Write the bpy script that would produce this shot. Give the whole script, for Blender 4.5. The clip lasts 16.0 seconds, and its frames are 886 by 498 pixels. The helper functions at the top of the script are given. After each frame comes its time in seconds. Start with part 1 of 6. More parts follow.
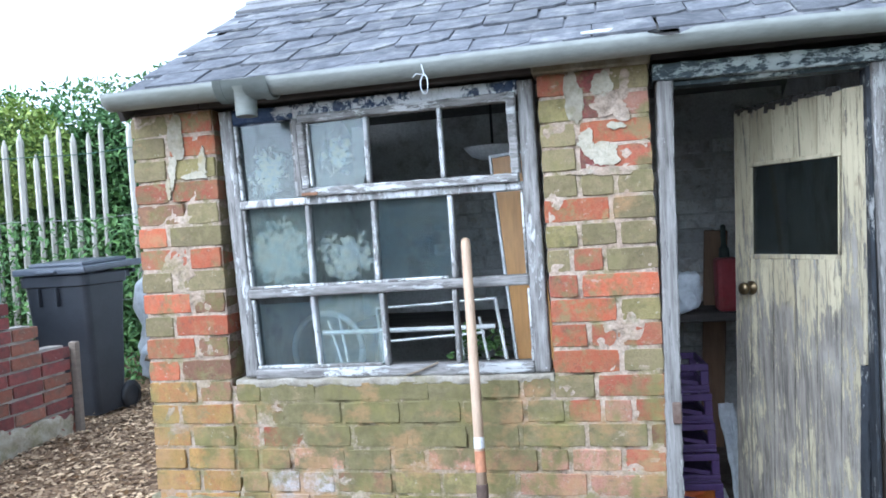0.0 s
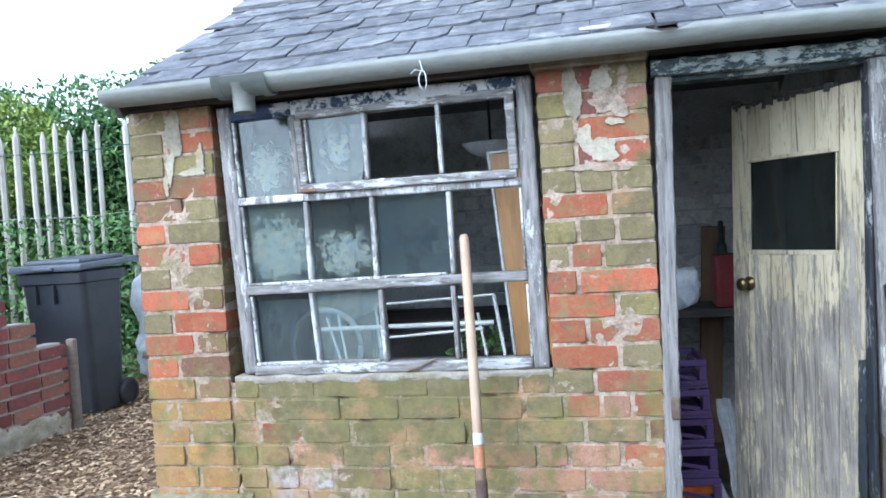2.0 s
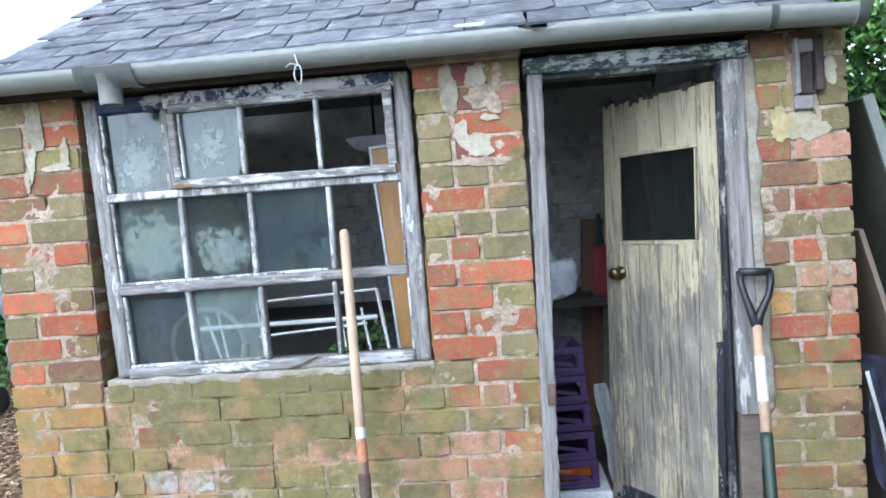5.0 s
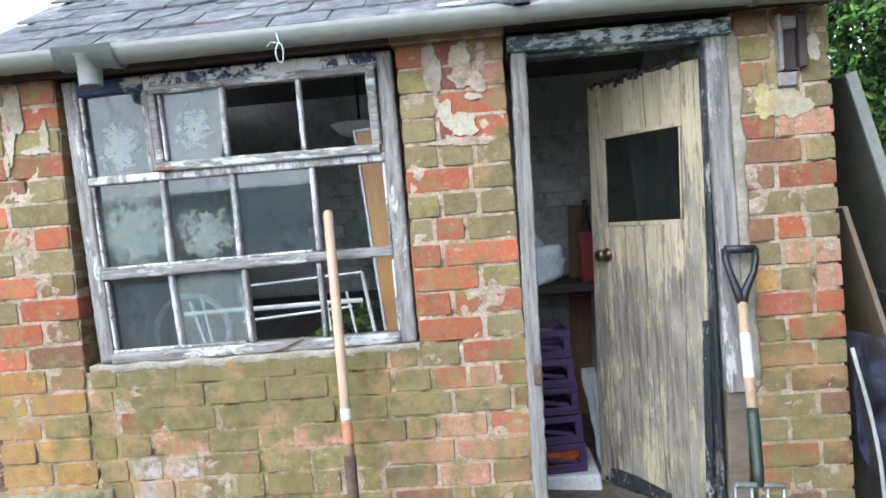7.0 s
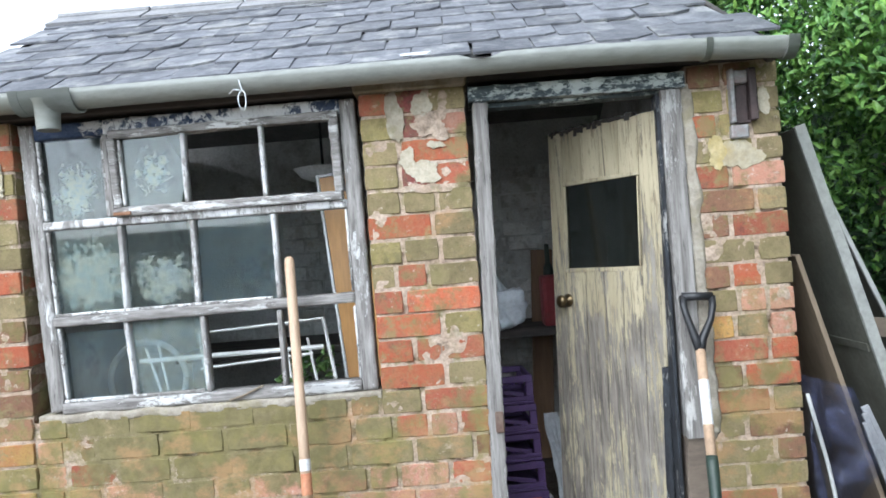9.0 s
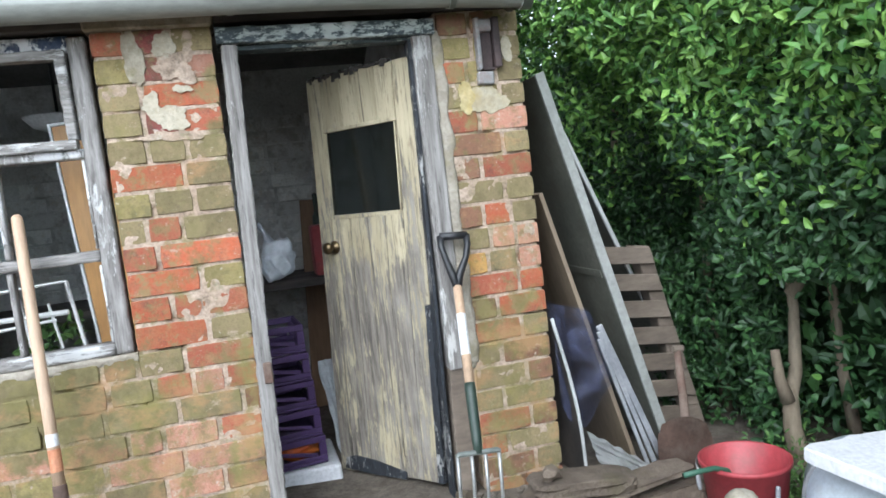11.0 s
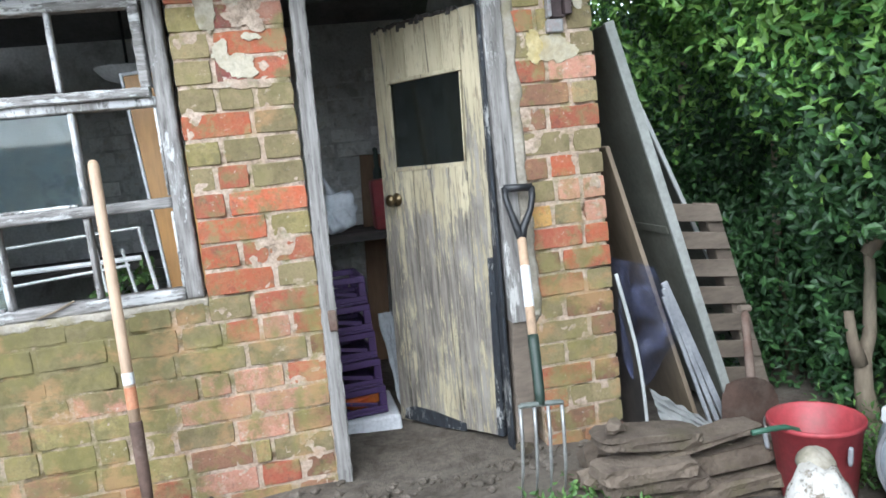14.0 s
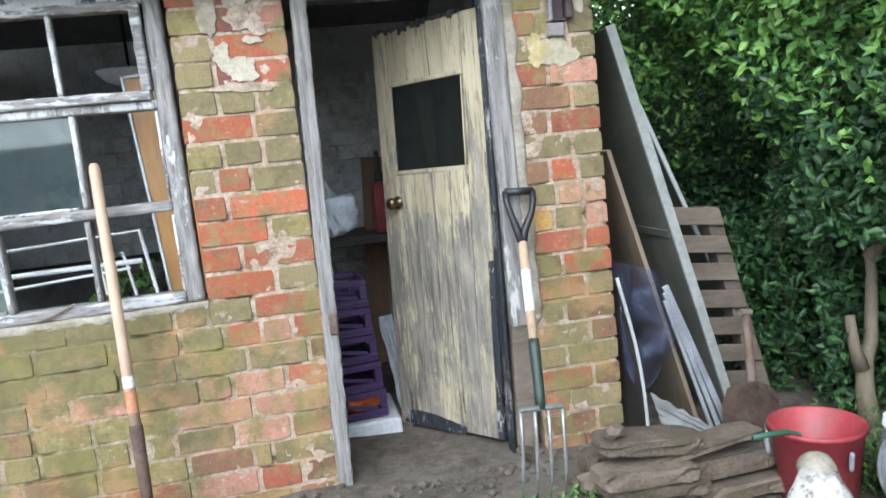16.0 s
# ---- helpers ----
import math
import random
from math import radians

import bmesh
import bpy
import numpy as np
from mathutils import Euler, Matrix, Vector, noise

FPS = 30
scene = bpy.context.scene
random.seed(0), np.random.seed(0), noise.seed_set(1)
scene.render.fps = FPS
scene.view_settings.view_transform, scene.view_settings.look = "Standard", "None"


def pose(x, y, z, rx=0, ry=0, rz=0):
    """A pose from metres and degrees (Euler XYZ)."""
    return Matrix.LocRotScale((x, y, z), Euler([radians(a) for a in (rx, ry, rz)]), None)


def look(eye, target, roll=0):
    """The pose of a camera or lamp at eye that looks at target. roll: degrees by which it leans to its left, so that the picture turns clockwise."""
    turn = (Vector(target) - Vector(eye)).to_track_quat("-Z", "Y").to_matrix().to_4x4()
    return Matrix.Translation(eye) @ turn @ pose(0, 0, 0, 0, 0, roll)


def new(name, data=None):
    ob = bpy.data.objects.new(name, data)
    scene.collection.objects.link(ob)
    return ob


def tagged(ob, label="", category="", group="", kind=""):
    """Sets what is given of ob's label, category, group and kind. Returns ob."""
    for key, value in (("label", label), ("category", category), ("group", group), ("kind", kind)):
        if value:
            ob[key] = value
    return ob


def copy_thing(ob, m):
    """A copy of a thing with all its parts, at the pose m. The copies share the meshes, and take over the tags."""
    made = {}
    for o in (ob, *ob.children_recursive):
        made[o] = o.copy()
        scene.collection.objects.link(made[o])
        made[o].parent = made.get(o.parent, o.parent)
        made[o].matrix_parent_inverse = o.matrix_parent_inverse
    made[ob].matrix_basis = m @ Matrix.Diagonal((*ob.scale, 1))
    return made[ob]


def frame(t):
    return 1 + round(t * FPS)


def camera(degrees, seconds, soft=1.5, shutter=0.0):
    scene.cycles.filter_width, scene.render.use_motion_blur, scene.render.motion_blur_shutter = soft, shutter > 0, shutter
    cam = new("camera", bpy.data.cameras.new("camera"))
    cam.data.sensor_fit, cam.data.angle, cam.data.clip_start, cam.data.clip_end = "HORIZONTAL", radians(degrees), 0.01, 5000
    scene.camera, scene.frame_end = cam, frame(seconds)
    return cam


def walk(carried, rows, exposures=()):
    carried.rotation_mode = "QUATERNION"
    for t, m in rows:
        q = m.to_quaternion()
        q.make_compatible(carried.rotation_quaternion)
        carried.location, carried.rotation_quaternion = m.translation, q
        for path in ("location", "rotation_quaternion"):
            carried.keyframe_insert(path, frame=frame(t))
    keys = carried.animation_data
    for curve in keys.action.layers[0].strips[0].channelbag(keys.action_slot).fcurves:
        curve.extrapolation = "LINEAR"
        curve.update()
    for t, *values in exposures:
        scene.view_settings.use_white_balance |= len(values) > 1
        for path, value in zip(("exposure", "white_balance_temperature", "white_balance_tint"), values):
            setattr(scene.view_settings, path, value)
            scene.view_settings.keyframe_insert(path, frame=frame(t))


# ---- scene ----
cam = camera(62.0, 16.0, soft=1.7)

PATH = [
    (0, (0.024, -2.462, 1.174), (-0.409, -0.510, 1.117), -3.7),
    (0.5, (0.031, -2.461, 1.167), (-0.342, -0.497, 1.107), -3.7),
    (1, (0.048, -2.457, 1.177), (-0.227, -0.477, 1.101), -4.0),
    (1.5, (0.053, -2.455, 1.177), (-0.234, -0.477, 1.100), -4.1),
    (2, (0.018, -2.464, 1.172), (-0.407, -0.511, 1.106), -3.8),
    (2.5, (0.025, -2.462, 1.164), (-0.422, -0.514, 1.104), -3.5),
    (3, (0.033, -2.462, 1.175), (-0.297, -0.491, 1.098), -3.8),
    (3.5, (0.059, -2.452, 1.177), (-0.185, -0.469, 1.089), -4.1),
    (4, (0.064, -2.453, 1.169), (-0.114, -0.463, 1.081), -4.2),
    (4.2, (0.072, -2.457, 1.176), (-0.065, -0.464, 1.078), -4.3),
    (6.3, (0.139, -2.473, 1.097), (-0.083, -0.488, 1.014), -4.6),
    (6.5, (0.150, -2.470, 1.088), (-0.057, -0.483, 1.009), -4.6),
    (7, (0.106, -2.457, 1.093), (-0.034, -0.464, 0.997), -4.8),
    (7.5, (0.138, -2.468, 1.096), (-0.031, -0.480, 0.952), -4.8),
    (8, (0.130, -2.466, 1.087), (-0.029, -0.474, 1.013), -4.3),
    (8.5, (0.143, -2.471, 1.113), (-0.012, -0.477, 1.127), -4.4),
    (9, (0.119, -2.458, 1.121), (0.081, -0.458, 1.120), -4.6),
    (9.5, (0.157, -2.463, 1.116), (0.219, -0.464, 1.100), -4.8),
    (10, (0.201, -2.471, 1.110), (0.340, -0.476, 1.077), -4.9),
    (10.2, (0.208, -2.476, 1.111), (0.487, -0.497, 1.049), -5.1),
    (12.3, (0.143, -2.451, 1.044), (0.730, -0.560, 0.760), -6.7),
    (12.5, (0.142, -2.450, 1.049), (0.710, -0.554, 0.764), -6.6),
    (13, (0.139, -2.446, 1.045), (0.595, -0.517, 0.778), -6.4),
    (13.5, (0.138, -2.445, 1.044), (0.591, -0.515, 0.778), -6.4),
    (14, (0.140, -2.447, 1.046), (0.517, -0.500, 0.787), -6.2),
    (14.5, (0.142, -2.449, 1.054), (0.476, -0.495, 0.794), -6.2),
    (15, (0.130, -2.442, 1.054), (0.361, -0.470, 0.808), -5.8),
    (15.5, (0.131, -2.443, 1.049), (0.500, -0.493, 0.796), -6.3),
    (16, (0.143, -2.445, 1.053), (0.517, -0.497, 0.798), -6.1),
]
walk(cam, [(t, look(eye, target, roll)) for t, eye, target, roll in PATH], exposures=[(0, 1.70, 5220, 7), (4, 1.70, 5220, 7), (7, 1.69, 5760, 7), (10, 1.70, 5850, 7), (12.5, 1.79, 5760, 6), (16, 1.79, 5760, 6)])

# ---- daylight: bright overcast sky ----
SUN_EL, SUN_ROT = radians(42), radians(207)
world = bpy.data.worlds.new("sky")
scene.world = world
world.use_nodes = True
wn, wl = world.node_tree.nodes, world.node_tree.links
sky = wn.new("ShaderNodeTexSky")
sky.sky_type, sky.sun_disc = "NISHITA", False
sky.sun_elevation, sky.sun_rotation = SUN_EL, SUN_ROT
sky.air_density, sky.dust_density, sky.ozone_density = 1.0, 1.0, 1.0
pale = wn.new("ShaderNodeHueSaturation")
pale.inputs["Saturation"].default_value = 0.25
wl.new(sky.outputs[0], pale.inputs["Color"])
wl.new(pale.outputs[0], wn["Background"].inputs[0])
wn["Background"].inputs[1].default_value = 0.15
lamp = bpy.data.lights.new("sun", "SUN")
lamp.energy, lamp.angle, lamp.color = 0.7, radians(35), (1.0, 0.97, 0.93)
sun = new("sun", lamp)
sun.matrix_world = look((-1.5, -3.0, 3.0), (0, 0, 0))


# ---- helpers of this scene ----
rnd = random.Random(7)


def part(name, bm, material, parent=None, label="", smooth=False):
    me = bpy.data.meshes.new(name)
    bm.to_mesh(me)
    bm.free()
    me.materials.append(material)
    if smooth:
        me.shade_smooth()
    ob = new(name, me)
    if parent is not None:
        ob.parent = parent
    if label:
        tagged(ob, label)
    return ob


def thing(name, label, category, group="", kind="", at=(0, 0, 0)):
    ob = new(name)
    ob.location = at
    ob.empty_display_size = 0.1
    return tagged(ob, label, category, group, kind)


def add_box(bm, x0, x1, y0, y1, z0, z1, bev=0.0, jit=0.0, m=None, seg=1):
    vs = bmesh.ops.create_cube(bm, size=1)["verts"]
    for v in vs:
        v.co = Vector(((x0 + x1) / 2 + v.co.x * (x1 - x0), (y0 + y1) / 2 + v.co.y * (y1 - y0), (z0 + z1) / 2 + v.co.z * (z1 - z0)))
        if jit:
            v.co += Vector([rnd.uniform(-jit, jit) for _ in range(3)])
    if bev:
        es = list({e for v in vs for e in v.link_edges})
        got = bmesh.ops.bevel(bm, geom=es, offset=bev, segments=seg, affect="EDGES", profile=0.6)
        vs = list({v for f in got["faces"] for v in f.verts} | {v for v in vs if v.is_valid})
    if m is not None:
        bmesh.ops.transform(bm, matrix=m, verts=vs)
    return vs


def bar(bm, p0, p1, width, y0, y1, bev=0.003, jit=0.0015):
    """A straight timber between two points of the wall's plane (x, z)."""
    a, b = Vector((p0[0], 0, p0[1])), Vector((p1[0], 0, p1[1]))
    d = b - a
    m = Matrix.Translation((a + b) / 2) @ Matrix.Rotation(-math.atan2(d.z, d.x), 4, "Y")
    h = d.length / 2
    return add_box(bm, -h, h, y0, y1, -width / 2, width / 2, bev, jit, m)


def worn_bar(bm, p0, p1, width, y0, y1, wear=0.0022, seed=0.0):
    """A weathered timber between two points of the wall's plane: rounded arrises, split and eaten edges."""
    a, b = Vector((p0[0], 0, p0[1])), Vector((p1[0], 0, p1[1]))
    d = (b - a).normalized()
    side = Vector((-d.z, 0, d.x))
    n = max(6, int((b - a).length / 0.014))
    h, r = width / 2, min(0.004, width * 0.18)
    mid = (y0 + y1) / 2
    prof = [(-h, y1), (-h, mid), (-h, y0 + r), (-h + r, y0), (-h * 0.4, y0), (h * 0.4, y0), (h - r, y0), (h, y0 + r), (h, mid), (h, y1)]
    rings = []
    for i in range(n + 1):
        c = a.lerp(b, i / n)
        ring = []
        for k, (s, y) in enumerate(prof):
            edge = 1.0 if k in (2, 3, 6, 7) else 0.45
            q = c * 31 + Vector((seed, k * 0.9, 0))
            w = wear * edge * (noise.noise(q) + 0.7 * noise.noise(q * 2.7))
            ring.append(bm.verts.new(c + side * (s + w) + Vector((0, y + abs(w) * (0.8 if y < y1 else 0), 0))))
        rings.append(ring)
    m = len(prof)
    for p, q in zip(rings, rings[1:]):
        for k in range(m):
            bm.faces.new((p[k], q[k], q[(k + 1) % m], p[(k + 1) % m]))
    bm.faces.new(rings[0])
    bm.faces.new(rings[-1][::-1])
    bmesh.ops.recalc_face_normals(bm, faces=bm.faces[:])


def rod(bm, pts, radii, n=10, caps=True):
    """A tube through points, with a radius at each."""
    pts = [Vector(p) for p in pts]
    if not hasattr(radii, "__len__"):
        radii = [radii] * len(pts)
    rings = []
    up = None
    for i, p in enumerate(pts):
        d = (pts[min(i + 1, len(pts) - 1)] - pts[max(i - 1, 0)]).normalized()
        if up is None:
            up = d.orthogonal().normalized()
        up = (up - d * up.dot(d)).normalized()
        side = d.cross(up)
        rings.append([bm.verts.new(p + radii[i] * (math.cos(a) * up + math.sin(a) * side)) for a in (math.tau * k / n for k in range(n))])
    for a, b in zip(rings, rings[1:]):
        for k in range(n):
            bm.faces.new((a[k], a[(k + 1) % n], b[(k + 1) % n], b[k]))
    if caps:
        bm.faces.new(rings[0][::-1])
        bm.faces.new(rings[-1])
    return [v for r in rings for v in r]


def lathe(bm, profile, n=32, m=None):
    """A body turned round z from (radius, height) pairs."""
    rings = []
    for r, h in profile:
        rings.append([bm.verts.new((r * math.cos(math.tau * k / n), r * math.sin(math.tau * k / n), h)) for k in range(n)] if r > 1e-5 else [bm.verts.new((0, 0, h))])
    for a, b in zip(rings, rings[1:]):
        for k in range(n):
            q = [a[k % len(a)], a[(k + 1) % len(a)], b[(k + 1) % len(b)], b[k % len(b)]]
            q = list(dict.fromkeys(q))
            if len(q) > 2:
                bm.faces.new(q)
    vs = [v for r in rings for v in r]
    if m is not None:
        bmesh.ops.transform(bm, matrix=m, verts=vs)
    return vs


def slab(bm, outline, depth, m, rough=0.0):
    """A flat piece with the given outline (x, y), as thick as depth along its z."""
    a = [bm.verts.new((x, y, 0)) for x, y in outline]
    b = [bm.verts.new((x + rnd.uniform(-rough, rough), y + rnd.uniform(-rough, rough), depth)) for x, y in outline]
    n = len(a)
    bm.faces.new(a[::-1])
    bm.faces.new(b)
    for i in range(n):
        bm.faces.new((a[i], a[(i + 1) % n], b[(i + 1) % n], b[i]))
    bmesh.ops.transform(bm, matrix=m, verts=a + b)
    return a + b


def blot(rx, ry, n=18, wild=0.3, seed=0):
    r = random.Random(seed)
    ph = [r.uniform(0, 6.3) for _ in range(4)]
    out = []
    for k in range(n):
        a = math.tau * k / n
        q = 1 + wild * (0.5 * math.sin(2 * a + ph[0]) + 0.4 * math.sin(3 * a + ph[1]) + 0.35 * math.sin(5 * a + ph[2])) + r.uniform(-wild, wild) * 0.35
        out.append((rx * q * math.cos(a), ry * q * math.sin(a)))
    return out


def lump(bm, m, size, sub=2, wild=0.15, freq=2.0, seed=0):
    """A rough rounded body."""
    vs = bmesh.ops.create_icosphere(bm, subdivisions=sub, radius=1)["verts"]
    off = Vector((seed * 3.1, seed * 1.7, seed * 2.3))
    for v in vs:
        k = 1 + wild * noise.noise(v.co * freq + off) * 2
        v.co = Vector((v.co.x * size[0] * k, v.co.y * size[1] * k, v.co.z * size[2] * k))
    bmesh.ops.transform(bm, matrix=m, verts=vs)
    return vs


def leaves(name, pos, nrm, length, width, material, parent=None, seed=0, bend=0.25, flat=1.0, rise=0.25):
    """Many pointed, folded leaves in one mesh."""
    g = np.random.default_rng(seed)
    n = len(pos)
    d = g.normal(size=(n, 3)) * np.array([1, 1, flat]) + nrm * 0.35 * flat + np.array([0, 0, rise])
    d /= np.linalg.norm(d, axis=1)[:, None]
    up = nrm * 0.9 + g.normal(size=(n, 3)) * 0.55 + np.array([0, 0, 0.6])
    s = np.cross(d, up)
    s /= np.linalg.norm(s, axis=1)[:, None]
    u = np.cross(s, d)
    L = length * g.uniform(0.55, 1.2, n)[:, None]
    W = width * g.uniform(0.7, 1.2, n)[:, None]
    v = np.stack([pos, pos + d * L * 0.35 + s * W * 0.5 + u * W * bend, pos + d * L * 0.4, pos + d * L * 0.35 - s * W * 0.5 + u * W * bend,
                  pos + d * L * 0.72 + s * W * 0.36 + u * W * bend * 0.3 - u * L * 0.05, pos + d * L * 0.72 - s * W * 0.36 + u * W * bend * 0.3 - u * L * 0.05, pos + d * L - u * L * 0.14], axis=1)
    base = (np.arange(n) * 7)[:, None]
    f = np.concatenate([base + np.array(q) for q in ([0, 1, 2], [0, 2, 3], [1, 4, 2], [2, 5, 3], [2, 4, 6], [2, 6, 5])])
    me = bpy.data.meshes.new(name)
    me.from_pydata(v.reshape(-1, 3).tolist(), [], f.tolist())
    me.materials.append(material)
    ob = new(name, me)
    if parent is not None:
        ob.parent = parent
    return ob


def rough_strip(name, material, x0, x1, z0, z1, front, back, seed=0, wave=0.006, step=0.018, edge=0.01, label=""):
    """An uneven trowelled band: a lumpy front with wavering edges and closed sides."""
    nx, nz = max(2, int((x1 - x0) / step)), max(2, int((z1 - z0) / step))
    bm = bmesh.new()
    g = []
    for j in range(nz + 1):
        row = []
        for i in range(nx + 1):
            u, v = i / nx, j / nz
            x, z = x0 + (x1 - x0) * u, z0 + (z1 - z0) * v
            w = edge * noise.noise((z * 11, seed, 1)) if nx < nz else 0.0
            q = edge * noise.noise((x * 11, seed, 2)) if nx >= nz else 0.0
            lip = 0.7 * wave * (abs(2 * u - 1) ** 6 + abs(2 * v - 1) ** 6)
            row.append(bm.verts.new((x + w * (u if seed % 2 else 1), front + lip + wave * (noise.noise((x * 13, z * 13, seed)) + 0.6 * noise.noise((x * 40, z * 40, seed))), z + q)))
        g.append(row)
    for j in range(nz):
        for i in range(nx):
            bm.faces.new((g[j][i], g[j][i + 1], g[j + 1][i + 1], g[j + 1][i]))
    rim = g[0] + [r[-1] for r in g[1:]] + g[-1][-2::-1] + [r[0] for r in g[-2:0:-1]]
    rear = [bm.verts.new((v.co.x, back, v.co.z)) for v in rim]
    for k in range(len(rim)):
        bm.faces.new((rim[k], rear[k], rear[(k + 1) % len(rim)], rim[(k + 1) % len(rim)]))
    return part(name, bm, material, None, label, True)


# ---- materials ----
class Nodes:
    def __init__(self, name):
        self.mat = bpy.data.materials.new(name)
        self.mat.use_nodes = True
        self.t = self.mat.node_tree
        self.bsdf = self.t.nodes["Principled BSDF"]
        self.co = self.add("ShaderNodeTexCoord").outputs["Object"]

    def add(self, kind, **inputs):
        n = self.t.nodes.new(kind)
        for k, v in inputs.items():
            self.put(n.inputs[k.replace("_", " ")], v)
        return n

    def put(self, socket, v):
        if isinstance(v, bpy.types.NodeSocket):
            self.t.links.new(v, socket)
        else:
            socket.default_value = v

    def moved(self):
        """Object coordinates shifted by a random step of each object."""
        info = self.add("ShaderNodeObjectInfo")
        k = self.add("ShaderNodeVectorMath")
        k.operation = "MULTIPLY_ADD"
        self.put(k.inputs[0], info.outputs["Random"])
        self.put(k.inputs[1], (37.0, 17.0, 23.0))
        self.put(k.inputs[2], self.co)
        return k.outputs[0]

    def stretch(self, co, scale):
        m = self.add("ShaderNodeMapping")
        self.put(m.inputs["Vector"], co)
        m.inputs["Scale"].default_value = scale
        return m.outputs[0]

    def noise(self, scale, detail=5, rough=0.6, co=None):
        n = self.add("ShaderNodeTexNoise", Scale=scale, Detail=detail, Roughness=rough)
        self.put(n.inputs["Vector"], co if co is not None else self.co)
        return n.outputs[0]

    def ramp(self, fac, *stops):
        r = self.add("ShaderNodeValToRGB")
        self.put(r.inputs[0], fac)
        el = r.color_ramp.elements
        while len(el) < len(stops):
            el.new(0.5)
        for e, (p, c) in zip(el, stops):
            e.position = p
            e.color = (*c, 1) if hasattr(c, "__len__") else (c, c, c, 1)
        return r.outputs[0]

    def mix(self, fac, a, b, mode="MIX"):
        m = self.add("ShaderNodeMix")
        m.data_type, m.blend_type = "RGBA", mode
        for s, v in ((m.inputs[0], fac), (m.inputs[6], a), (m.inputs[7], b)):
            self.put(s, (*v, 1) if isinstance(v, tuple) and len(v) == 3 else v)
        return m.outputs[2]

    def algae(self, color, place):
        """Green-yellow algae growing on the damp wall below the window."""
        xyz = self.add("ShaderNodeSeparateXYZ")
        self.put(xyz.inputs[0], place)
        low = self.add("ShaderNodeMapRange", From_Min=0.72, From_Max=0.5, To_Min=0.0, To_Max=0.075)
        self.put(low.inputs[0], xyz.outputs[2])
        grow = self.add("ShaderNodeMath")
        self.put(grow.inputs[0], self.noise(4.2, 7, 0.66, place))
        self.put(grow.inputs[1], low.outputs[0])
        mat_x = self.add("ShaderNodeMapRange", From_Min=0.36, From_Max=0.68, To_Min=0.22, To_Max=0.0)
        off = self.add("ShaderNodeMath")
        off.operation = "ADD"
        self.put(off.inputs[0], xyz.outputs[0])
        off.inputs[1].default_value = 0.72
        wide = self.add("ShaderNodeMath")
        wide.operation = "ABSOLUTE"
        self.put(wide.inputs[0], off.outputs[0])
        self.put(mat_x.inputs[0], wide.outputs[0])
        mat_z = self.add("ShaderNodeMapRange", From_Min=0.2, From_Max=0.5)
        self.put(mat_z.inputs[0], xyz.outputs[2])
        top = self.add("ShaderNodeMapRange", From_Min=0.70, From_Max=0.64)
        self.put(top.inputs[0], xyz.outputs[2])
        both = self.add("ShaderNodeMath")
        both.operation = "MULTIPLY"
        self.put(both.inputs[0], mat_x.outputs[0])
        self.put(both.inputs[1], mat_z.outputs[0])
        held = self.add("ShaderNodeMath")
        held.operation = "MULTIPLY"
        self.put(held.inputs[0], both.outputs[0])
        self.put(held.inputs[1], top.outputs[0])
        moss = self.add("ShaderNodeMath")
        self.put(moss.inputs[0], self.noise(9.5, 8, 0.72, place))
        self.put(moss.inputs[1], held.outputs[0])
        green = self.mix(self.ramp(self.noise(24, 6, 0.7, place), (0.4, 0.0), (0.62, 1.0)), (0.150, 0.130, 0.058), (0.215, 0.185, 0.085))
        color = self.mix(self.ramp(moss.outputs[0], (0.53, 0.0), (0.65, 0.92)), color, green)
        tone = self.mix(self.ramp(self.noise(7, 5, 0.6, place), (0.4, 0.0), (0.6, 1.0)), (0.16, 0.145, 0.05), (0.265, 0.23, 0.078))
        color = self.mix(self.ramp(grow.outputs[0], (0.55, 0.0), (0.68, 0.75)), color, tone)
        rusty = self.add("ShaderNodeMath")
        self.put(rusty.inputs[0], self.noise(5.1, 7, 0.7, self.stretch(place, (1, 1, 1.4))))
        self.put(rusty.inputs[1], low.outputs[0])
        return self.mix(self.ramp(rusty.outputs[0], (0.575, 0.0), (0.68, 0.6)), color, (0.41, 0.24, 0.115))

    def weathered(self, color, place):
        """Olive growth and thin lime that run over bricks and joints alike."""
        c = self.mix(self.ramp(self.noise(8.5, 8, 0.7, place), (0.545, 0.0), (0.60, 0.78)), color, (0.245, 0.205, 0.098))
        c = self.mix(self.ramp(self.noise(12.5, 8, 0.74, self.stretch(place, (1, 1, 1.5))), (0.60, 0.0), (0.66, 0.7)), c, (0.47, 0.365, 0.28))
        return self.mix(self.ramp(self.noise(27, 8, 0.8, place), (0.62, 0.0), (0.67, 0.8)), c, (0.62, 0.56, 0.47))

    def random_value(self, low, high):
        info = self.add("ShaderNodeObjectInfo")
        m = self.add("ShaderNodeMapRange", To_Min=low, To_Max=high)
        self.put(m.inputs[0], info.outputs["Random"])
        return m.outputs[0]

    def hue(self, color, value=1.0, sat=1.0):
        h = self.add("ShaderNodeHueSaturation", Saturation=sat)
        self.put(h.inputs["Value"], value)
        self.put(h.inputs["Color"], color)
        return h.outputs[0]

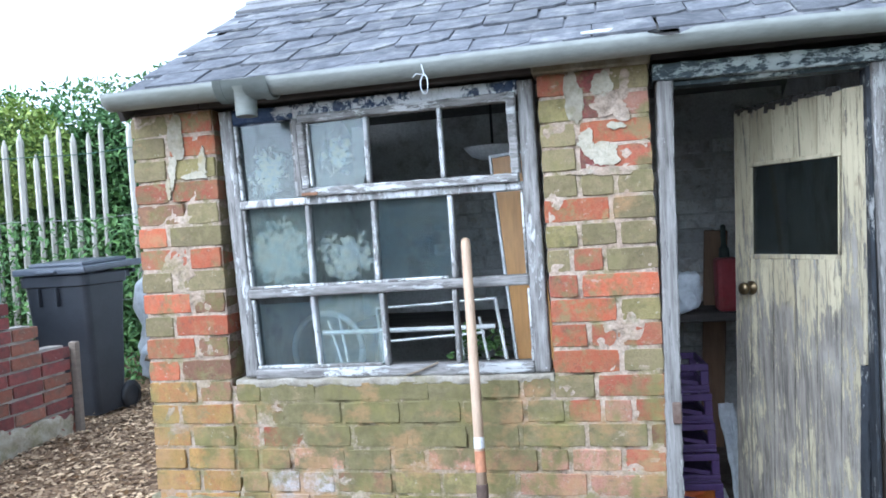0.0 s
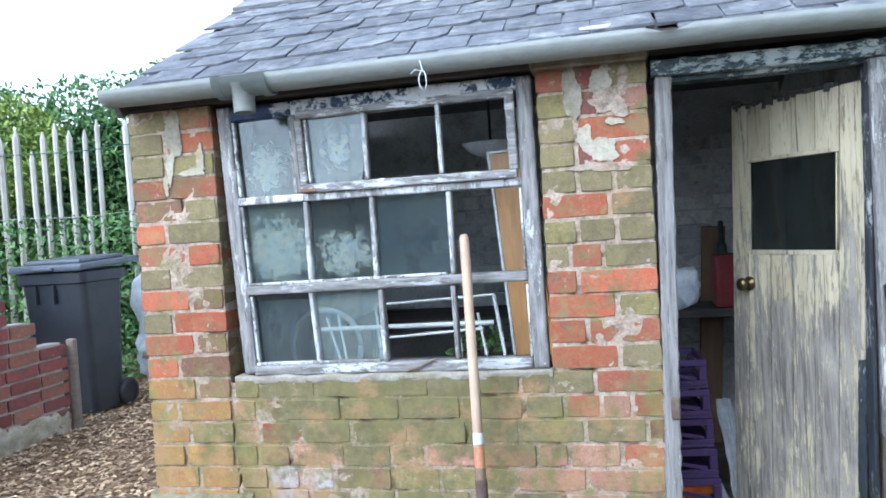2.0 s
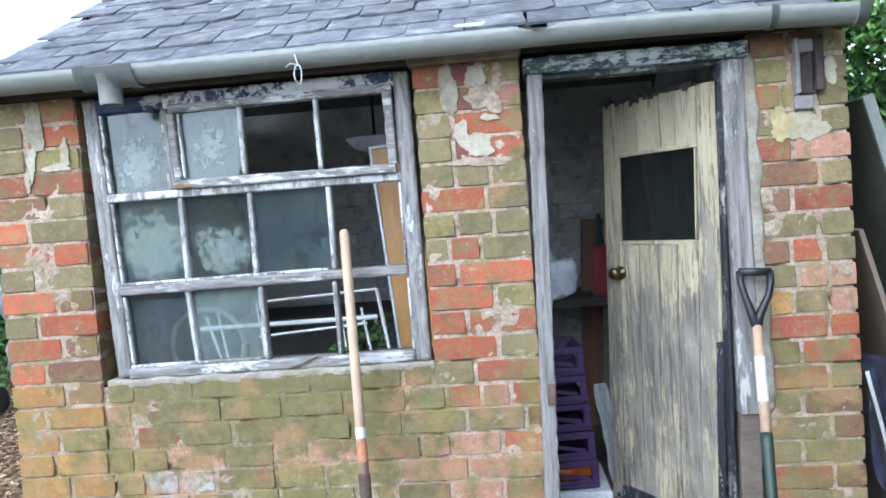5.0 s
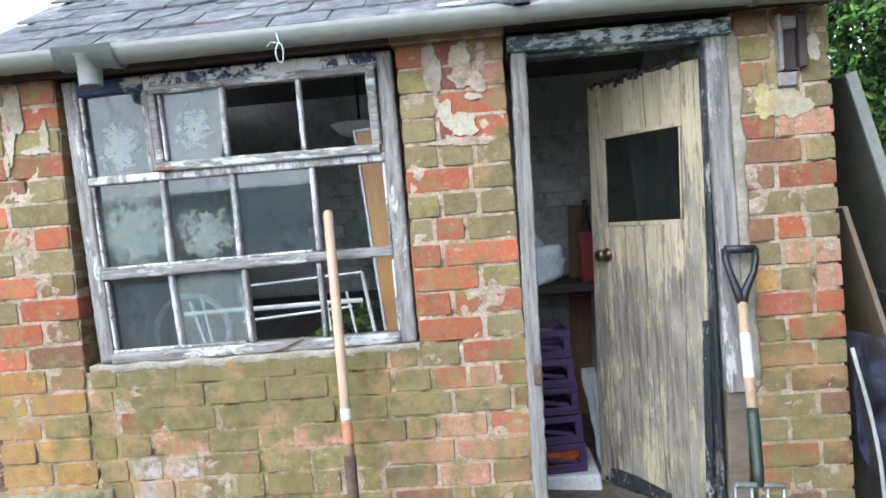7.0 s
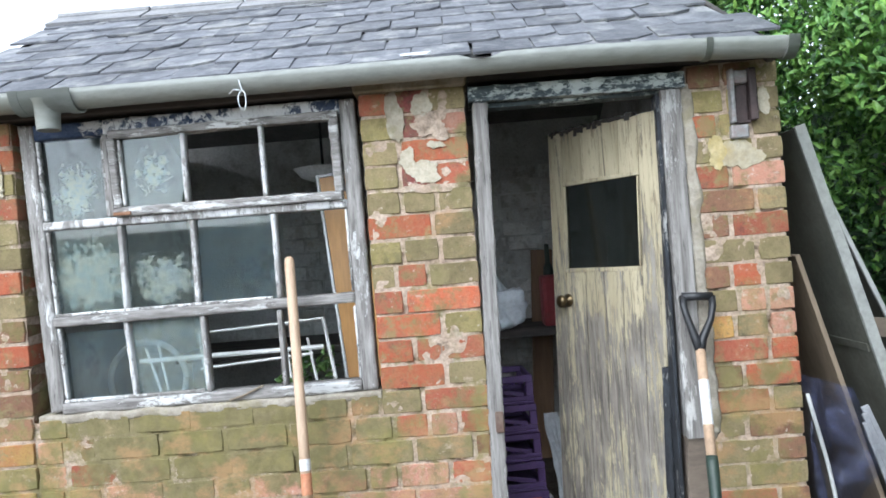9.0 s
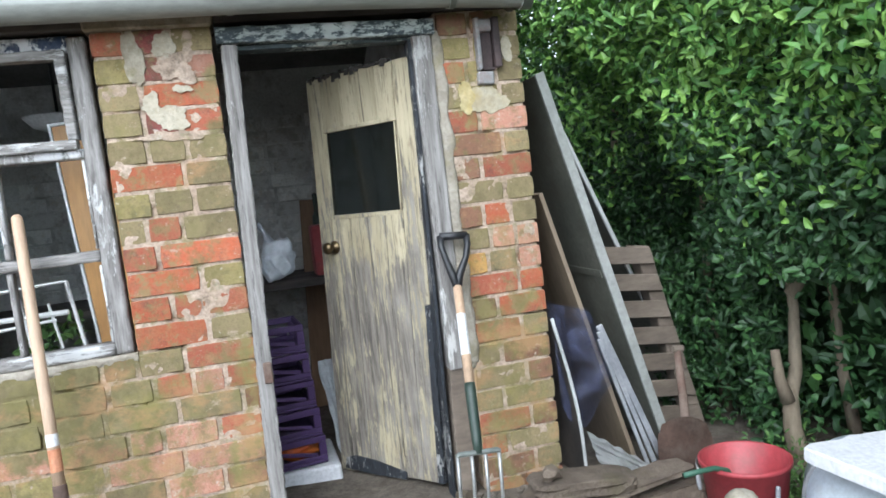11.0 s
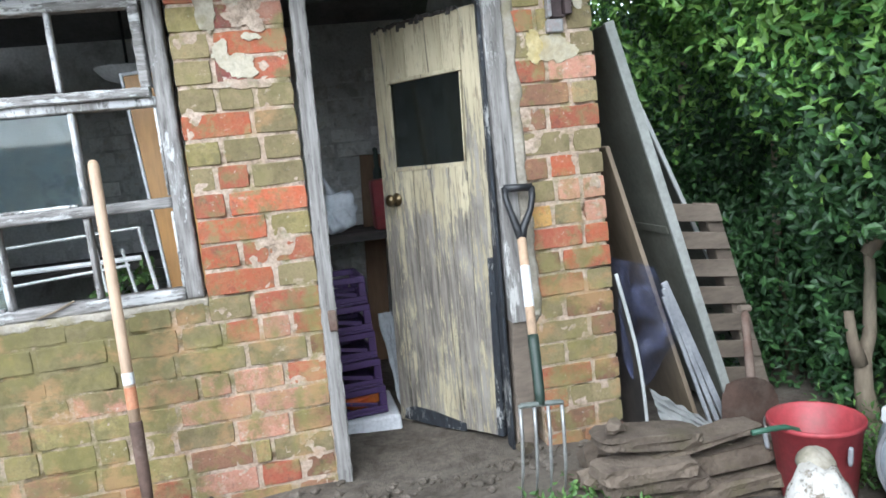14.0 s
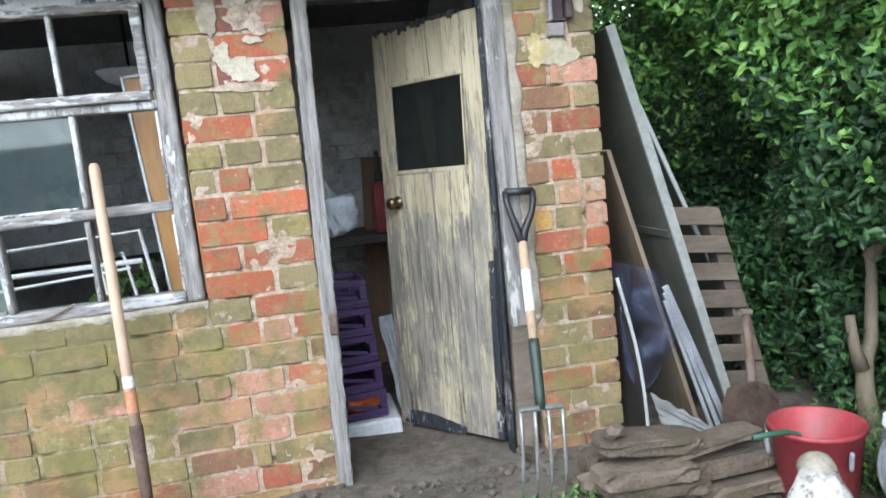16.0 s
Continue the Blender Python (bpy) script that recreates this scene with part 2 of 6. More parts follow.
    def done(self, color, rough=0.8, bump=None, strength=0.3, dist=0.01, metal=0.0, **more):
        b = self.bsdf
        self.put(b.inputs["Base Color"], (*color, 1) if isinstance(color, tuple) and len(color) == 3 else color)
        self.put(b.inputs["Roughness"], rough)
        b.inputs["Metallic"].default_value = metal
        for k, v in more.items():
            self.put(b.inputs[k.replace("_", " ")], v)
        if bump is not None:
            n = self.add("ShaderNodeBump", Strength=strength, Distance=dist)
            self.put(n.inputs["Height"], bump)
            self.put(b.inputs["Normal"], n.outputs[0])
        return self.mat


def brick_material(name, base, second, third, cut=0.55, lime=0.66, mossy=True):
    n = Nodes(name)
    co = n.moved()
    geo = n.add("ShaderNodeNewGeometry").outputs["Position"]
    big, mid, fine = n.noise(10, 5, 0.65, co), n.noise(34, 6, 0.72, co), n.noise(150, 4, 0.75, co)
    c = n.mix(n.ramp(big, (cut - 0.05, 0.0), (cut + 0.05, 1.0)), base, second)
    c = n.mix(n.ramp(mid, (0.46, 0.0), (0.68, 0.7)), c, third)
    c = n.mix(n.ramp(n.noise(16, 7, 0.75, co), (0.57, 0.0), (0.64, 0.7)), c, n.hue(c, 0.55, 0.85))
    c = n.mix(n.ramp(n.noise(24, 7, 0.75, n.stretch(co, (1, 1, 1.5))), (lime - 0.03, 0.0), (lime + 0.03, 0.75)), c, (0.56, 0.49, 0.40))
    c = n.mix(n.ramp(fine, (0.34, 0.55), (0.5, 0.0)), c, n.hue(c, 0.55))
    c = n.mix(n.ramp(fine, (0.6, 0.0), (0.74, 0.3)), c, n.hue(c, 1.4, 0.85))
    c = n.hue(c, n.random_value(0.82, 1.24))
    if mossy:
        c = n.mix(n.ramp(n.noise(3.2, 6, 0.68, geo), (0.5, 0.0), (0.66, 0.35)), c, (0.27, 0.225, 0.10))
        c = n.algae(n.weathered(c, geo), geo)
    return n.done(c, 0.93, n.mix(0.5, mid, fine), 0.8, 0.006)


BR = {
    "R": brick_material("orange_red_brick", (0.43, 0.115, 0.055), (0.345, 0.12, 0.065), (0.40, 0.17, 0.095), 0.55, 0.66),
    "r": brick_material("dull_red_brick", (0.33, 0.095, 0.055), (0.22, 0.15, 0.07), (0.30, 0.14, 0.08), 0.56, 0.66),
    "d": brick_material("dark_red_brick", (0.20, 0.055, 0.05), (0.14, 0.06, 0.05), (0.26, 0.09, 0.07), 0.55, 0.68),
    "o": brick_material("mossy_olive_brick", (0.235, 0.19, 0.098), (0.195, 0.158, 0.08), (0.29, 0.22, 0.125), 0.5, 0.69),
    "b": brick_material("brown_brick", (0.22, 0.115, 0.07), (0.19, 0.15, 0.06), (0.26, 0.13, 0.08), 0.55, 0.67),
    "p": brick_material("pink_worn_brick", (0.47, 0.23, 0.16), (0.36, 0.24, 0.13), (0.5, 0.3, 0.22), 0.6, 0.6),
    "Y": brick_material("ochre_brick", (0.44, 0.255, 0.085), (0.40, 0.19, 0.075), (0.33, 0.235, 0.075), 0.55, 0.66),
    "y": brick_material("pale_green_brick", (0.28, 0.235, 0.095), (0.225, 0.185, 0.075), (0.36, 0.28, 0.14), 0.5, 0.64),
    "g": brick_material("algae_green_brick", (0.20, 0.168, 0.062), (0.175, 0.15, 0.06), (0.28, 0.225, 0.09), 0.5, 0.7),
    "w": brick_material("limewashed_brick", (0.50, 0.44, 0.42), (0.40, 0.3, 0.24), (0.6, 0.57, 0.54), 0.55, 0.6),
    "i": brick_material("whitewashed_brick", (0.72, 0.71, 0.69), (0.48, 0.46, 0.44), (0.6, 0.56, 0.53), 0.55, 0.6, False),
    "D": brick_material("purple_red_brick", (0.20, 0.055, 0.05), (0.14, 0.06, 0.055), (0.27, 0.10, 0.08), 0.55, 0.66, False),
    "B": brick_material("red_brown_brick", (0.26, 0.10, 0.065), (0.19, 0.10, 0.07), (0.30, 0.15, 0.10), 0.55, 0.64, False),
}


def simple(name, low, high, scale=12, rough=0.8, fine=90, bump=0.25, dist=0.004, metal=0.0, dirt=None, stretch=(1, 1, 1), shift=False, vary=0.0, **more):
    n = Nodes(name)
    co = n.stretch(n.moved() if shift else n.co, stretch)
    a, b = n.noise(scale, 5, 0.6, co), n.noise(fine, 4, 0.65, co)
    c = n.mix(n.ramp(a, (0.35, 0.0), (0.65, 1.0)), low, high)
    c = n.mix(n.ramp(b, (0.35, 0.45), (0.6, 0.0)), c, n.hue(c, 0.55))
    if dirt:
        c = n.mix(n.ramp(n.noise(scale * 0.6, 6, 0.7, co), (0.52, 0.0), (0.66, 0.85)), c, dirt)
    if vary:
        c = n.hue(c, n.random_value(1 - vary, 1 + vary))
    return n.done(c, rough, b, bump, dist, metal, **more)


def peeling(name, wood_low, wood_high, paint, amount=0.5, grain=(1, 1, 1), scale=14, rough=0.75, paint2=None):
    """Bare weathered wood with what is left of its paint. amount: the share of paint."""
    n = Nodes(name)
    co = n.stretch(n.moved(), grain)
    w = n.mix(n.ramp(n.noise(60, 5, 0.65, co), (0.35, 0.0), (0.65, 1.0)), wood_low, wood_high)
    long_grain = tuple(1 + (g - 1) * 0.86 for g in grain)
    flake = n.noise(scale, 9, 0.8, n.stretch(n.moved(), long_grain))
    cluster = n.noise(6.5, 3, 0.5, n.stretch(n.moved(), tuple(1 + (g - 1) * 0.5 for g in grain)))
    field = n.mix(0.38, flake, cluster)
    edge = 0.60 - 0.20 * amount
    mask = n.ramp(field, (edge - 0.008, 0.0), (edge + 0.008, 1.0))
    p = n.mix(n.ramp(n.noise(9, 5, 0.65, co), (0.4, 0.0), (0.6, 1.0)), paint, paint2 or tuple(0.74 * v for v in paint))
    c = n.mix(mask, w, p)
    crack = n.ramp(n.noise(95, 5, 0.7, n.stretch(n.moved(), tuple(1 + (g - 1) * 0.97 for g in grain))), (0.33, 0.85), (0.43, 0.0))
    c = n.mix(crack, c, n.hue(c, 0.28))
    return n.done(c, rough, n.mix(0.5, mask, n.noise(60, 4, 0.6, co)), 0.65, 0.004)


def mortar_material():
    n = Nodes("old_mortar")
    a, b = n.noise(6, 5, 0.65), n.noise(75, 4, 0.7)
    c = n.mix(n.ramp(a, (0.35, 0.0), (0.65, 1.0)), (0.44, 0.325, 0.24), (0.58, 0.465, 0.37))
    c = n.mix(n.ramp(n.noise(3.4, 7, 0.7), (0.54, 0.0), (0.68, 0.8)), c, (0.26, 0.215, 0.1))
    c = n.mix(n.ramp(n.noise(17, 5, 0.7), (0.57, 0.0), (0.66, 0.6)), c, (0.6, 0.56, 0.48))
    c = n.mix(n.ramp(n.noise(11, 7, 0.75), (0.53, 0.0), (0.64, 0.75)), c, (0.17, 0.13, 0.09))
    c = n.mix(n.ramp(b, (0.34, 0.7), (0.58, 0.0)), c, n.hue(c, 0.45))
    c = n.algae(n.weathered(c, n.co), n.co)
    return n.done(c, 0.95, n.mix(0.5, b, n.noise(28, 5, 0.65)), 0.9, 0.008)


MORTAR = mortar_material()
PLASTER = simple("cream_plaster", (0.46, 0.41, 0.31), (0.58, 0.53, 0.42), 14, 0.95, 90, 0.7, 0.005, dirt=(0.36, 0.30, 0.20))
RENDERM = simple("grey_cement", (0.30, 0.26, 0.18), (0.50, 0.45, 0.36), 14, 0.95, 80, 0.7, 0.006, dirt=(0.22, 0.2, 0.1))
SLATE = simple("roof_slate", (0.105, 0.11, 0.125), (0.20, 0.205, 0.222), 11, 0.72, 45, 0.9, 0.006, dirt=(0.31, 0.31, 0.30), shift=True, vary=0.2)
RIDGE = simple("ridge_tile_grey", (0.22, 0.22, 0.23), (0.32, 0.32, 0.32), 8, 0.8, 70)
GUTTER = simple("grey_plastic_gutter", (0.245, 0.262, 0.245), (0.30, 0.315, 0.292), 3, 0.55, 50, 0.06, 0.002, dirt=(0.2, 0.21, 0.175), stretch=(0.3, 1, 1))
DARKWOOD = simple("dark_old_timber", (0.045, 0.042, 0.04), (0.12, 0.105, 0.095), 9, 0.9, 60, 0.4, 0.004, stretch=(0.2, 1, 1))
FRAMEV = peeling("weathered_window_paint_upright", (0.14, 0.13, 0.122), (0.36, 0.345, 0.33), (0.70, 0.70, 0.69), 0.20, (1, 1, 0.12), 42)
FRAMEH = peeling("weathered_window_paint_level", (0.14, 0.13, 0.122), (0.36, 0.345, 0.33), (0.70, 0.70, 0.69), 0.30, (0.12, 1, 1), 42)
HEADP = peeling("blue_and_white_flaking_paint", (0.018, 0.04, 0.10), (0.09, 0.11, 0.16), (0.76, 0.77, 0.78), 0.66, (1, 1, 0.8), 30)
HEADB = peeling("flaking_navy_paint", (0.018, 0.04, 0.10), (0.06, 0.09, 0.16), (0.70, 0.72, 0.74), 0.22, (0.7, 1, 1), 18)
LINTELP = peeling("black_and_pale_flaking_paint", (0.035, 0.05, 0.055), (0.07, 0.09, 0.10), (0.52, 0.57, 0.55), 0.42, (0.4, 1, 1), 64)
JAMB = peeling("grey_bare_jamb_wood", (0.14, 0.13, 0.12), (0.33, 0.315, 0.30), (0.56, 0.55, 0.53), 0.14, (1, 1, 0.06), 34)
SASHBAR = peeling("white_putty_bars", (0.2, 0.19, 0.18), (0.38, 0.365, 0.35), (0.72, 0.72, 0.72), 0.52, (1, 1, 0.3), 40)
PUTTY = peeling("cracked_white_putty", (0.12, 0.11, 0.10), (0.30, 0.285, 0.27), (0.74, 0.74, 0.73), 0.54, (1, 1, 0.5), 50)
TARRED = peeling("tarred_door_edge", (0.012, 0.013, 0.016), (0.03, 0.036, 0.046), (0.34, 0.34, 0.33), 0.30, (1, 1, 0.25), 44)


def door_material():
    """Thin cream paint, worn through to stained and bare grey wood, the more the lower."""
    n = Nodes("cream_flaking_door_paint")
    co = n.stretch(n.moved(), (1, 1, 0.05))
    wood = n.mix(n.ramp(n.noise(80, 7, 0.72, co), (0.36, 0.0), (0.66, 1.0)), (0.085, 0.075, 0.064), (0.30, 0.27, 0.23))
    wood = n.mix(n.ramp(n.noise(7, 5, 0.65, n.stretch(n.co, (1, 1, 0.4))), (0.48, 0.0), (0.62, 0.6)), wood, (0.36, 0.335, 0.30))
    xyz = n.add("ShaderNodeSeparateXYZ")
    n.put(xyz.inputs[0], n.co)
    wear = n.add("ShaderNodeMapRange", From_Min=0.78, From_Max=1.34, To_Min=-0.035, To_Max=0.075)
    n.put(wear.inputs[0], xyz.outputs[2])
    flake = n.mix(0.36, n.noise(42, 9, 0.82, n.stretch(n.moved(), (1, 1, 0.11))), n.noise(6.5, 5, 0.65, n.stretch(n.co, (1, 1, 0.45))))
    total = n.add("ShaderNodeMath")
    n.put(total.inputs[0], flake)
    n.put(total.inputs[1], wear.outputs[0])
    mask = n.ramp(total.outputs[0], (0.490, 0.0), (0.508, 1.0))
    thin = n.ramp(total.outputs[0], (0.44, 0.0), (0.492, 0.5))
    paint = n.mix(n.ramp(n.noise(8, 6, 0.65, n.stretch(n.moved(), (1, 1, 0.15))), (0.4, 0.0), (0.62, 1.0)), (0.50, 0.44, 0.30), (0.37, 0.32, 0.21))
    paint = n.mix(n.ramp(n.noise(55, 7, 0.78, n.stretch(n.moved(), (1, 1, 0.12))), (0.555, 0.0), (0.63, 0.8)), paint, (0.23, 0.185, 0.125))
    c = n.mix(thin, wood, (0.29, 0.26, 0.205))
    c = n.mix(mask, c, paint)
    c = n.mix(n.ramp(n.noise(110, 5, 0.7, n.stretch(n.moved(), (1, 1, 0.02))), (0.34, 0.8), (0.43, 0.0)), c, (0.06, 0.052, 0.045))
    return n.done(c, 0.85, n.mix(0.6, mask, n.noise(75, 5, 0.65, co)), 0.8, 0.004)


DOORP = door_material()


LIPP = peeling("thick_cream_paint_edge", (0.10, 0.09, 0.08), (0.28, 0.25, 0.21), (0.50, 0.44, 0.31), 0.5, (1, 1, 0.35), 40)


def pane_material(name, film, patch, patch_cut, tint=(0.42, 0.47, 0.48), clear=0.85, spot=None):
    """Old glass under a film of dust, with smeared pale blotches."""
    n = Nodes(name)
    co = n.moved()
    glass = n.bsdf
    glass.inputs["Base Color"].default_value = (clear * 0.84, clear * 0.96, clear, 1)
    glass.inputs["Transmission Weight"].default_value = 1.0
    glass.inputs["Roughness"].default_value = 0.03
    glass.inputs["IOR"].default_value = 1.45
    dust = n.add("ShaderNodeBsdfDiffuse")
    n.put(dust.inputs[0], n.mix(n.ramp(n.noise(38, 6, 0.72, co), (0.46, 0.0), (0.54, 1.0)), tint + (1,), (0.44, 0.48, 0.40, 1)))
    f = n.add("ShaderNodeMapRange", From_Min=0.3, From_Max=0.7, To_Min=film * 0.6, To_Max=film * 1.5)
    n.put(f.inputs[0], n.noise(6, 5, 0.6, co))
    field = n.noise(36, 10, 0.86, co)
    if spot:
        # a frosted bloom in one part of the pane: middle (x, z), half width, half height
        off = n.add("ShaderNodeVectorMath")
        n.put(off.inputs[0], n.co)
        off.operation = "SUBTRACT"
        off.inputs[1].default_value = (spot[0], 0.045, spot[1])
        far = n.add("ShaderNodeVectorMath")
        far.operation = "LENGTH"
        n.put(far.inputs[0], n.stretch(off.outputs[0], (1 / spot[2], 0, 1 / spot[3])))
        near = n.add("ShaderNodeMapRange", From_Min=0.3, From_Max=1.35, To_Min=0.12, To_Max=-0.10)
        n.put(near.inputs[0], far.outputs["Value"])
        total = n.add("ShaderNodeMath")
        n.put(total.inputs[0], field)
        n.put(total.inputs[1], near.outputs[0])
        field = total.outputs[0]
    blotch = n.ramp(field, (patch_cut - 0.02, 0.0), (patch_cut + 0.03, patch))
    whole = n.add("ShaderNodeMath")
    whole.operation, whole.use_clamp = "ADD", True
    n.put(whole.inputs[0], f.outputs[0])
    n.put(whole.inputs[1], blotch)
    sh = n.add("ShaderNodeMixShader")
    n.put(sh.inputs[0], whole.outputs[0])
    n.put(sh.inputs[1], glass.outputs[0])
    n.put(sh.inputs[2], dust.outputs[0])
    n.t.links.new(sh.outputs[0], n.t.nodes["Material Output"].inputs["Surface"])
    return n.mat


PANE_TOP = pane_material("frosted_top_glass", 0.028, 0.42, 0.525, (0.33, 0.40, 0.42), spot=(-1.165, 1.415, 0.085, 0.105))
PANE_CASE = pane_material("frosted_casement_glass", 0.10, 0.40, 0.58, (0.34, 0.42, 0.45), spot=(-0.885, 1.455, 0.09, 0.10))
PANE_LEFT = pane_material("frosted_left_glass", 0.06, 0.28, 0.525, (0.29, 0.37, 0.36), spot=(-1.14, 1.115, 0.15, 0.15))
PANE_MID = pane_material("frosted_middle_glass", 0.028, 0.30, 0.535, (0.32, 0.38, 0.38), spot=(-0.89, 1.09, 0.12, 0.10))
PANE_MILKY = pane_material("milky_window_glass", 0.15, 0.22, 0.58, (0.32, 0.40, 0.42))
PANE_CLEAR = pane_material("dusty_window_glass", 0.045, 0.1, 0.68, (0.26, 0.38, 0.47))
PANE_DOOR = pane_material("dark_door_glass", 0.022, 0.09, 0.60, (0.15, 0.19, 0.20), 0.26)


def earth_material():
    n = Nodes("trodden_earth_and_bark")
    a, b, c3 = n.noise(1.6, 6, 0.65), n.noise(14, 6, 0.7), n.noise(85, 5, 0.7)
    soil = n.mix(n.ramp(b, (0.38, 0.0), (0.62, 1.0)), (0.08, 0.066, 0.05), (0.17, 0.142, 0.112))
    soil = n.mix(n.ramp(a, (0.5, 0.0), (0.62, 0.7)), soil, (0.215, 0.185, 0.15))
    v = n.add("ShaderNodeTexVoronoi", Scale=38.0, Randomness=1.0)
    n.put(v.inputs["Vector"], n.stretch(n.co, (1, 1.6, 1)))
    bark = n.mix(n.ramp(v.outputs["Color"], (0.2, 0.0), (0.8, 1.0)), (0.10, 0.06, 0.035), (0.34, 0.22, 0.12))
    xyz = n.add("ShaderNodeSeparateXYZ")
    n.put(xyz.inputs[0], n.co)
    where = n.add("ShaderNodeMapRange", From_Min=-1.55, From_Max=-1.75)
    n.put(where.inputs[0], xyz.outputs[0])
    col = n.mix(where.outputs[0], soil, bark)
    col = n.mix(n.ramp(c3, (0.35, 0.6), (0.6, 0.0)), col, n.hue(col, 0.5))
    return n.done(col, 0.95, n.mix(0.5, b, c3), 0.8, 0.02)


EARTH = earth_material()


def leaf_material(name, dark, light, rough=0.38):
    n = Nodes(name)
    g = n.add("ShaderNodeNewGeometry")
    c = n.ramp(g.outputs["Random Per Island"], (0.0, dark), (0.7, tuple((a + b) / 2 for a, b in zip(dark, light))), (1.0, light))
    c = n.hue(c, n.ramp(n.noise(1.5, 3), (0.3, 0.8), (0.7, 1.15)))
    return n.done(c, rough, None, Subsurface_Weight=0.0, Transmission_Weight=0.0)


# dark and pale leaf tones set apart to carry skylight on the hedge's top
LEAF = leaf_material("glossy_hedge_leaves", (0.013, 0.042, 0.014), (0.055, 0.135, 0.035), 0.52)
YOUNG_LIT = leaf_material("young_toplit_leaves", (0.062, 0.18, 0.034), (0.25, 0.44, 0.09), 0.46)
# near-black green: the shade deep inside the hedges put into colour
SHADE = leaf_material("hedge_shade_core", (0.018, 0.04, 0.012), (0.03, 0.06, 0.02), 0.8)
LEAF_FAR = leaf_material("fine_hedge_leaves", (0.045, 0.115, 0.03), (0.14, 0.26, 0.065), 0.6)
LEAF_YEL = leaf_material("yellow_green_leaves", (0.16, 0.26, 0.04), (0.38, 0.46, 0.10), 0.6)
WEED = leaf_material("weed_leaves", (0.04, 0.10, 0.02), (0.12, 0.22, 0.05), 0.6)
BARKM = simple("grey_brown_bark", (0.17, 0.13, 0.09), (0.30, 0.25, 0.18), 10, 0.9, 60, 0.6, 0.006, stretch=(1, 1, 0.3))
STONE = simple("grey_walling_stone", (0.115, 0.088, 0.066), (0.215, 0.17, 0.128), 9, 0.92, 60, 1.0, 0.012, dirt=(0.12, 0.10, 0.06), shift=True, vary=0.25)
ASH = simple("pale_ash_handle", (0.54, 0.375, 0.25), (0.64, 0.47, 0.335), 9, 0.5, 90, 0.1, 0.001, stretch=(1, 1, 0.08))
BLACKP = simple("black_plastic", (0.016, 0.017, 0.02), (0.03, 0.031, 0.034), 9, 0.45, 70, 0.05, 0.001)
WHITEL = simple("white_label", (0.7, 0.7, 0.7), (0.8, 0.8, 0.8), 12, 0.5)
GREENP = simple("dark_green_paint", (0.022, 0.042, 0.033), (0.04, 0.06, 0.046), 10, 0.5, 70, 0.1, 0.002)
STEEL = simple("worn_steel", (0.30, 0.30, 0.29), (0.46, 0.46, 0.45), 12, 0.45, 80, 0.15, 0.001, metal=0.7)
RUST = simple("rusty_steel", (0.10, 0.065, 0.05), (0.17, 0.105, 0.08), 8, 0.85, 60, 0.4, 0.003, dirt=(0.2, 0.15, 0.12))
REDP = simple("faded_red_plastic", (0.32, 0.034, 0.042), (0.41, 0.065, 0.075), 5, 0.5, 50, 0.1, 0.001, dirt=(0.22, 0.075, 0.065))
HOSE = simple("green_hose_rubber", (0.03, 0.09, 0.06), (0.05, 0.135, 0.085), 8, 0.5)
PINE = simple("planed_pine_board", (0.23, 0.178, 0.122), (0.31, 0.245, 0.175), 5, 0.6, 60, 0.1, 0.002, stretch=(1, 1, 0.1))
# dark brown: shade of the gap by the wall put into the bowed sheet
BOWED = simple("gap_shaded_hardboard", (0.045, 0.04, 0.037), (0.10, 0.085, 0.072), 5, 0.7, 50, 0.1, 0.002)
GREYGREEN = simple("grey_green_painted_board", (0.105, 0.11, 0.088), (0.16, 0.16, 0.13), 4, 0.75, 50, 0.15, 0.002, dirt=(0.1, 0.095, 0.07))
ALU = simple("dull_white_metal_edge", (0.46, 0.47, 0.46), (0.56, 0.57, 0.56), 4, 0.5, 5, 0.03, 0.001)
EDGEGREY = simple("grey_green_metal_edge", (0.24, 0.25, 0.23), (0.37, 0.38, 0.355), 3, 0.55, 40, 0.06, 0.001, dirt=(0.22, 0.22, 0.19))
PALLETW = simple("weathered_pallet_wood", (0.145, 0.115, 0.09), (0.24, 0.195, 0.152), 8, 0.85, 60, 0.35, 0.003, stretch=(0.3, 0.3, 1), shift=True)
WHITEP = simple("white_enamel", (0.72, 0.73, 0.75), (0.8, 0.81, 0.83), 6, 0.3, 60, 0.03, 0.001, dirt=(0.68, 0.69, 0.69))
PALEBLUE = simple("pale_blue_white_plastic", (0.52, 0.58, 0.64), (0.60, 0.66, 0.71), 5, 0.45, 60, 0.05, 0.001, dirt=(0.45, 0.48, 0.5))
LOGM = peeling("flaking_white_driftwood", (0.15, 0.12, 0.09), (0.32, 0.27, 0.21), (0.68, 0.67, 0.64), 0.62, (1, 1, 0.7), 13, 0.9, (0.46, 0.43, 0.38))
CUTEND = simple("grey_cut_log_end", (0.26, 0.23, 0.17), (0.42, 0.38, 0.31), 20, 0.9, 60, 0.5, 0.004, dirt=(0.18, 0.17, 0.11))
BINP = simple("charcoal_bin_plastic", (0.020, 0.023, 0.03), (0.034, 0.038, 0.046), 5, 0.42, 70, 0.08, 0.001)
PALING = simple("silvery_chestnut_paling", (0.36, 0.34, 0.29), (0.56, 0.53, 0.48), 9, 0.85, 60, 0.4, 0.004, stretch=(1, 1, 0.15), shift=True)
PURPLE = simple("purple_plastic", (0.05, 0.026, 0.09), (0.075, 0.04, 0.125), 6, 0.4, 60, 0.05, 0.001)
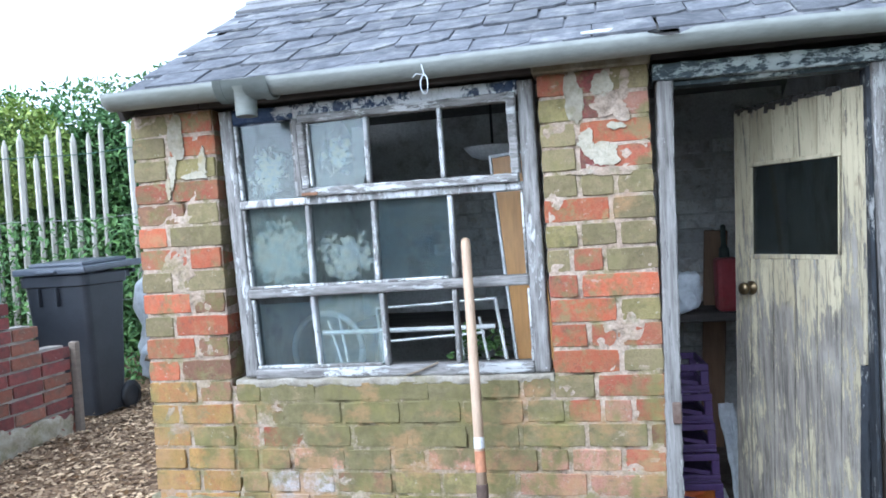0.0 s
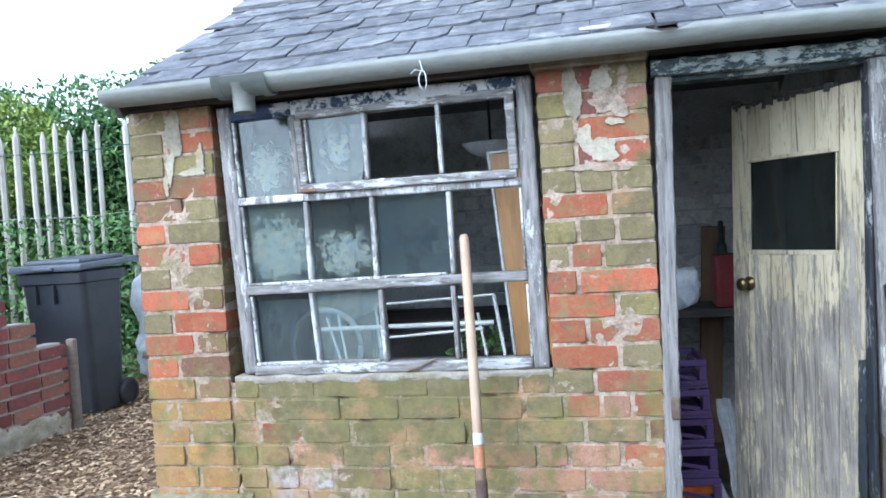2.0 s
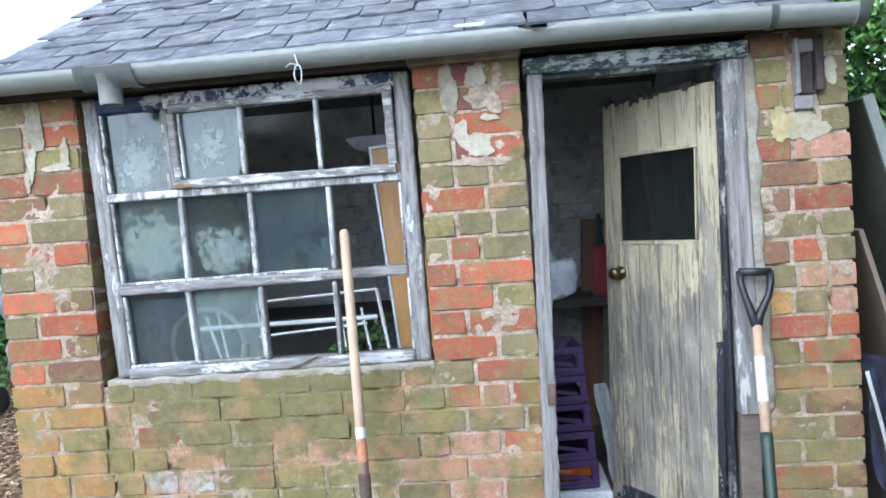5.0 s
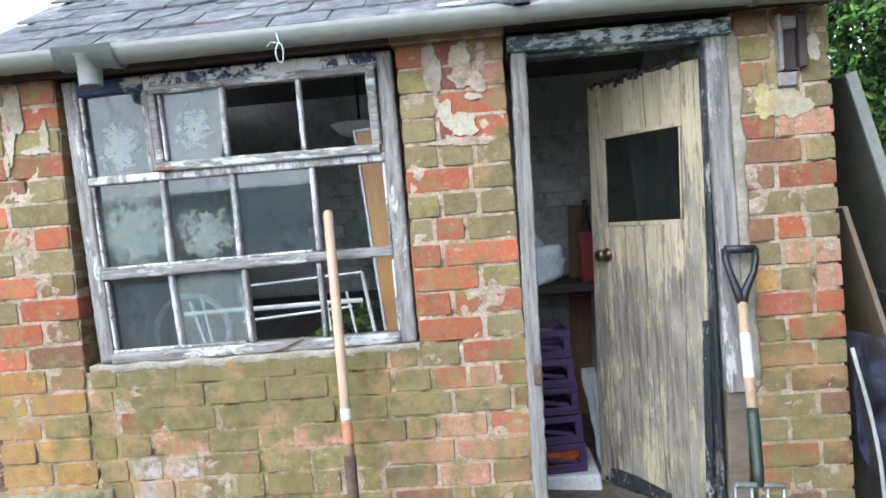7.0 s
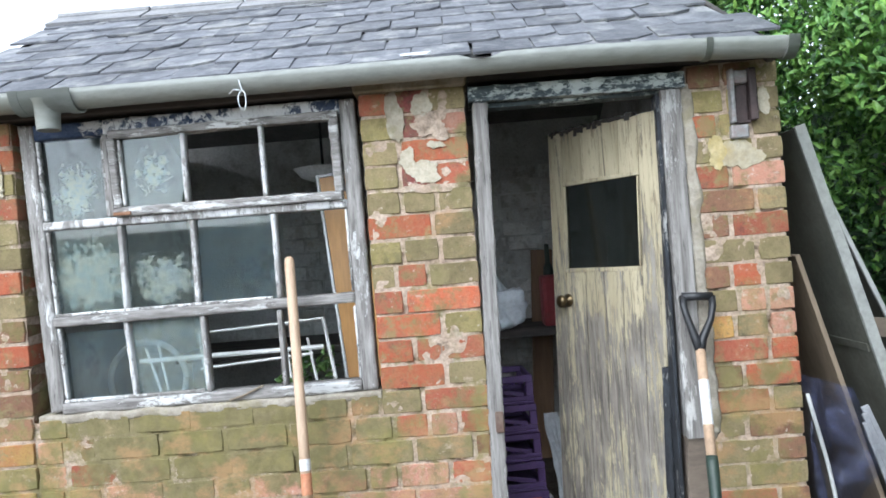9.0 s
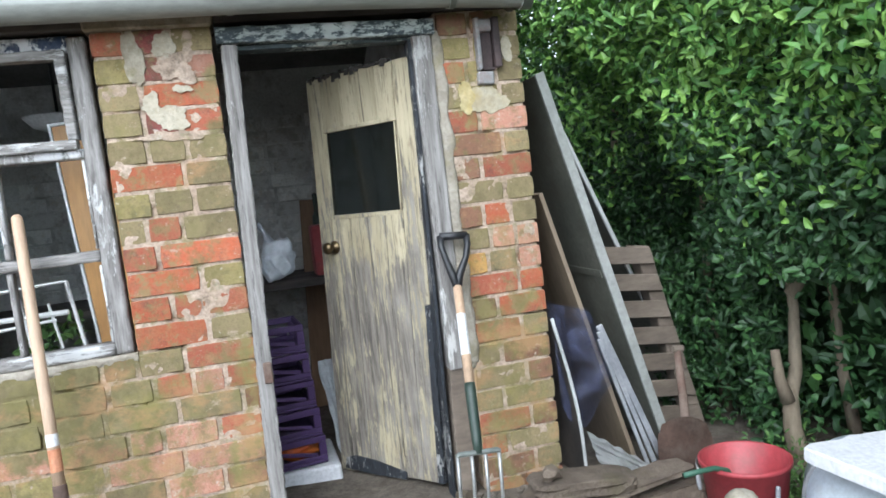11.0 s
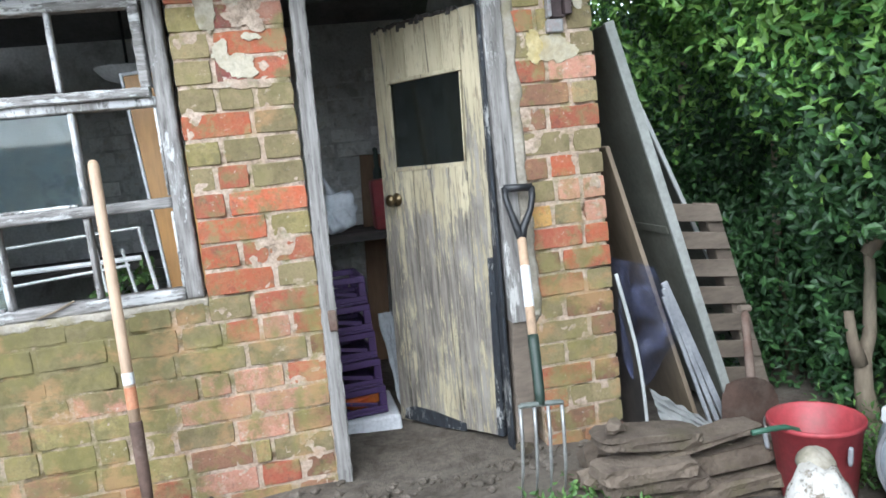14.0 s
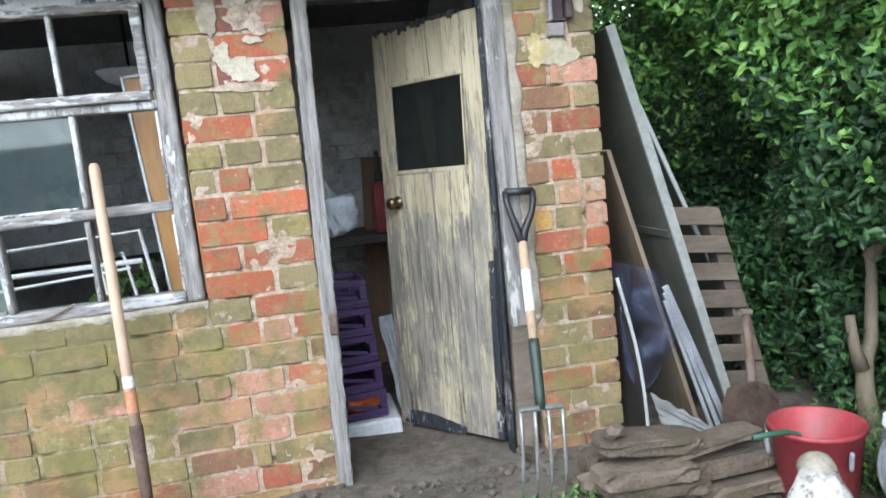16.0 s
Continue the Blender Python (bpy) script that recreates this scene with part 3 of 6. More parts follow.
BAG = simple("translucent_white_plastic_bag", (0.62, 0.66, 0.70), (0.74, 0.77, 0.80), 9, 0.35, 40, 0.3, 0.01)
VARNISH = simple("orange_varnished_board", (0.52, 0.27, 0.085), (0.60, 0.34, 0.12), 5, 0.4, 60, 0.05, 0.001, stretch=(1, 1, 0.1))
RACKW = simple("white_coated_wire", (0.72, 0.73, 0.72), (0.8, 0.8, 0.8), 9, 0.4)
INWOOD = simple("brown_inside_plank", (0.20, 0.12, 0.07), (0.28, 0.18, 0.11), 6, 0.7, 60, 0.2, 0.002, stretch=(1, 1, 0.1))
BRASS = simple("tarnished_brass", (0.12, 0.09, 0.05), (0.21, 0.155, 0.085), 12, 0.35, 60, 0.1, 0.001, metal=0.9)
ROOFLINING = simple("limewashed_roof_lining", (0.16, 0.16, 0.155), (0.25, 0.25, 0.24), 3, 0.95, 40, 0.3, 0.004)
CHIPS = leaf_material("bark_chips", (0.17, 0.105, 0.06), (0.78, 0.58, 0.36), 0.9)
YELLOWED = simple("yellowed_plaster", (0.46, 0.36, 0.14), (0.6, 0.52, 0.33), 14, 0.95, 80, 0.6, 0.005, dirt=(0.36, 0.3, 0.14))
ZINC = simple("dull_zinc", (0.20, 0.20, 0.20), (0.36, 0.355, 0.35), 18, 0.7, 70, 0.4, 0.003, dirt=(0.24, 0.17, 0.16))
BLACKIRON = simple("blackened_iron", (0.035, 0.025, 0.025), (0.075, 0.05, 0.048), 14, 0.7, 70, 0.3, 0.002)
TRIMW = simple("grey_white_plastic", (0.26, 0.27, 0.29), (0.39, 0.40, 0.42), 8, 0.5, 60, 0.08, 0.001, dirt=(0.3, 0.3, 0.3))
REARWALL = simple("dull_reflected_wall", (0.05, 0.06, 0.045), (0.10, 0.11, 0.09), 3, 0.95, 40, 0.4, 0.01)
SILLM = simple("mossy_sill_cement", (0.20, 0.175, 0.085), (0.36, 0.32, 0.22), 9, 0.95, 80, 0.8, 0.008, dirt=(0.17, 0.155, 0.06))
WHITEWASH = simple("grey_whitewash", (0.58, 0.57, 0.55), (0.74, 0.73, 0.71), 7, 0.95, 70, 0.6, 0.008, dirt=(0.28, 0.26, 0.24))
# paler and bluer than the bin body: sky sheen painted into the lid
BINLID = simple("sky_sheen_bin_lid", (0.065, 0.075, 0.095), (0.10, 0.115, 0.14), 5, 0.32, 70, 0.08, 0.001)
LOWMORTAR = simple("pale_lime_mortar", (0.36, 0.32, 0.28), (0.5, 0.46, 0.41), 9, 0.95, 70, 0.8, 0.008, dirt=(0.24, 0.2, 0.15))
LIMEP = simple("yellow_stained_limewash", (0.40, 0.34, 0.22), (0.50, 0.46, 0.36), 12, 0.95, 80, 0.6, 0.005, dirt=(0.42, 0.33, 0.14))
FORKHEAD = simple("grey_green_steel", (0.13, 0.15, 0.135), (0.24, 0.26, 0.24), 12, 0.5, 60, 0.2, 0.002, metal=0.3)
FILLET = simple("pale_cement", (0.29, 0.255, 0.20), (0.44, 0.40, 0.335), 12, 0.95, 80, 0.8, 0.006, dirt=(0.27, 0.24, 0.15))

# ---- ground ----
COURSE = 0.083


def ground_height(x, y):
    h = np.interp(x, (-2.2, -1.5, -0.8, 0.2, 0.95, 1.6, 40), (0.10, 0.09, 0.0, -0.035, -0.04, -0.14, -0.14))
    far = max(abs(x), abs(y))
    k = min(1.0, max(0.0, (9 - far) / 4))
    return float(h) + k * (0.016 * noise.noise((x * 3.1, y * 3.1, 0)) + 0.012 * noise.noise((x * 11, y * 11, 5)))


def build_ground():
    near_x, near_y = np.arange(-5.0, 4.01, 0.07), np.arange(-3.5, 5.01, 0.07)
    out = np.array([8, 14, 25, 50, 110, 300, 900, 2000.0])
    xs = np.concatenate([-out[::-1], near_x, out])
    ys = np.concatenate([-out[::-1], near_y, out])
    verts = [(x, y, ground_height(x, y)) for y in ys for x in xs]
    nx = len(xs)
    faces = [(j * nx + i, j * nx + i + 1, (j + 1) * nx + i + 1, (j + 1) * nx + i) for j in range(len(ys) - 1) for i in range(nx - 1)]
    me = bpy.data.meshes.new("ground")
    me.from_pydata(verts, [], faces)
    me.materials.append(EARTH)
    me.shade_smooth()
    return tagged(new("ground", me), "trodden bare earth with brown bark chippings beside the shed", "ground", kind="structure")


build_ground()

# ---- shed walls: cores of mortar, openings left free ----
X0, X1 = -1.69, 1.22
WIN_L, WIN_R, DOOR_L, DOOR_R = -1.345, -0.175, 0.188, 0.905
TOP = 1.66
BACK = 2.1


def build_wall_front():
    bm = bmesh.new()
    for a, b, z0, z1 in ((X0 + 0.012, WIN_L - 0.012, -0.25, TOP), (WIN_L - 0.012, WIN_R + 0.012, -0.25, 0.62), (WIN_R + 0.012, DOOR_L - 0.012, -0.25, TOP), (DOOR_R + 0.012, X1 - 0.012, -0.25, TOP)):
        add_box(bm, a, b, 0.02, 0.215, z0, z1)
    return tagged(part("wall_front", bm, MORTAR), "old shed front wall of mossy red bricks", "wall", kind="structure")


wall_front = build_wall_front()


def build_mortar_face():
    """The uneven skin of mortar that stands in the joints and laps over some brick edges."""
    step = 0.011
    verts, faces = [], []
    for a, b, z0, z1 in ((X0 + 0.008, WIN_L - 0.008, -0.2, TOP), (WIN_L - 0.008, WIN_R + 0.008, -0.2, 0.642), (WIN_R + 0.008, DOOR_L - 0.008, -0.2, TOP), (DOOR_R + 0.012, X1 - 0.008, -0.2, TOP)):
        nx, nz = int((b - a) / step) + 1, int((z1 - z0) / step) + 1
        base = len(verts)
        for j in range(nz + 1):
            for i in range(nx + 1):
                x, z = a + (b - a) * i / nx, z0 + (z1 - z0) * j / nz
                y = 0.0016 + 0.0042 * noise.noise((x * 7, z * 7, 1)) + 0.0040 * noise.noise((x * 22, z * 22, 4)) + 0.0024 * noise.noise((x * 60, z * 60, 8))
                pit = noise.noise((x * 9, z * 16, 15))
                y += max(0.0, pit - 0.32) * 0.06
                hole = ((x + 1.325) / 0.026) ** 2 + ((z - 0.612) / 0.014) ** 2
                y += 0.016 * max(0.0, 1.2 - hole) + 0.010 * max(0.0, 1 - abs(x + 1.337 + 0.01 * math.sin(z * 40)) / 0.007) * (0.3 < z < 0.62)
                if i in (0, nx):
                    y += 0.006
                verts.append((x, max(y, -0.0035), z))
        for j in range(nz):
            for i in range(nx):
                p = base + j * (nx + 1) + i
                faces.append((p, p + 1, p + nx + 2, p + nx + 1))
    me = bpy.data.meshes.new("mortar")
    me.from_pydata(verts, [], faces)
    me.materials.append(MORTAR)
    me.shade_smooth()
    ob = new("mortar", me)
    ob.parent = wall_front
    return ob


build_mortar_face()


def plain_wall(name, x0, x1, y0, y1, z0, z1, label, gable=False):
    bm = bmesh.new()
    add_box(bm, x0, x1, y0, y1, z0, z1)
    if gable:
        mid = (0 + BACK) / 2
        for x in (x0,):
            pts = [(x, y0, z1), (x, y1, z1), (x, mid, 2.22)]
            a = [bm.verts.new(p) for p in pts]
            b = [bm.verts.new((x1, p[1], p[2])) for p in pts]
            bm.faces.new(a)
            bm.faces.new(b[::-1])
            for i in range(3):
                bm.faces.new((a[i], b[i], b[(i + 1) % 3], a[(i + 1) % 3]))
    return tagged(part(name, bm, WHITEWASH), label, "wall", kind="structure")


wall_left = plain_wall("wall_left", X0 + 0.012, X0 + 0.215, 0.217, BACK, -0.25, TOP, "old brick gable wall of the shed", True)
wall_right = plain_wall("wall_right", X1 - 0.215, X1 - 0.012, 0.217, BACK, -0.25, TOP, "old brick gable wall of the shed", True)
wall_back = plain_wall("wall_back", X0 + 0.217, X1 - 0.217, BACK - 0.2, BACK, -0.25, 1.84, "whitewashed brick back wall inside the shed")

# unseen plain wall added behind the viewer: closes the place, darkens the panes' reflections
bm = bmesh.new()
add_box(bm, -9.0, 9.0, -8.2, -8.0, -0.4, 1.7)
tagged(part("wall_garden", bm, REARWALL), "dull dark green-brown wall added behind the viewer for darker reflections", "wall", kind="structure")

# ---- brick pieces ----


def brick_mesh(name, length, seed):
    """A hand-made brick: bowed outline, knocked corners, rounded arrises and a pitted face."""
    r = random.Random(seed)
    nx, nz = (6, 2) if length > 0.15 else (3, 2)
    h, off = 0.0365, seed * 1.37
    bm = bmesh.new()

    def at(u, v, y, shrink):
        x, z = (u - 0.5) * length, (v - 0.5) * 2 * h
        ex, ez = abs(2 * u - 1), abs(2 * v - 1)
        knock = 0.003 * ex ** 6 * ez ** 6
        x -= math.copysign(shrink * (ex > 0.99) + knock + 0.003 * (ex > 0.99) * noise.noise((v * 2.3, off, 1)), x)
        z -= math.copysign(shrink * (ez > 0.99) + knock * 0.7 + 0.0032 * (ez > 0.99) * noise.noise((u * 5.1, off, v * 3)), z)
        return bm.verts.new((x, y, z))

    rim_uv = [(i / nx, 0) for i in range(nx)] + [(1, j / nz) for j in range(nz)] + [(1 - i / nx, 1) for i in range(nx)] + [(0, 1 - j / nz) for j in range(nz)]
    front = {}
    for i in range(nx + 1):
        for j in range(nz + 1):
            u, v = i / nx, j / nz
            front[(i, j)] = at(u, v, 0.0012 + 0.002 * noise.noise((u * 3.7 * length / 0.2, v * 2, off)) + r.uniform(-0.0004, 0.0004), 0.0024)
    for i in range(nx):
        for j in range(nz):
            bm.faces.new((front[(i, j)], front[(i + 1, j)], front[(i + 1, j + 1)], front[(i, j + 1)]))
    rim = [front[(round(u * nx), round(v * nz))] for u, v in rim_uv]
    arris = [at(u, v, 0.0042 + r.uniform(-0.0008, 0.001), 0.0) for u, v in rim_uv]
    rear = [at(u, v, 0.1, 0.001) for u, v in rim_uv]
    n = len(rim)
    for p, q in ((rim, arris), (arris, rear)):
        for k in range(n):
            bm.faces.new((p[k], q[k], q[(k + 1) % n], p[(k + 1) % n]))
    bm.faces.new(rear)
    bmesh.ops.recalc_face_normals(bm, faces=bm.faces[:])
    me = bpy.data.meshes.new(name)
    bm.to_mesh(me)
    bm.free()
    return me


BRICKS = {}


def brick_data(kind, length):
    size = 0.217 if length > 0.15 else 0.105
    key = (kind, size, rnd.randrange(6))
    if key not in BRICKS:
        me = brick_mesh("brick", size, key[2] * 7 + int(size * 1000))
        me.materials.append(BR[kind])
        BRICKS[key] = me
    return BRICKS[key], size


def lay(parent, x0, x1, z, row, m=None, y=0.0, joint=0.010, height=0.073):
    """One course: a row is words of a letter (the brick's look) and its share of the length."""
    words = [(w[0], float(w[1:])) for w in row.split()]
    unit = (x1 - x0 - joint * (len(words) - 1)) / sum(w for _, w in words)
    x = x0
    for kind, share in words:
        w = share * unit
        me, size = brick_data(kind, w)
        ob = new("brick", me)
        ob.parent = parent
        loc = Matrix.Translation((x + w / 2, y - 0.0025 + rnd.uniform(-0.003, 0.002), z + height / 2 + rnd.uniform(-0.002, 0.002)))
        turn = Euler((rnd.uniform(-0.01, 0.01), rnd.uniform(-0.008, 0.008), rnd.uniform(-0.008, 0.008))).to_matrix().to_4x4()
        ob.matrix_local = (m or Matrix()) @ loc @ turn @ Matrix.Diagonal(((w - rnd.uniform(0, 0.003)) / size, 1, (height / 0.073) * rnd.uniform(0.98, 1.05), 1))
        x += w + joint


LEFT_PIER = ["o16 r18", "o14 R19", "o14 y19", "r14 r19", "b20 o13", "R12 o21", "r20 R13", "o13 o20", "R20 b13", "o12 R21", "R20 b12", "R13 b20", "Y20 b13"]
MID_PIER = ["r10 d12 o13", "y11 d11 p13", "o12 R23", "o12 d10 r13", "o12 o11 o12", "R22 o14", "y11 o12 o12", "o8 r10 o17", "r10 R25", "R22 y13", "R12 r23", "R22 o13", "o13 r21"]
RIGHT_PIER = ["b12 b10 o8", "y12 y8 o9", "R9 y10 o10", "o7 y13 o9", "r12 p18", "b20 o10", "b11 r19", "o19 o11", "b10 R10 o10", "o12 p9 p9", "Y10 o11 p9", "r20 R9", "b11 R18", "r20 o10",
              "o11 b19", "o20 b10", "o10 o20", "r20 b10", "R10 o20", "b20 o10", "r14 d15"]
# full courses below the sill, from the shed's corner to the door
LOW = ["Y12 Y21 p9 r10 o21 o21 o21 b21 o13 r11 p9 r10", "Y16 y17 p9 r16 b17 g20 g20 o17 o21 o19 d5", "Y14 Y20 r9 b12 p21 o17 y12 p19 b20 p10 p17 r14", "Y18 Y15 p10 w11 w12 b20 y16 y12 y12 p22 p24",
       "Y12 Y20 b12 w14 o20 y10 g16 y9 y13 o18 p17 b13", "b20 Y13 w10 b20 p20 b22 g12 y14 b20 y5 o20", "b13 o20 r20 o20 y14 b20 r20 p20 r13 b10", "b20 b20 r20 b20 p20 b20 b20 b20 b14"]

# ---- window ----


def build_window():
    w = thing("window_1", "weathered many-paned timber window with missing and dirty panes", "window", kind="structure")
    lt, lb = (-1.309, 1.648), (-1.273, 0.672)

    def left_at(z):
        return lb[0] + (lt[0] - lb[0]) * (z - lb[1]) / (lt[1] - lb[1])

    def one(name, p0, p1, width, y0, y1, material, parent, label="", bev=0.003):
        bm = bmesh.new()
        worn_bar(bm, p0, p1, width, y0, y1, 0.003 if width > 0.03 else 0.0018, p0[0] * 40 + p0[1] * 17)
        return part(name, bm, material, parent, label, True)

    one("stile", (lt[0], lt[1]), (lb[0], lb[1]), 0.05, 0.012, 0.085, FRAMEV, w)
    one("stile", (-0.214, 1.648), (-0.208, 0.668), 0.052, 0.012, 0.085, FRAMEV, w)
    one("head_rail", (-1.045, 1.624), (-0.236, 1.63), 0.05, 0.016, 0.08, HEADP, w, "head rail in flaking blue and white paint")
    one("head_rail", (left_at(1.63) + 0.02, 1.622), (-1.046, 1.624), 0.05, 0.018, 0.08, HEADB, w, "end of the head rail in navy paint")
    one("transom", (left_at(1.31) + 0.02, 1.303), (-0.238, 1.299), 0.028, 0.014, 0.08, SASHBAR, w)
    one("transom", (left_at(0.98) + 0.02, 0.976), (-0.236, 0.982), 0.034, 0.012, 0.08, FRAMEH, w)
    one("bottom_rail", (left_at(0.68) + 0.02, 0.682), (-0.236, 0.684), 0.036, 0.008, 0.085, FRAMEH, w)
    for x0, x1 in ((-1.018, -1.016), (-0.770, -0.771), (-0.493, -0.492)):
        one("glazing_bar", (x0, 1.288), (x1, 1.0), 0.017, 0.022, 0.062, SASHBAR, w, bev=0.002)
    for x0, x1 in ((-1.023, -1.007), (-0.761, -0.756), (-0.498, -0.496)):
        one("glazing_bar", (x0, 0.959), (x1, 0.7), 0.016, 0.022, 0.062, SASHBAR if x0 < -0.6 else FRAMEV, w, bev=0.002)
    one("glazing_bar", (-1.045, 1.597), (-1.036, 1.318), 0.02, 0.018, 0.07, FRAMEV, w)
    # the opening casement over the three right-hand lights
    bm = bmesh.new()
    worn_bar(bm, (-1.02, 1.592), (-0.246, 1.598), 0.028, -0.006, 0.045, 0.003)
    worn_bar(bm, (-1.02, 1.331), (-0.25, 1.328), 0.03, -0.006, 0.045, 0.003)
    worn_bar(bm, (-1.016, 1.578), (-1.006, 1.346), 0.026, -0.005, 0.044, 0.003)
    worn_bar(bm, (-0.262, 1.583), (-0.258, 1.343), 0.03, -0.005, 0.044, 0.003)
    cas = part("casement", bm, FRAMEH, w, "grey weathered casement with flaking white paint")
    one("casement_bar", (-0.774, 1.58), (-0.773, 1.345), 0.015, 0.004, 0.036, SASHBAR, cas, bev=0.002)
    one("casement_bar", (-0.510, 1.582), (-0.507, 1.343), 0.015, 0.004, 0.036, SASHBAR, cas, bev=0.002)
    bm = bmesh.new()
    add_box(bm, -1.02, -0.96, -0.012, -0.006, 1.318, 1.330, 0.002)
    part("hinge", bm, simple("rusty_hinge", (0.22, 0.11, 0.06), (0.35, 0.2, 0.12), 20, 0.9), cas, "rusty strap hinge")

    # ragged beads of old putty along the panes
    def putty(p0, p1, parent=w, y=0.02, width=0.011):
        one("putty", p0, p1, width, y, y + 0.02, PUTTY, parent, "cracked white putty")

    for z0, z1 in ((1.322, 1.592), (1.0, 1.284), (0.708, 0.954)):
        putty((left_at(z1) + 0.031, z1), (left_at(z0) + 0.031, z0))
    putty((-1.055, 1.59), (-1.05, 1.322))
    putty((-0.244, 1.282), (-0.242, 1.004), width=0.008)
    putty((-0.241, 0.952), (-0.239, 0.706), width=0.008)
    putty((-1.25, 0.7055), (-0.775, 0.7065), y=0.018)
    putty((-1.27, 0.998), (-0.515, 1.003), y=0.018, width=0.009)
    putty((-0.990, 1.573), (-0.984, 1.352), cas, 0.002, 0.009)

    def pane(x0, x1, z0, z1, y, material, parent, cut=None):
        pts = [(x0, z0), (x1, z0), (x1, z1), (x0, z1)] if cut is None else cut
        bm = bmesh.new()
        slab(bm, [(a, b) for a, b in pts], 0.003, Matrix.Translation((0, y, 0)) @ Matrix.Rotation(radians(90), 4, "X"))
        ob = part("pane", bm, material, parent)
        ob.visible_shadow = False

    pane(-1.29, -1.05, 1.318, 1.597, 0.045, PANE_TOP, w)
    pane(0, 0, 0, 0, 0.022, PANE_CASE, cas, [(-1.003, 1.346), (-0.80, 1.346), (-0.782, 1.40), (-0.782, 1.578), (-1.003, 1.578)])
    pane(-1.285, -1.026, 0.994, 1.289, 0.045, PANE_LEFT, w)
    pane(-1.008, -0.779, 1.0, 1.289, 0.045, PANE_MID, w)
    pane(-0.762, -0.502, 1.0, 1.287, 0.045, PANE_CLEAR, w)
    pane(-1.272, -1.025, 0.7, 0.935, 0.05, PANE_CLEAR, w)
    pane(-1.007, -0.767, 0.7, 0.96, 0.045, PANE_MILKY, w)
    return w


build_window()


def build_sill():
    ob = rough_strip("sill", FILLET, WIN_L + 0.012, WIN_R + 0.004, 0.634, 0.664, -0.003, 0.1, 4, 0.007, 0.006, 0.006)
    return tagged(ob, "thin crumbling bed of pale cement under the window", "sill", kind="structure")


build_sill()

# ---- lintel, door frame and door ----


def build_lintels():
    bm = bmesh.new()
    add_box(bm, WIN_L - 0.05, DOOR_L + 0.005, -0.012, 0.2, 1.664, 1.73, 0.004)
    add_box(bm, DOOR_L + 0.007, X1 + 0.02, -0.008, 0.2, 1.664, 1.73, 0.004)
    add_box(bm, X0 - 0.03, WIN_L - 0.052, -0.01, 0.2, 1.664, 1.73, 0.004)
    tagged(part("wall_plate", bm, DARKWOOD), "blackened timber wall plate under the eaves", "beam", kind="structure")
    bm = bmesh.new()
    worn_bar(bm, (0.196, 1.620), (0.906, 1.612), 0.052, -0.03, 0.12, 0.004, 2)
    tagged(part("door_lintel", bm, LINTELP), "timber door head in flaking black and pale green paint", "lintel", kind="structure")
    bm = bmesh.new()
    add_box(bm, WIN_R - 0.012, DOOR_L + 0.006, -0.020, 0.1, 1.654, 1.695, 0.006, 0.004)
    tagged(part("coping", bm, RENDERM), "thin cement bed on top of the brick pier", "trim", kind="structure")


build_lintels()


def build_door_frame():
    f = thing("door_frame", "bare grey weathered timber door frame", "door frame", kind="structure")
    bm = bmesh.new()
    worn_bar(bm, (0.232, 1.592), (0.188, -0.06), 0.05, -0.018, 0.09, 0.004, 3)
    part("jamb", bm, JAMB, f)
    bm = bmesh.new()
    worn_bar(bm, (0.862, 1.585), (0.862, 0.43), 0.066, -0.014, 0.07, 0.004, 5)
    part("jamb", bm, JAMB, f)
    bm = bmesh.new()
    worn_bar(bm, (0.862, 0.427), (0.845, -0.06), 0.066, -0.006, 0.08, 0.005, 8)
    part("jamb_foot", bm, PALLETW, f, "pale replaced foot of the jamb")
    # stop in near-black: shade of the gap between leaf and jamb is in its colour
    bm = bmesh.new()
    bar(bm, (0.826, 1.585), (0.80, -0.05), 0.012, 0.012, 0.075, 0.002)
    part("door_stop", bm, TARRED, f, "black door stop, coloured for the dark gap at the jamb")
    bm = bmesh.new()
    add_box(bm, 0.215, 0.845, 0.01, 0.085, 1.577, 1.592, 0.002)
    part("head", bm, LINTELP, f)
    bm = bmesh.new()
    add_box(bm, 0.200, 0.228, -0.03, -0.016, 0.50, 0.57, 0.004)
    part("latch_keep", bm, RUST, f, "rusty latch keep")
    return f


build_door_frame()


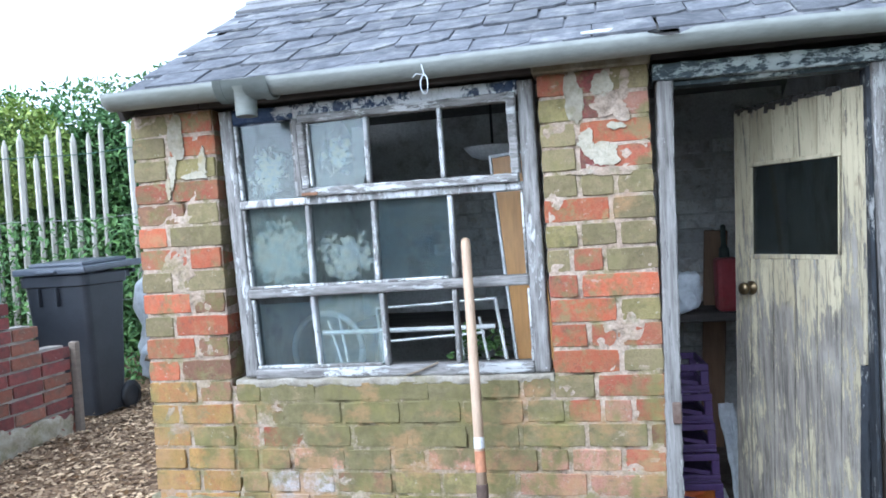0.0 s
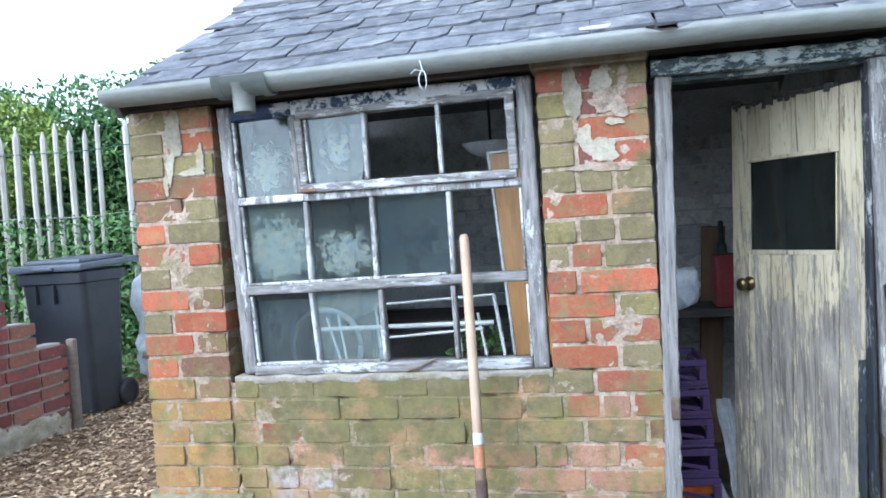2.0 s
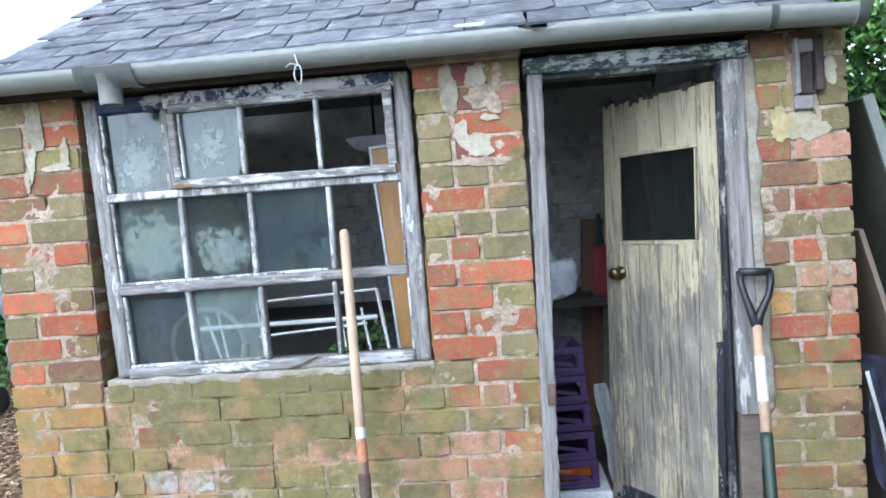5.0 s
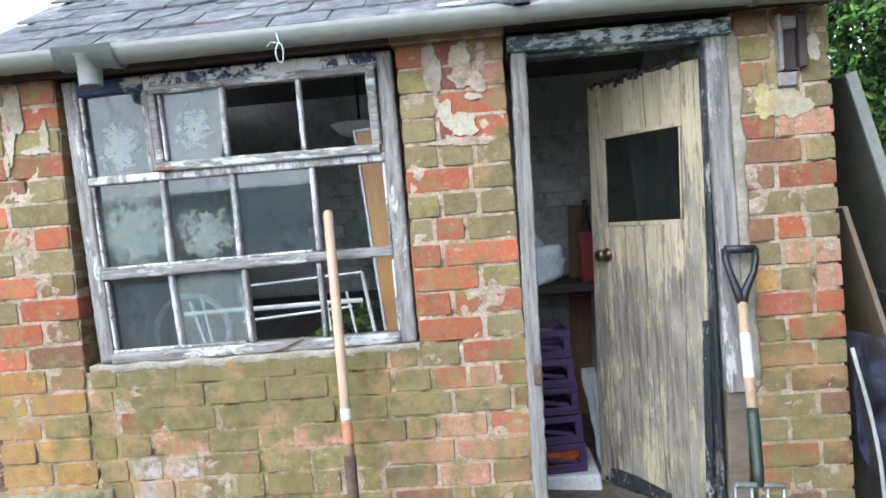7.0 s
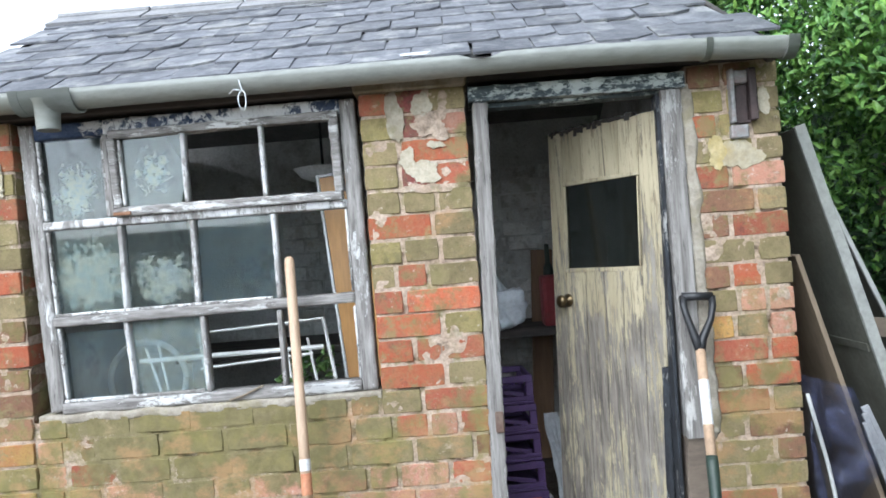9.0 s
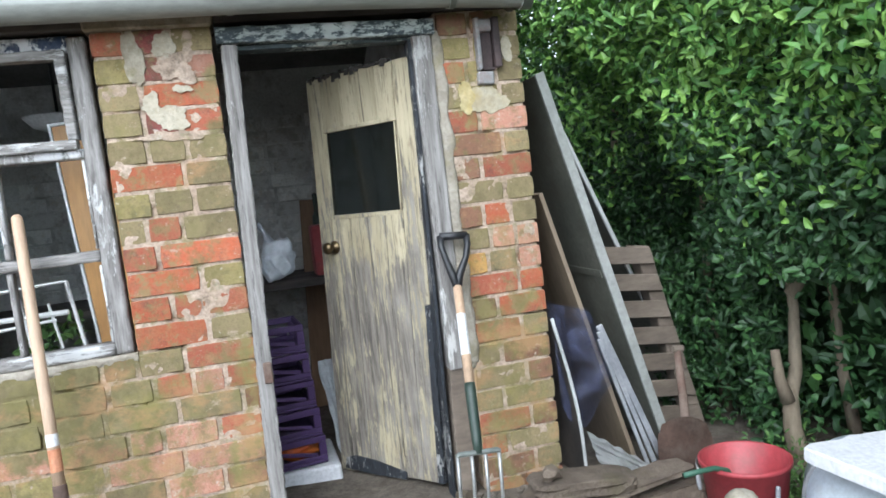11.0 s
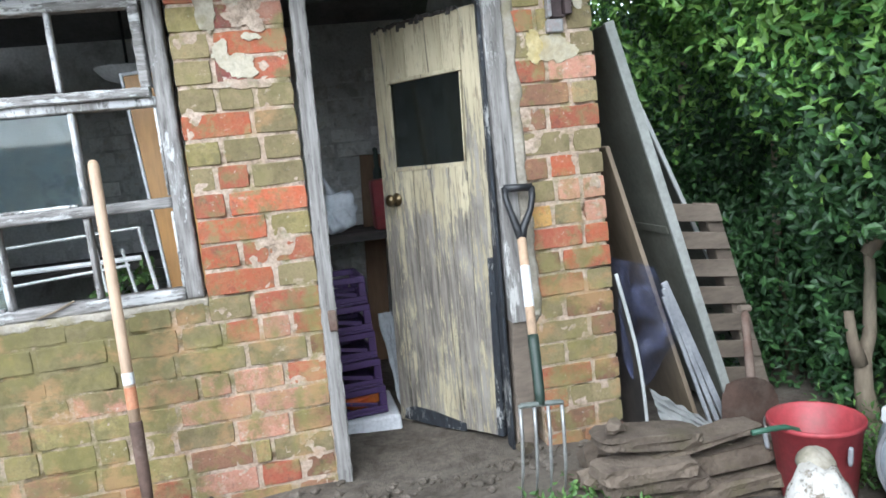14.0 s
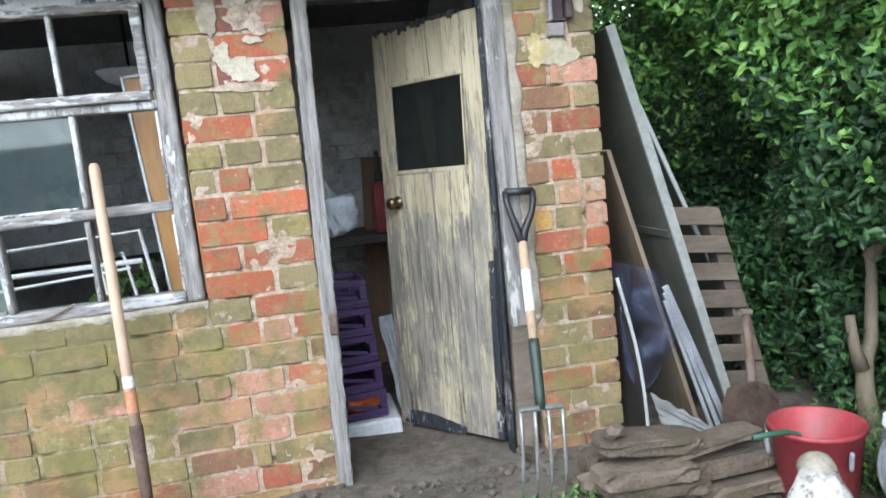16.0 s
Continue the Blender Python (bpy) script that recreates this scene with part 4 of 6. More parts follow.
def build_door():
    """The leaf stands ajar into the shed, hinged on the right-hand jamb."""
    hinge, free = Vector((0.803, 0.085, 0)), Vector((0.487, 0.50, 0))
    along = (hinge - free)
    width = along.length
    turn = Matrix.Translation(free) @ Matrix.Rotation(math.atan2(along.y, along.x), 4, "Z")
    shear = Matrix.Identity(4)
    shear[0][2] = 0.052
    shear[0][3] = -0.030
    d = thing("door_1", "ajar ledged plank door with peeling cream paint and bare grey wood", "door", kind="structure")
    d.matrix_world = turn
    z0, z1 = -0.025, 1.535
    g0, g1, gz0, gz1 = 0.157 * width, 0.822 * width, 1.005, 1.322

    def fix(bm):
        bmesh.ops.transform(bm, matrix=shear, verts=bm.verts)

    edges = [0, 0.072, 0.172, 0.262, 0.352, 0.44, width]
    for i, (a, b) in enumerate(zip(edges, edges[1:])):
        spans = [(z0 + rnd.uniform(-0.012, 0.01), z1 - rnd.uniform(0, 0.008))]
        if a < g1 - 0.02 and b > g0 + 0.02:
            spans = [(spans[0][0], gz0 - 0.006), (gz1 + 0.006, spans[0][1])]
        for s0, s1 in spans:
            bm = bmesh.new()
            add_box(bm, a + 0.0015, b - 0.0015, -0.012 + rnd.uniform(-0.0015, 0.0015), 0.012, s0, s1, 0.0025, 0.0012)
            fix(bm)
            part("board", bm, DOORP, d)
    # rotten top: a run of dark stubs along the upper edge
    bm = bmesh.new()
    x = 0.012
    while x < width - 0.1:
        w = rnd.uniform(0.006, 0.022)
        rise = 0.010 * noise.noise((x * 21, 3, 1))
        add_box(bm, x, x + w, -0.0155, 0.008, z1 - 0.006 - abs(rnd.gauss(0, 0.009)), z1 + rise + rnd.uniform(0.001, 0.011), 0.0015, 0.002)
        x += w + rnd.uniform(-0.002, 0.004)
    fix(bm)
    part("rotten_top", bm, DARKWOOD, d, "rotten blackened top edge")
    bm = bmesh.new()
    for a, b, c, e in ((g0 - 0.012, g1 + 0.012, gz0 - 0.016, gz0), (g0 - 0.012, g1 + 0.012, gz1, gz1 + 0.014), (g0 - 0.014, g0, gz0 + 0.001, gz1 - 0.001), (g1, g1 + 0.005, gz0 + 0.001, gz1 - 0.001)):
        add_box(bm, a, b, -0.0145, 0.014, c, e, 0.002)
    fix(bm)
    part("window_bead", bm, DOORP, d)
    bm = bmesh.new()
    add_box(bm, g0 + 0.001, g1 - 0.001, -0.004, -0.001, gz0 + 0.001, gz1 - 0.001)
    fix(bm)
    part("pane", bm, PANE_DOOR, d, "dirty dark glass pane")
    bm = bmesh.new()
    slab(bm, [(0.03, 0.0), (0.20, -0.005), (0.36, 0.0), (0.36, 0.03), (0.2, 0.055), (0.09, 0.06), (0.04, 0.045)], 0.004, Matrix.Translation((0, -0.013, z0)) @ Matrix.Rotation(radians(90), 4, "X"))
    fix(bm)
    part("kick_plate", bm, TARRED, d, "tarred patch at the foot of the door")
    # hinge edge: a ragged lip of thick cream paint above, tar over bare wood below
    bm = bmesh.new()
    worn_bar(bm, (width + 0.002, z1 - 0.02), (width + 0.002, 0.66), 0.013, -0.0155, 0.012, 0.0035, 4)
    fix(bm)
    part("paint_lip", bm, LIPP, d, "thick cream paint flaking along the hinge edge")
    bm = bmesh.new()
    worn_bar(bm, (width + 0.001, 0.655), (width + 0.001, z0 + 0.01), 0.03, -0.0165, 0.012, 0.004, 6)
    fix(bm)
    part("tarred_edge", bm, TARRED, d, "blue-black tarred hinge edge with pale chips")
    for z in (0.22, 1.42):
        bm = bmesh.new()
        add_box(bm, 0.02, width - 0.02, 0.0135, 0.034, z - 0.05, z + 0.05, 0.003)
        fix(bm)
        part("ledge", bm, INWOOD, d)
    bm = bmesh.new()
    lathe(bm, [(0, 0), (0.026, 0), (0.026, 0.004), (0.012, 0.008), (0.010, 0.024), (0.018, 0.029), (0.024, 0.039), (0.021, 0.049), (0.010, 0.055), (0, 0.056)], 24,
          Matrix.Translation((0.080, -0.013, 0.882)) @ Matrix.Rotation(radians(90), 4, "X"))
    fix(bm)
    part("knob", bm, BRASS, d, "tarnished brass knob", True)
    return d


build_door()


def build_plaster():
    def patch(x, z, rx, rz, seed, material, name, label, depth=0.004, y=-0.003, wild=0.45):
        bm = bmesh.new()
        slab(bm, blot(rx, rz, 40, wild, seed), depth, Matrix.Translation((x, y, z)) @ Matrix.Rotation(radians(90), 4, "X"), 0.003)
        ob = part(name, bm, material)
        tagged(ob, label, "plaster patch", "plaster patches", "structure")
    cream = "patch of old cream plaster left on the bricks"
    patch(0.038, 1.605, 0.032, 0.042, 3, PLASTER, "plaster_patch", cream, wild=0.2)
    patch(0.03, 1.382, 0.055, 0.036, 5, PLASTER, "plaster_patch", cream, wild=0.24)
    patch(-0.022, 1.425, 0.026, 0.036, 6, PLASTER, "plaster_patch", cream, depth=0.005, wild=0.26)
    patch(0.075, 1.468, 0.026, 0.013, 7, PLASTER, "plaster_patch", cream, wild=0.3)
    patch(-0.055, 1.57, 0.03, 0.085, 9, RENDERM, "mortar_smear", "smear of grey mortar over the bricks", wild=0.2)
    patch(0.06, 1.53, 0.055, 0.04, 11, MORTAR, "mortar_smear", "smear of pink mortar over the bricks")
    patch(0.02, 1.325, 0.08, 0.016, 12, MORTAR, "mortar_smear", "smear of pink mortar over the bricks")
    patch(-1.50, 1.57, 0.028, 0.095, 13, RENDERM, "mortar_smear", "smear of grey mortar over the bricks", wild=0.2)
    patch(-1.43, 1.425, 0.045, 0.016, 14, PLASTER, "plaster_patch", cream, wild=0.35)
    patch(-1.40, 1.475, 0.014, 0.05, 18, LIMEP, "plaster_patch", cream, depth=0.005, wild=0.3)
    patch(-1.525, 1.45, 0.016, 0.055, 15, PLASTER, "plaster_patch", cream, wild=0.35)
    patch(-1.545, 1.385, 0.010, 0.035, 19, LIMEP, "plaster_patch", cream, depth=0.005, wild=0.3)
    patch(1.075, 1.352, 0.068, 0.05, 16, LIMEP, "plaster_patch", cream, depth=0.003, wild=0.25)
    patch(1.0, 1.365, 0.03, 0.05, 26, YELLOWED, "plaster_patch", "yellowed patch of plaster on the brick pier", depth=0.004, wild=0.25)
    patch(1.165, 1.525, 0.022, 0.042, 27, PLASTER, "plaster_patch", cream, depth=0.004, wild=0.2)
    # cement fillet between the jamb and the right-hand pier
    ob = rough_strip("cement_fillet", FILLET, 0.896, 0.936, 0.42, 1.60, -0.007, 0.03, 7, 0.005, 0.007, 0.014)
    tagged(ob, "rough cement fillet beside the door frame", "trim", kind="structure")
    ob = rough_strip("cement_fillet", FILLET, 0.890, 0.940, 0.44, 0.80, -0.012, 0.02, 9, 0.007, 0.007, 0.014)
    tagged(ob, "thick cement smear beside the door frame", "trim", kind="structure")


build_plaster()

# ---- roof ----
EAVE_Y, EAVE_Z, RIDGE_Y, RIDGE_Z = -0.10, 1.695, 1.05, 2.35
SLOPE = math.atan2(RIDGE_Z - EAVE_Z, RIDGE_Y - EAVE_Y)
ROOF_L, ROOF_R = -1.70, 1.20
on_roof = Matrix.Translation((0, EAVE_Y, EAVE_Z)) @ Matrix.Rotation(SLOPE, 4, "X")


def build_roof():
    length = math.hypot(RIDGE_Y - EAVE_Y, RIDGE_Z - EAVE_Z)
    bm = bmesh.new()
    add_box(bm, ROOF_L + 0.05, ROOF_R - 0.05, 0.02, length, -0.03, -0.012, m=on_roof)
    back = Matrix.Translation((0, 2 * RIDGE_Y - EAVE_Y, EAVE_Z)) @ Matrix.Rotation(math.pi - SLOPE, 4, "X")
    add_box(bm, ROOF_L, ROOF_R, 0.0, length, 0.004, 0.03, m=back)
    roof = tagged(part("roof", bm, ROOFLINING), "sagging roof of old grey slates", "roof", kind="structure")
    bm = bmesh.new()
    for x in (-1.67, 1.17):
        add_box(bm, x - 0.012, x + 0.012, 0.0, length, -0.07, -0.006, 0.003, m=on_roof)
    part("bargeboard", bm, DARKWOOD, roof)
    for i in range(7):
        x = -1.4 + i * 0.42
        bm = bmesh.new()
        add_box(bm, x - 0.02, x + 0.02, 0.12, length, -0.1, -0.032, 0.003, m=on_roof)
        part("rafter", bm, DARKWOOD, roof)
    return roof, length


roof, ROOF_LEN = build_roof()
# dark strip put under the broken slate as the shade of the hole
bm = bmesh.new()
add_box(bm, 0.08, 0.42, -0.02, 0.12, -0.0115, -0.004, 0.001, m=on_roof)
part("eaves_batten", bm, DARKWOOD, roof, "dark strip added under the slate gap for its shade")


def build_gutter():
    g = thing("gutter", "grey half-round plastic rain gutter along the eaves", "gutter")
    cx = lambda x: Vector((x, -0.135, 1.711 - 0.031 * max(0, x - 0.3) ** 2 + 0.006 * max(0, -1.0 - x)))
    bm = bmesh.new()
    xs = [-1.67 + i * (1.195 + 1.67) / 120 for i in range(121)]
    n = 10
    outer, inner = [], []
    for x in xs:
        c = cx(x)
        outer.append([bm.verts.new(c + Vector((0, -math.cos(math.pi * k / n) * 0.055, -math.sin(math.pi * k / n) * 0.055))) for k in range(n + 1)])
        inner.append([bm.verts.new(c + Vector((0, -math.cos(math.pi * k / n) * 0.051, -math.sin(math.pi * k / n) * 0.051))) for k in range(n + 1)])
    for i, x in enumerate(xs):
        dip = max(0.0, 1 - abs(x - 0.245) / 0.065)
        for r in (outer[i], inner[i]):
            r[0].co.z -= 0.016 * min(1.0, 1.6 * dip) + (0.004 * noise.noise((x * 60, 0, 0)) if dip else 0)
    for i in range(120):
        for k in range(n):
            bm.faces.new((outer[i][k], outer[i][k + 1], outer[i + 1][k + 1], outer[i + 1][k]))
            bm.faces.new((inner[i][k], inner[i + 1][k], inner[i + 1][k + 1], inner[i][k + 1]))
        for k in (0, n):
            bm.faces.new((outer[i][k], outer[i + 1][k], inner[i + 1][k], inner[i][k]))
    for i in (0, 120):
        for k in range(n):
            bm.faces.new((outer[i][k], inner[i][k], inner[i][k + 1], outer[i][k + 1]))
    part("channel", bm, GUTTER, g, "", True)

    def collar(a, b, r, name, parent=g):
        bm = bmesh.new()
        rings = []
        for x in (a, b):
            c = cx(x)
            rings.append([[bm.verts.new(c + Vector((0, -math.cos(math.pi * k / n) * q, 0.0008 - math.sin(math.pi * k / n) * q))) for k in range(n + 1)] for q in (r, r - 0.006)])
        for k in range(n):
            bm.faces.new((rings[0][0][k], rings[0][0][k + 1], rings[1][0][k + 1], rings[1][0][k]))
            for s in (0, 1):
                bm.faces.new((rings[s][0][k], rings[s][0][k + 1], rings[s][1][k + 1], rings[s][1][k]))
        return part(name, bm, GUTTER, parent, "", True)

    out = collar(-1.225, -1.045, 0.063, "outlet")
    for x in (-1.217, -1.053):
        collar(x - 0.014, x + 0.014, 0.068, "rib", out)
    bm = bmesh.new()
    lathe(bm, [(0.062, 0.0), (0.05, -0.02), (0.038, -0.035), (0.036, -0.09), (0.036, -0.094), (0.031, -0.094), (0.031, -0.03)], 24, Matrix.Translation((-1.145, -0.135, 1.69)))
    part("spout", bm, GUTTER, out, "", True)
    collar(0.93, 0.95, 0.060, "union")
    collar(1.178, 1.212, 0.062, "end_cap")
    bm = bmesh.new()
    c = cx(1.212)
    ring = [bm.verts.new(c + Vector((0, -math.cos(math.pi * k / n) * 0.06, 0.0008 - math.sin(math.pi * k / n) * 0.06))) for k in range(n + 1)]
    bm.faces.new(ring)
    part("end_stop", bm, BLACKP, g, "dark gutter end stop")
    for x in (-1.5, -0.62, 0.25):
        bm = bmesh.new()
        c = cx(x)
        add_box(bm, x - 0.012, x + 0.012, -0.08, -0.012, c.z - 0.03, c.z + 0.004, 0.002)
        part("bracket", bm, GUTTER, g)
    # frayed string tied round the gutter
    bm = bmesh.new()
    loop = [(-0.505 + 0.012 * math.sin(k), -0.192 + 0.004 * math.cos(2 * k), 1.628 + 0.03 * math.cos(k)) for k in (math.tau * i / 14 for i in range(15))]
    rod(bm, [(-0.515, -0.185, 1.70)] + loop, 0.0020, 6)
    rod(bm, [(-0.505, -0.192, 1.658), (-0.53, -0.19, 1.664), (-0.545, -0.188, 1.652)], 0.0015, 6)
    part("string", bm, BAG, g, "loop of frayed string")


build_gutter()


def build_fascia():
    bm = bmesh.new()
    add_box(bm, ROOF_L + 0.03, ROOF_R - 0.01, -0.079, -0.056, 1.676, 1.70, 0.003)
    tagged(part("fascia", bm, DARKWOOD), "blackened fascia board behind the gutter", "fascia", kind="structure")


build_fascia()


def build_bracket():
    """A rusted iron bracket with its slot, built into the right-hand pier."""
    b = thing("iron_bracket", "grey iron bracket built into the brick pier", "bracket")
    bm = bmesh.new()
    add_box(bm, 1.052, 1.066, -0.030, 0.02, 1.455, 1.632, 0.003, 0.002)
    add_box(bm, 1.067, 1.112, -0.018, 0.016, 1.585, 1.628, 0.003, 0.003)
    part("frame", bm, ZINC, b, "dull grey channel")
    bm = bmesh.new()
    add_box(bm, 1.067, 1.112, -0.008, 0.015, 1.462, 1.583, 0.003, 0.003)
    add_box(bm, 1.113, 1.138, -0.030, 0.02, 1.46, 1.632, 0.003, 0.002)
    add_box(bm, 1.067, 1.1125, -0.026, 0.017, 1.452, 1.461, 0.002, 0.001)
    part("flange", bm, BLACKIRON, b, "blackened flange")
    bm = bmesh.new()
    add_box(bm, 1.05, 1.108, -0.022, 0.02, 1.405, 1.449, 0.004, 0.003)
    part("foot", bm, ZINC, b)


build_bracket()

# ---- inside the shed ----


def build_crate():
    c = thing("crate", "purple plastic lattice crate stacked inside the door", "crate", "crates in a stack")
    w, d, h, t = 0.275, 0.26, 0.112, 0.014
    bm = bmesh.new()
    add_box(bm, -w / 2, w / 2, 0, d, 0, 0.012, 0.003)
    part("base", bm, PURPLE, c)
    for y in (0, d - t):
        bm = bmesh.new()
        add_box(bm, -w / 2, w / 2, y, y + t, h - 0.026, h, 0.003)
        add_box(bm, -w / 2, w / 2, y, y + t, 0.0125, 0.032, 0.003)
        for x in (-w / 2, w / 2 - 0.03):
            add_box(bm, x, x + 0.03, y + 0.001, y + t - 0.001, 0.0322, h - 0.0262, 0.003)
        m = Matrix.Translation((0, y + t / 2, h / 2)) @ Matrix.Rotation(0.2, 4, "Y")
        add_box(bm, -0.1, 0.1, -0.004, 0.004, -0.008, 0.008, 0.002, m=m)
        part("side", bm, PURPLE, c)
    for x in (-w / 2, w / 2 - t):
        bm = bmesh.new()
        add_box(bm, x, x + t, t + 0.001, d - t - 0.001, h - 0.026, h - 0.001, 0.003)
        add_box(bm, x, x + t, t + 0.001, d - t - 0.001, 0.0125, 0.03, 0.003)
        part("end", bm, PURPLE, c)
    return c


crate = build_crate()
bm = bmesh.new()
lump(bm, pose(0.30, 0.54, 0.08, 0, 0, 20), (0.09, 0.06, 0.045), 3, 0.2, 2.0, 8)
tagged(part("orange_bag", bm, simple("orange_bag_plastic", (0.5, 0.09, 0.02), (0.6, 0.18, 0.03), 14, 0.4), None, "", True), "orange and red bag inside the lowest crate", "bag")
crate.matrix_basis = pose(0.270, 0.46, 0.02, 0, 0, 6)
for i in range(1, 5):
    copy_thing(crate, pose(0.270 - 0.008 * i, 0.46 + rnd.uniform(-0.006, 0.006), 0.02 + 0.1155 * i, 0, 0, 6 + rnd.uniform(-4, 4)))


def build_inside():
    bm = bmesh.new()
    vs = add_box(bm, 0.10, 0.45, 0.43, 0.80, -0.05, 0.012, 0.008, 0.004)
    tagged(part("polystyrene_sheet", bm, WHITEP), "dirty white polystyrene packing sheet under the crates", "packing sheet")
    # hung bag
    b = thing("plastic_bag", "pale blue-white plastic bag hanging inside the door", "plastic bag")
    bm = bmesh.new()
    vs = lump(bm, pose(0.328, 0.75, 0.838, 0, 24, 10), (0.068, 0.05, 0.098), 4, 0.2, 1.7, 3)
    for v in vs:
        v.co += Vector((0.5, 1, 0.5)) * 0.018 * noise.noise(v.co * 22 + Vector((0, 0, v.co.x * 30)))
    part("bag", bm, BAG, b, "", True)
    bm = bmesh.new()
    rod(bm, [(0.30, 0.75, 0.915), (0.285, 0.745, 0.96), (0.26, 0.74, 1.0)], [0.022, 0.008, 0.012], 8)
    part("knot", bm, BAG, b, "", True)
    bm = bmesh.new()
    rod(bm, [(0.262, 0.74, 0.995), (0.25, 0.74, 2.04)], 0.0016, 6)
    part("cord", bm, DARKWOOD, b, "thin dark cord")
    # crumpled sheet on the floor
    bm = bmesh.new()
    g = 12
    grid = [[bm.verts.new((0.432 + 0.06 * i / g + 0.045 * j / g + 0.012 * noise.noise((i * 0.6, j * 0.4, 6)), 0.70 - 0.14 * j / g + 0.03 * noise.noise((i * 0.5, j * 0.5, 2)), -0.035 + 0.42 * (1 - j / g) ** 1.3)) for i in range(g + 1)] for j in range(g + 1)]
    for j in range(g):
        for i in range(g):
            bm.faces.new((grid[j][i], grid[j][i + 1], grid[j + 1][i + 1], grid[j + 1][i]))
    bmesh.ops.solidify(bm, geom=bm.faces[:], thickness=0.004)
    tagged(part("plastic_sheet", bm, BAG, None, "", True), "crumpled white plastic sheet on the shed floor", "plastic sheet")
    bm = bmesh.new()
    add_box(bm, -0.055, 0.055, -0.012, 0.012, -0.05, 1.08, 0.003, m=pose(0.50, 1.50, 0, 5, 3, 0))
    tagged(part("plank", bm, INWOOD), "brown wooden plank leaning inside the shed", "plank")
    r = thing("fuel_can", "red plastic fuel can standing on a shelf", "can")
    bm = bmesh.new()
    add_box(bm, 0.515, 0.62, 1.13, 1.27, 0.702, 0.95, 0.02, seg=2)
    part("body", bm, REDP, r)
    bm = bmesh.new()
    lathe(bm, [(0, 0), (0.025, 0), (0.022, 0.04), (0.012, 0.06), (0.012, 0.15), (0.0, 0.155)], 16, Matrix.Translation((0.56, 1.2, 0.951)))
    part("cap", bm, GREENP, r)
    s = thing("bench", "dark rough timber workbench against the back wall", "bench")
    bm = bmesh.new()
    add_box(bm, -1.3, 0.9, 1.12, 1.63, 0.66, 0.70, 0.004)
    part("top", bm, DARKWOOD, s)
    for x in (-1.2, -0.2, 0.82):
        bm = bmesh.new()
        add_box(bm, x - 0.03, x + 0.03, 1.15, 1.21, -0.06, 0.658, 0.004)
        part("leg", bm, DARKWOOD, s)
    # hanging lamp bowl
    l = thing("lamp", "white enamel bowl-shaped lamp hanging from the rafters", "lamp")
    bm = bmesh.new()
    lathe(bm, [(0.001, -0.055), (0.05, -0.052), (0.095, -0.034), (0.125, 0.0), (0.128, 0.006), (0.120, 0.006), (0.09, -0.026), (0.045, -0.045), (0.001, -0.048)], 32, Matrix.Translation((-0.445, 0.8, 1.515)))
    part("shade", bm, WHITEP, l, "", True)
    bm = bmesh.new()
    rod(bm, [(-0.445, 0.8, 1.47), (-0.445, 0.8, 2.12)], 0.006, 8)
    part("flex", bm, BLACKP, l)
    # varnished board behind the window
    v = thing("varnished_board", "orange varnished board with a pale edge leaning behind the window", "board")
    bm = bmesh.new()
    a, b2 = Vector((-0.405, 0.40, 1.43)), Vector((-0.325, 0.33, 0.45))
    h = (a - b2).length
    axis = (a - b2).normalized()
    side = Vector((1, 0, 0)) - axis * axis.x
    side.normalize()
    nn = side.cross(axis)
    fr = Matrix(((side.x, nn.x, axis.x, b2.x), (side.y, nn.y, axis.y, b2.y), (side.z, nn.z, axis.z, b2.z), (0, 0, 0, 1)))
    add_box(bm, 0.012, 0.16, -0.008, 0.008, 0, h, 0.002, m=fr)
    part("panel", bm, VARNISH, v)
    bm = bmesh.new()
    add_box(bm, 0.0, 0.011, -0.014, 0.012, 0, h + 0.012, 0.002, m=fr)
    add_box(bm, 0.0115, 0.16, -0.014, 0.012, h + 0.001, h + 0.012, 0.002, m=fr)
    part("edging", bm, WHITEP, v, "pale edging strip")
    # wire rack
    r = thing("wire_rack", "white coated wire rack lying behind the window", "rack")
    y = 0.2
    def tube(p, q, rad=0.006, name="rail"):
        bm = bmesh.new()
        rod(bm, [(p[0], y, p[1]), (q[0], y, q[1])], rad, 8)
        part(name, bm, RACKW, r)
    tube((-1.06, 0.80), (-0.39, 0.803), 0.009)
    tube((-0.84, 0.757), (-0.43, 0.782), 0.005)
    tube((-0.84, 0.885), (-0.384, 0.905), 0.005)
    tube((-0.384, 0.905), (-0.352, 0.66), 0.007, "upright")
    tube((-0.447, 0.84), (-0.42, 0.66), 0.005, "upright")
    tube((-1.035, 0.845), (-0.985, 0.66), 0.006, "upright")
    tube((-0.99, 0.86), (-0.962, 0.66), 0.006, "upright")
    tube((-0.84, 0.89), (-0.82, 0.66), 0.005, "upright")
    tube((-0.53, 0.87), (-0.515, 0.7), 0.005, "upright")
    s = thing("inner_ledge", "dusty timber ledge inside under the window", "ledge")
    bm = bmesh.new()
    add_box(bm, -1.33, -0.2, 0.217, 0.36, 0.60, 0.655, 0.004)
    part("board", bm, DARKWOOD, s)
    bm = bmesh.new()
    pts = [(-1.13 + 0.15 * math.cos(k), 0.42, 0.70 + 0.15 * math.sin(k)) for k in (math.tau * i / 28 for i in range(29))]
    rod(bm, pts, 0.013, 8)
    tagged(part("hoop", bm, ALU, None, "", True), "pale rubber hoop standing behind the window", "hoop")
    g = np.random.default_rng(4)
    n = 70
    p = np.stack([g.uniform(-0.58, -0.38, n), g.uniform(0.24, 0.36, n), g.uniform(0.66, 0.76, n)], 1)
